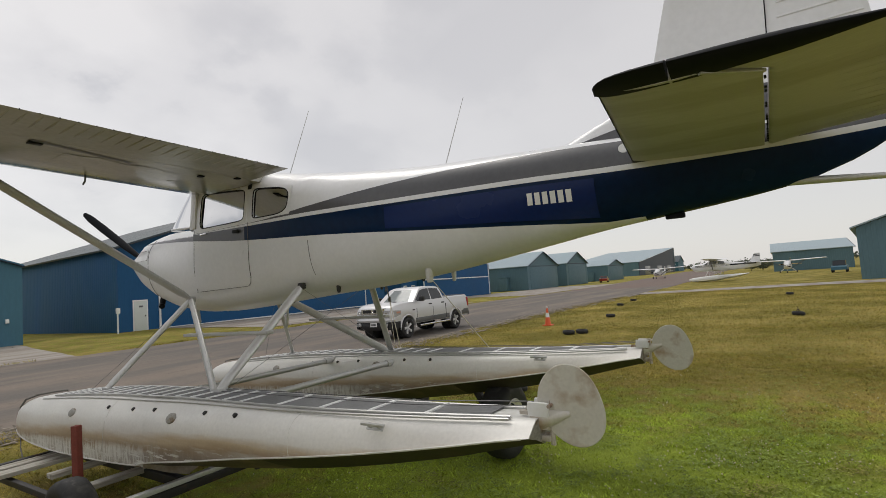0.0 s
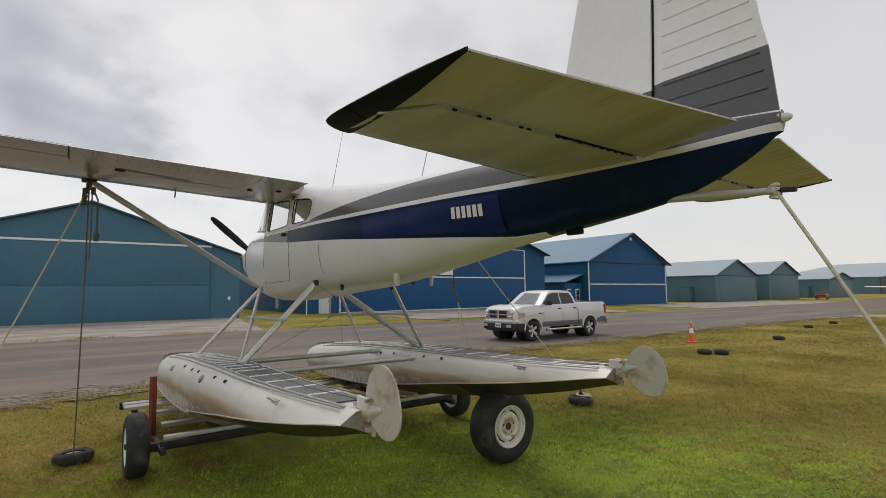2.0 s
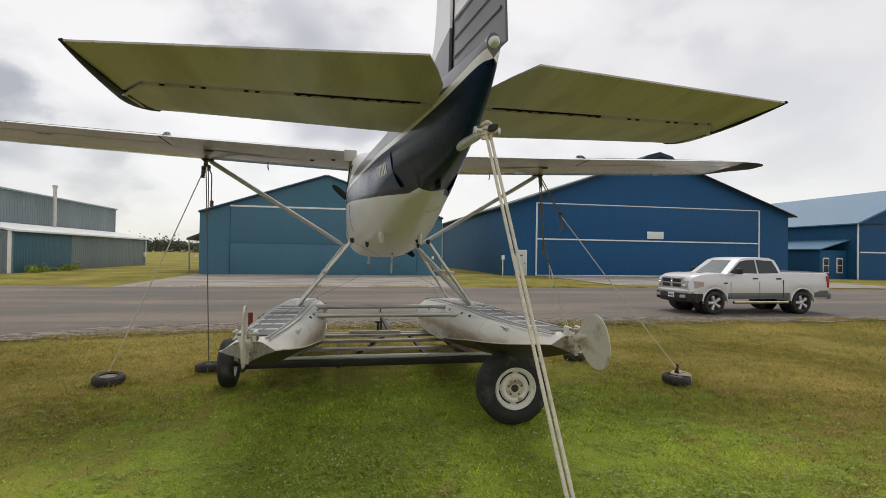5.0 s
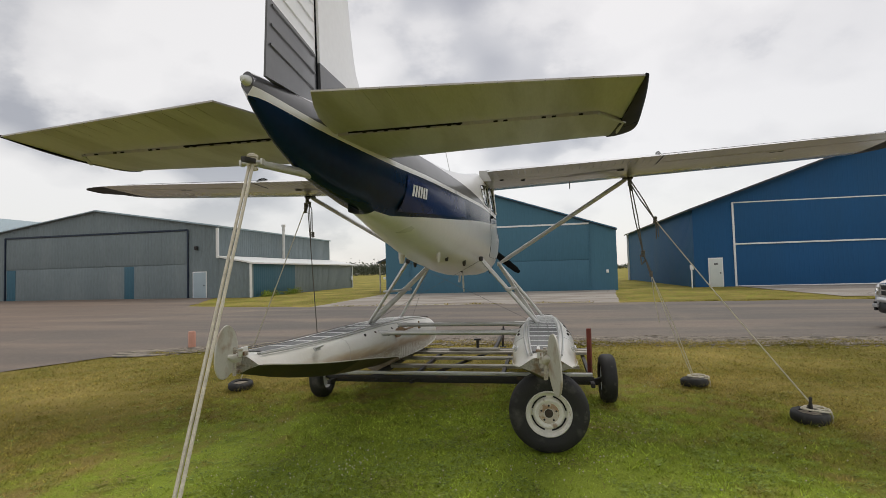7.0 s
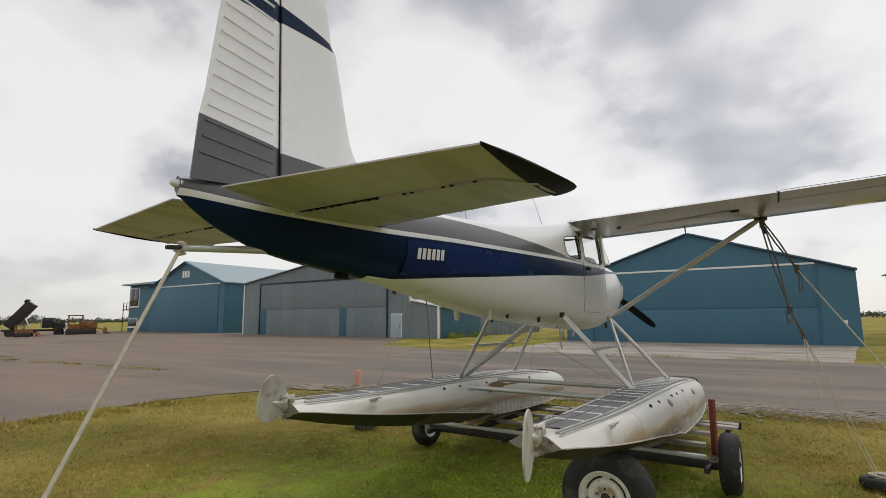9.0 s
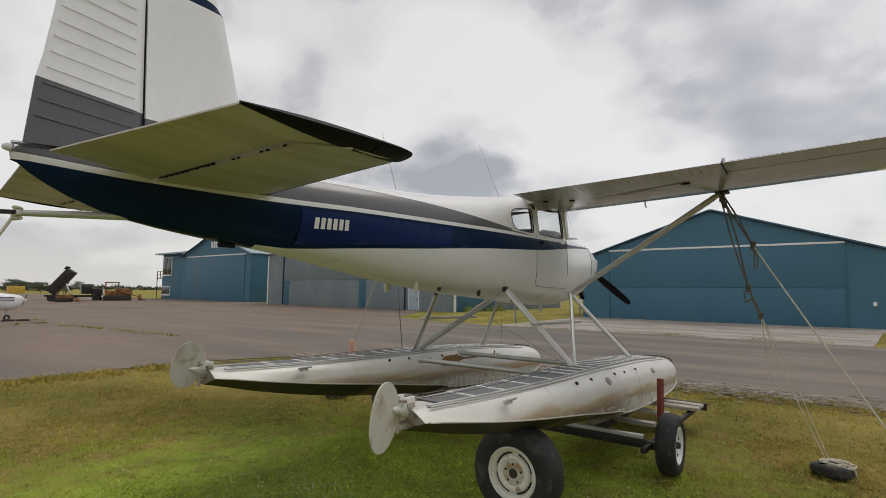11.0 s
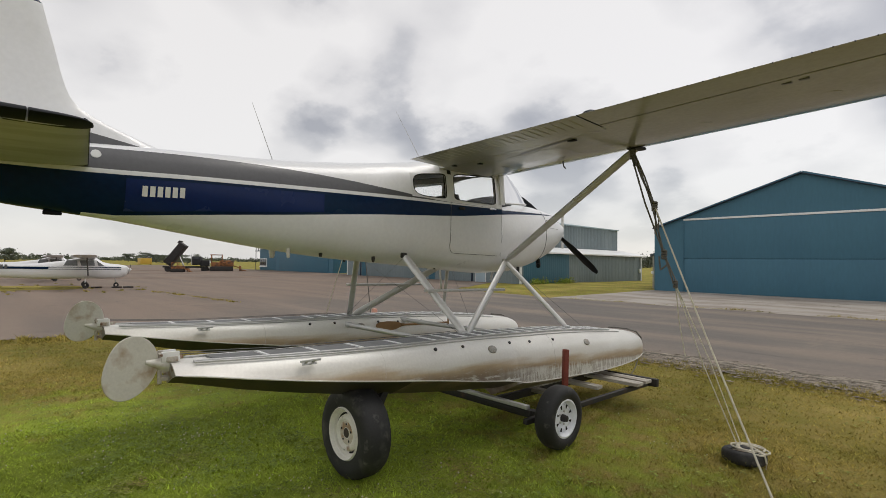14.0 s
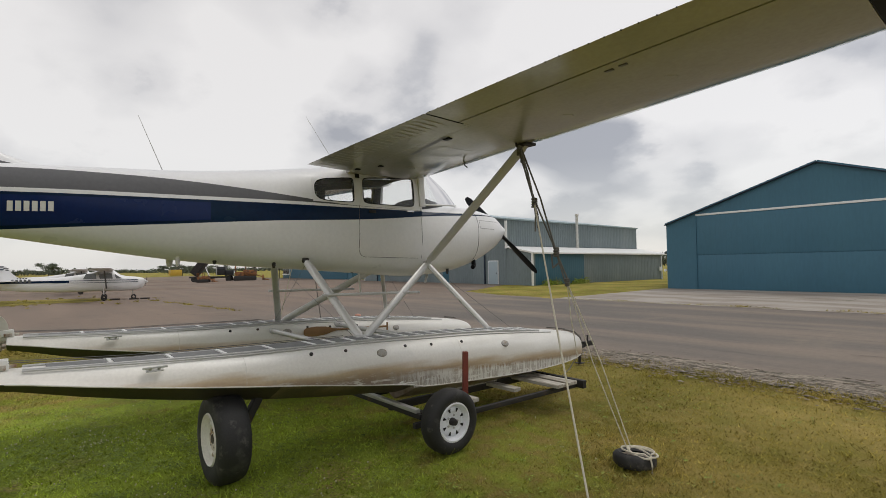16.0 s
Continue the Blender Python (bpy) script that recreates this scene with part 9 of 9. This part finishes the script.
def build_far_vehicles():
    small_car(pose(112, 33.2, lie(112, 33), 0, 0, 10), M_CARRED, "red saloon car parked before a far hangar")
    small_car(pose(84, -6.8, lie(84, -4), 0, 0, 172), M_TEAL2, "green pickup parked by a teal hangar", True)
    # dump truck with its body raised; local x forwards
    t = empty("dump_truck", pose(-76.4, 23.9, 0.0, 0, 0, 62) @ Matrix.Scale(0.86, 4), "black dump truck with its body tipped up", "truck")
    def add(name, c, s, m, rot=None, bev=0.05):
        bm = bmesh.new()
        box(bm, c, s, bev, rot)
        return part(name, bm, m, t)
    add("chassis", (0.2, 0, 0.85), (7.4, 0.9, 0.3), M_PLASTIC)
    add("bonnet", (3.2, 0, 1.55), (1.5, 1.5, 1.0), M_PLASTIC, bev=0.15)
    add("cab", (1.9, 0, 1.95), (1.3, 2.1, 1.5), M_PLASTIC, bev=0.12)
    add("cab_window", (1.95, 0, 2.3), (1.0, 2.14, 0.5), M_DARKGLASS)
    add("bumper", (4.0, 0, 0.75), (0.2, 2.2, 0.4), M_CHROME)
    for y in (-1.0, 1.0):
        add("mudguard", (3.2, y, 1.15), (1.3, 0.35, 0.2), M_PLASTIC, bev=0.08)
        for x in (3.2, -1.2, -2.5):
            simple_wheel(t, x, y, 0.52, 0.32)
    bm = bmesh.new()
    mrot = Matrix.Translation((-2.2, 0, 1.1)) @ Matrix.Rotation(radians(-54), 4, "Y")
    for c, s in (((2.0, 0, 0.05), (4.2, 2.3, 0.12)), ((2.0, 1.1, 0.6), (4.2, 0.1, 1.2)), ((2.0, -1.1, 0.6), (4.2, 0.1, 1.2)), ((4.05, 0, 0.55), (0.1, 2.3, 1.1)), ((4.05, 0, 1.35), (0.5, 2.5, 0.14))):
        vs = box(bm, c, s, 0.02)
        bmesh.ops.transform(bm, matrix=mrot, verts=vs)
    part("tipper_body", bm, M_STEEL, t, "rusty black tipper body raised high")
    for y in (-1.17, 1.17):
        for k in range(6):
            bm = bmesh.new()
            vs = box(bm, (0.3 + 0.68 * k, y, 0.58), (0.10, 0.08, 1.15), 0.015)
            bmesh.ops.transform(bm, matrix=mrot, verts=vs)
            part("tipper_rib", bm, M_STEEL, t)
    bm = bmesh.new()
    tube(bm, [(-0.2, 0, 0.9), (-1.0, 0, 2.7)], 0.1, 10)
    part("tipper_ram", bm, M_CHROME, t)
    for y in (-0.95, 0.95):
        bm = bmesh.new()
        tube(bm, [(1.15, y, 1.2), (1.15, y, 3.0)], 0.07, 10)
        part("exhaust_stack", bm, M_STRUT, t, "upright metal exhaust stack")
        bm = bmesh.new()
        lathe(bm, [(0.0, 0.03), (0.10, 0.02), (0.12, -0.03)], 14, pose(3.98, y * 0.75, 1.35, 0, 90, 0))
        part("headlamp", bm, M_LAMP, t)
    bm = bmesh.new()
    box(bm, (3.97, 0, 1.5), (0.06, 0.9, 0.8), 0.02)
    part("radiator_grille", bm, M_CHROME, t)
    bm = bmesh.new()
    for y in (-0.5, 0.5):
        bar(bm, (0.5, y, 0.6), (-2.4, y, 0.95), 0.12, 0.18, 0.01)
    part("frame_rail", bm, M_STEEL, t)
    # orange tracked loader and a smaller machine beside it
    for x, y, rz, s, mm in ((-72.5, 27.8, 70, 1.15, M_ORANGE), (-73.2, 22.0, 60, 0.62, M_ORANGE)):
        e = empty("loader", pose(x, y, 0, 0, 0, rz) @ Matrix.Scale(s, 4), "weathered orange loader with a raised canopy", "machine", "yard machines")
        def add2(name, c, sz, m2, bev=0.04):
            bm = bmesh.new()
            box(bm, c, sz, bev)
            part(name, bm, m2, e)
        for yy in (-0.8, 0.8):
            add2("track", (0, yy, 0.4), (2.8, 0.4, 0.75), M_STEEL, 0.2)
        add2("engine_cover", (0.6, 0, 1.15), (1.7, 1.1, 0.8), mm, 0.1)
        add2("seat_box", (-0.7, 0, 1.0), (1.0, 1.2, 0.6), mm, 0.06)
        add2("canopy", (-0.6, 0, 2.25), (1.5, 1.5, 0.1), mm, 0.03)
        for xx in (-1.2, 0.05):
            for yy in (-0.65, 0.65):
                bm = bmesh.new()
                bar(bm, (xx, yy, 1.0), (xx, yy, 2.22), 0.13, 0.13, 0.02)
                part("canopy_post", bm, mm, e)
        for yy in (-0.7, 0.7):
            bm = bmesh.new()
            bar(bm, (-0.2, yy, 1.4), (2.2, yy, 0.6), 0.12, 0.2, 0.02)
            part("loader_arm", bm, mm, e)
        bm = bmesh.new()
        poly = [(2.1, 0.2), (2.9, 0.15), (3.0, 0.25), (2.4, 0.4), (2.3, 0.9), (2.15, 0.9)]
        ring_loft(bm, [[(x2, yy, z2) for x2, z2 in poly] for yy in (-1.1, 1.1)])
        bmesh.ops.recalc_face_normals(bm, faces=bm.faces[:])
        part("bucket", bm, mm, e)
    bm = bmesh.new()
    box(bm, (0, 0, 1.35), (2.6, 2.2, 1.3), 0.1)
    hut = tagged(part("yellow_bin", bm, M_YELLOW), "distant yellow storage bin beyond the yard", "bin")
    hut.location = (-118, 27.6, 0)


build_far_vehicles()


# ---- trees and shrubs ----
def leaf_cloud(bm, centre, rx, ry, rz, count, size, rnd):
    for _ in range(count):
        u, v, w = rnd.gauss(0, 0.42), rnd.gauss(0, 0.42), rnd.gauss(0, 0.42)
        p = Vector((centre[0] + rx * u, centre[1] + ry * v, centre[2] + rz * w))
        q = Euler((rnd.uniform(0, 6.3), rnd.uniform(0, 6.3), rnd.uniform(0, 6.3))).to_matrix()
        s = size * rnd.uniform(0.6, 1.4)
        vs = [bm.verts.new(p + q @ Vector(c) * s) for c in ((-0.5, -0.3, 0), (0.5, -0.35, 0.1), (0.1, 0.6, 0))]
        bm.faces.new(vs)


def tree(x, y, h, w, seed, label):
    rnd = random.Random(seed)
    z0 = lie(x, y)
    t = empty("tree", pose(x, y, z0), label, "tree", "far trees")
    bm = bmesh.new()
    tube(bm, [(0, 0, -0.2), (0.05, 0.03, h * 0.25), (0.1, 0, h * 0.6)], [h * 0.035, h * 0.025, h * 0.012], 8)
    for k in range(6):
        a = k * 1.05 + rnd.random()
        tube(bm, [(0.05, 0, h * (0.25 + 0.05 * k)), (w * 0.3 * math.cos(a), w * 0.3 * math.sin(a), h * (0.45 + 0.06 * k))], [h * 0.014, h * 0.006], 6)
    part("trunk", bm, M_BARK, t)
    bm = bmesh.new()
    for k in range(22):
        a, r = rnd.uniform(0, 6.28), w * 0.42 * math.sqrt(rnd.random())
        leaf_cloud(bm, (r * math.cos(a), r * math.sin(a), h * rnd.uniform(0.2, 0.88)), w * 0.17, w * 0.17, h * 0.12, 220, h * 0.05, rnd)
    part("crown", bm, M_LEAF, t)
    return t


def build_trees():
    for k, (x, y, h, w) in enumerate(((-243, 9, 5.6, 8.5), (-262, 22, 3.5, 7), (-300, 60, 4.5, 8), (-310, 75, 4.5, 8), (-150, 36, 3.6, 8), (-158, 42, 3.2, 7), (-166, 50, 3.5, 8), (150, 3.2, 3.4, 6), (156, 6.0, 3.0, 5), (-330, -30, 7, 11), (-345, -60, 6, 9))):
        tree(x, y, h, w, 40 + k, "dark leafy tree on the horizon beyond the airfield")
    rnd = random.Random(5)
    bm = bmesh.new()
    # far woods all round the horizon
    for a in np.arange(0, 360, 0.35):
        r = 430 + 60 * math.sin(a * 0.09) + rnd.uniform(-25, 25)
        hh = 4.2 + 2.2 * noise.noise(Vector((a * 0.11, 0, 0))) + rnd.uniform(-0.8, 1.2) + 7.5 * math.exp(-((a - 111) / 9) ** 2)
        if math.sin(radians(a)) < -0.3:
            continue
        cx, cy = r * math.cos(radians(a)), r * math.sin(radians(a))
        leaf_cloud(bm, (cx, cy, hh * 0.42), 3.0, 3.0, hh * 0.45, 60 + int(34 * max(0, hh - 6)), 1.25, rnd)
    tagged(part("far_woods", bm, M_LEAF), "dark line of woods on the horizon", "woods", kind="stuff")
    # weeds against the lean-to wall
    bm = bmesh.new()
    for k in range(26):
        y = rnd.uniform(34.2, 41)
        leaf_cloud(bm, (-20.55 + rnd.uniform(0, 0.5), y, 0.22 + rnd.uniform(0, 0.2)), 0.35, 0.5, 0.32, 60, 0.10, rnd)
    tagged(part("weeds", bm, M_WEED), "rank weeds along the foot of a hangar wall", "weeds", kind="stuff")


build_trees()


# ---- grass, clover, stones ----
def fast_mesh(name, verts, tris, material):
    me = bpy.data.meshes.new(name)
    me.vertices.add(len(verts))
    me.vertices.foreach_set("co", np.asarray(verts, dtype=np.float32).ravel())
    n = len(tris)
    me.loops.add(n * 3)
    me.loops.foreach_set("vertex_index", np.asarray(tris, dtype=np.int32).ravel())
    me.polygons.add(n)
    me.polygons.foreach_set("loop_start", np.arange(0, n * 3, 3, dtype=np.int32))
    me.materials.append(material)
    me.update(calc_edges=True)
    me.validate()
    return new(name, me)


def build_grass():
    rng = np.random.default_rng(11)
    def region(n, x0, x1, y0, y1):
        x, y = rng.uniform(x0, x1, n), rng.uniform(y0, y1, n)
        edge = 10.15 - 0.12 * np.maximum(0, -x - 1) ** 1.35 + 0.25 * np.sin(x * 1.7) * np.sin(x * 0.6)
        keep = (y < edge) & (x > -9.4 + 0.25 * np.sin(y * 2.1))
        return x[keep], y[keep]
    xs, ys, hs, ws = [], [], [], []
    for n, box_, h, w in ((250000, (-5.5, 8.5, -1.6, 7.5), 0.015, 0.0045), (110000, (-9.3, 14, -3, 10.2), 0.028, 0.009), (60000, (13, 42, -8, 10.0), 0.03, 0.018)):
        x, y = region(n, *box_)
        xs.append(x), ys.append(y)
        hs.append(np.full(len(x), h)), ws.append(np.full(len(x), w))
    # taller clumps left by the mower under the aircraft
    cx = np.concatenate([rng.uniform(-2.4, 3.0, 350), rng.uniform(-6, 9, 900)])
    cy = np.concatenate([rng.uniform(0.3, 7.0, 350), rng.uniform(-2, 8, 900)])
    for a, b in zip(cx, cy):
        k = rng.integers(10, 34)
        xs.append(a + rng.normal(0, 0.05, k)), ys.append(b + rng.normal(0, 0.05, k))
        hs.append(np.full(k, rng.uniform(0.02, 0.045))), ws.append(np.full(k, 0.005))
    # grass creeping over the verge in patches
    vx = rng.uniform(-8, 36, 520)
    vy = 10.35 - 0.12 * np.maximum(0, -vx - 1) ** 1.35 + rng.normal(0.05, 0.22, 520)
    for a, b in zip(vx, vy):
        k = rng.integers(20, 110)
        xs.append(a + rng.normal(0, 0.16, k)), ys.append(b + rng.normal(0, 0.05, k))
        hs.append(np.full(k, rng.uniform(0.03, 0.06))), ws.append(np.full(k, 0.010))
    # weeds in the joint between the road and the hangar slabs, and in the old apron
    for a, b in [(rng.uniform(-11, 36), 24.2 + rng.normal(0, 0.12)) for _ in range(60)] + [(rng.uniform(-40, -27), rng.uniform(-3, 9)) for _ in range(60)] + [(-30.3 + 13.5 * q, 7.9 + 1.4 * q + rng.normal(0, 0.1)) for q in rng.uniform(0, 1, 26)] + [(-9.42 - 0.156 * max(0, 2 - q) + rng.normal(0, 0.07), q) for q in rng.uniform(-5, 6, 170)]:
        k = rng.integers(10, 60)
        xs.append(a + rng.normal(0, 0.22, k)), ys.append(b + rng.normal(0, 0.05, k))
        hs.append(np.full(k, rng.uniform(0.03, 0.10))), ws.append(np.full(k, 0.02))
    # tufts round the wheels and tyres
    for a, b, r in ((1.215, 3.2, 0.36), (2.0, 5.1, 0.3), (-2.0, 5.1, 0.3), (4.09, 4.45, 0.3), (3.36, 6.25, 0.3), (-3.58, 5.45, 0.3), (-2.5, 6.08, 0.3)):
        k = 420
        t = rng.uniform(0, 2 * np.pi, k)
        q = r * np.sqrt(rng.uniform(0.25, 1.5, k))
        xs.append(a + q * np.cos(t)), ys.append(b + q * 0.8 * np.sin(t))
        hs.append(rng.uniform(0.03, 0.09, k)), ws.append(np.full(k, 0.004))
    x, y, h, w = (np.concatenate(v) for v in (xs, ys, hs, ws))
    h = h * rng.uniform(0.5, 1.45, len(x))
    n = len(x)
    a = rng.uniform(0, 2 * np.pi, n)
    lean = h * rng.uniform(0.3, 1.6, n)
    b = rng.uniform(0, 2 * np.pi, n)
    z = np.array([lie(a, b) for a, b in zip(x, y)]) - 0.012
    v = np.empty((n, 3, 3))
    v[:, 0] = np.stack([x - w * np.cos(a), y - w * np.sin(a), z], 1)
    v[:, 1] = np.stack([x + w * np.cos(a), y + w * np.sin(a), z], 1)
    v[:, 2] = np.stack([x + lean * np.cos(b), y + lean * np.sin(b), z + h], 1)
    ob = fast_mesh("grass_blades", v.reshape(-1, 3), np.arange(n * 3).reshape(-1, 3), M_TURF)
    tagged(ob, "short mown grass with taller tufts round the wheels", "grass", kind="stuff")
    # low rosettes of broad-leaved weeds
    k, lv = 38000, 6
    cx = np.concatenate([rng.uniform(-9.3, 12, 9000), rng.normal(0.7, 2.2, k - 9000)])
    cy = np.concatenate([rng.uniform(-7, 9.4, 9000), rng.normal(1.6, 2.2, k - 9000)])
    inside = (cx > -9.2) & (cy < 9.3)
    cx, cy = cx[inside], cy[inside]
    k = len(cx)
    keep = np.array([noise.noise(Vector((a * 0.6, b * 0.6, 2.0))) + noise.noise(Vector((a * 2.3, b * 2.3, 5.0))) for a, b in zip(cx, cy)]) > rng.normal(0.0, 0.3, k)
    cx, cy = np.repeat(cx[keep], lv), np.repeat(cy[keep], lv)
    n = len(cx)
    a, size = rng.uniform(0, 2 * np.pi, n), np.repeat(0.010 + 0.026 * rng.uniform(0, 1, n // lv) ** 2.2, lv) * rng.uniform(0.7, 1.2, n)
    cx, cy = cx + rng.normal(0, 0.02, n), cy + rng.normal(0, 0.02, n)
    z = np.array([lie(p, q) for p, q in zip(cx, cy)]) + rng.uniform(0.006, 0.020, n)
    d, s = np.stack([np.cos(a), np.sin(a)], 1), np.stack([-np.sin(a), np.cos(a)], 1)
    v = np.empty((n, 4, 3))
    for q, (u, w2, up) in enumerate(((0.0, 0.0, 0.0), (0.55, -0.30, 0.12), (1.0, 0.0, 0.08), (0.55, 0.30, 0.12))):
        v[:, q, :2] = np.stack([cx, cy], 1) + d * (u * size)[:, None] + s * (w2 * size)[:, None]
        v[:, q, 2] = z + up * size
    f = (np.array([(0, 1, 2), (0, 2, 3)])[None] + 4 * np.arange(n)[:, None, None]).reshape(-1, 3)
    tagged(fast_mesh("weed_leaves", v.reshape(-1, 3), f, M_WEED), "dark green broad-leaved weeds scattered through the grass", "weeds", kind="stuff")
    # white clover heads
    k = 950
    gx, gy = np.concatenate([rng.normal(1.2, 2.2, 50), [1.75, 1.9, 2.0, 0.9]]), np.concatenate([rng.normal(1.5, 1.8, 50), [1.2, 1.35, 1.0, 2.6]])
    g = rng.integers(0, 54, k - 2 * (k // 8))
    x = np.concatenate([rng.normal(1.8, 1.9, k // 8), rng.uniform(-5, 8, k // 8), gx[g] + rng.normal(0, 0.17, k - 2 * (k // 8))])
    y = np.concatenate([rng.normal(1.4, 1.5, k // 8), rng.uniform(-3, 6, k // 8), gy[g] + rng.normal(0, 0.13, k - 2 * (k // 8))])
    r = rng.uniform(0.004, 0.010, k)
    z = rng.uniform(0.03, 0.07, k)
    o = np.array([(1, 0, 0), (-1, 0, 0), (0, 1, 0), (0, -1, 0), (0, 0, 1), (0, 0, -1)], dtype=float)
    v = np.stack([x, y, z], 1)[:, None, :] + o[None] * r[:, None, None]
    f = np.array([(0, 2, 4), (2, 1, 4), (1, 3, 4), (3, 0, 4), (2, 0, 5), (1, 2, 5), (3, 1, 5), (0, 3, 5)])
    t = (f[None] + 6 * np.arange(k)[:, None, None]).reshape(-1, 3)
    tagged(fast_mesh("clover_heads", v.reshape(-1, 3), t, M_CLOVER), "small white clover flowers in the grass", "clover", kind="stuff")
    # dry seed stalks
    k = 1500
    x, y = rng.uniform(-4, 7, k), rng.uniform(-2, 6.5, k)
    cl = rng.uniform(0, 1, k) < 0.25
    x[cl], y[cl] = 0.55 + rng.normal(0, 0.06, cl.sum()), 0.75 + rng.normal(0, 0.05, cl.sum())
    h = rng.uniform(0.04, 0.12, k)
    a = rng.uniform(0, 2 * np.pi, k)
    v = np.empty((k, 3, 3))
    v[:, 0] = np.stack([x - 0.002, y, np.zeros(k)], 1)
    v[:, 1] = np.stack([x + 0.002, y, np.zeros(k)], 1)
    v[:, 2] = np.stack([x + 0.05 * np.cos(a), y + 0.05 * np.sin(a), h], 1)
    tagged(fast_mesh("dry_stalks", v.reshape(-1, 3), np.arange(k * 3).reshape(-1, 3), M_DRY), "dry straw-coloured stalks in the grass", "grass", kind="stuff")
    # cracks in the old asphalt and along the slab edges
    vs, fs = [], []
    runs = [(rng.uniform(-32, -11), rng.uniform(-6, 18), rng.choice([0.1, 1.4, 1.7, 2.9]), rng.uniform(1.5, 8)) for _ in range(14)] + [(-30.3, 7.9, 0.1, 13.5), (-28.3, 9.0, 0.05, 9), (-16.9, 2.4, 1.35, 0.7), (-10.9, 1.8, 1.3, 0.5), (-18.1, 5.6, 1.1, 1.7)] + [(rng.uniform(-9, 30), rng.uniform(13, 23), rng.normal(0, 0.12), rng.uniform(0.6, 2)) for _ in range(6)] + [(rng.uniform(-10, 34), rng.uniform(25.5, 34), rng.choice([0.0, 1.57]), rng.uniform(2, 7)) for _ in range(24)]
    for cx, cy, ang, ln in runs:
        m = int(ln / 0.25) + 2
        px, py = cx, cy
        for q in range(m):
            wdt = rng.uniform(0.004, 0.016) * (1.5 if cx < -16 else 1.0)
            nx, ny = -math.sin(ang), math.cos(ang)
            zz = lie(px, py) + 0.021
            vs += [(px - nx * wdt, py - ny * wdt, zz), (px + nx * wdt, py + ny * wdt, zz)]
            if q:
                b0 = len(vs) - 4
                fs += [(b0, b0 + 2, b0 + 1), (b0 + 1, b0 + 2, b0 + 3)]
            ang += rng.normal(0, 0.09)
            px, py = px + 0.25 * math.cos(ang), py + 0.25 * math.sin(ang)
    tagged(fast_mesh("cracks", np.array(vs), np.array(fs), M_CRACK), "dark cracks and joints in the old asphalt and concrete", "cracks", kind="stuff")
    # stones and broken edge pieces along the verge
    k = 12000
    x = np.concatenate([rng.uniform(-8, 34, 7000), rng.uniform(-6, 12, k - 7000)])
    y = 10.55 - 0.12 * np.maximum(0, -x - 1) ** 1.35 + rng.normal(0.15, 0.38, k)
    r = np.where(rng.uniform(0, 1, k) < 0.07, rng.uniform(0.025, 0.055, k), rng.uniform(0.006, 0.022, k))
    jit = rng.uniform(0.6, 1.4, (k, 6, 1))
    v = np.stack([x, y, np.full(k, 0.012)], 1)[:, None, :] + o[None] * r[:, None, None] * jit * np.array([2.0, 1.0, 0.3])
    t = (f[None] + 6 * np.arange(k)[:, None, None]).reshape(-1, 3)
    tagged(fast_mesh("verge_stones", v.reshape(-1, 3), t, M_STONE), "loose stones and broken asphalt along the verge", "stones", kind="stuff")


build_grass()
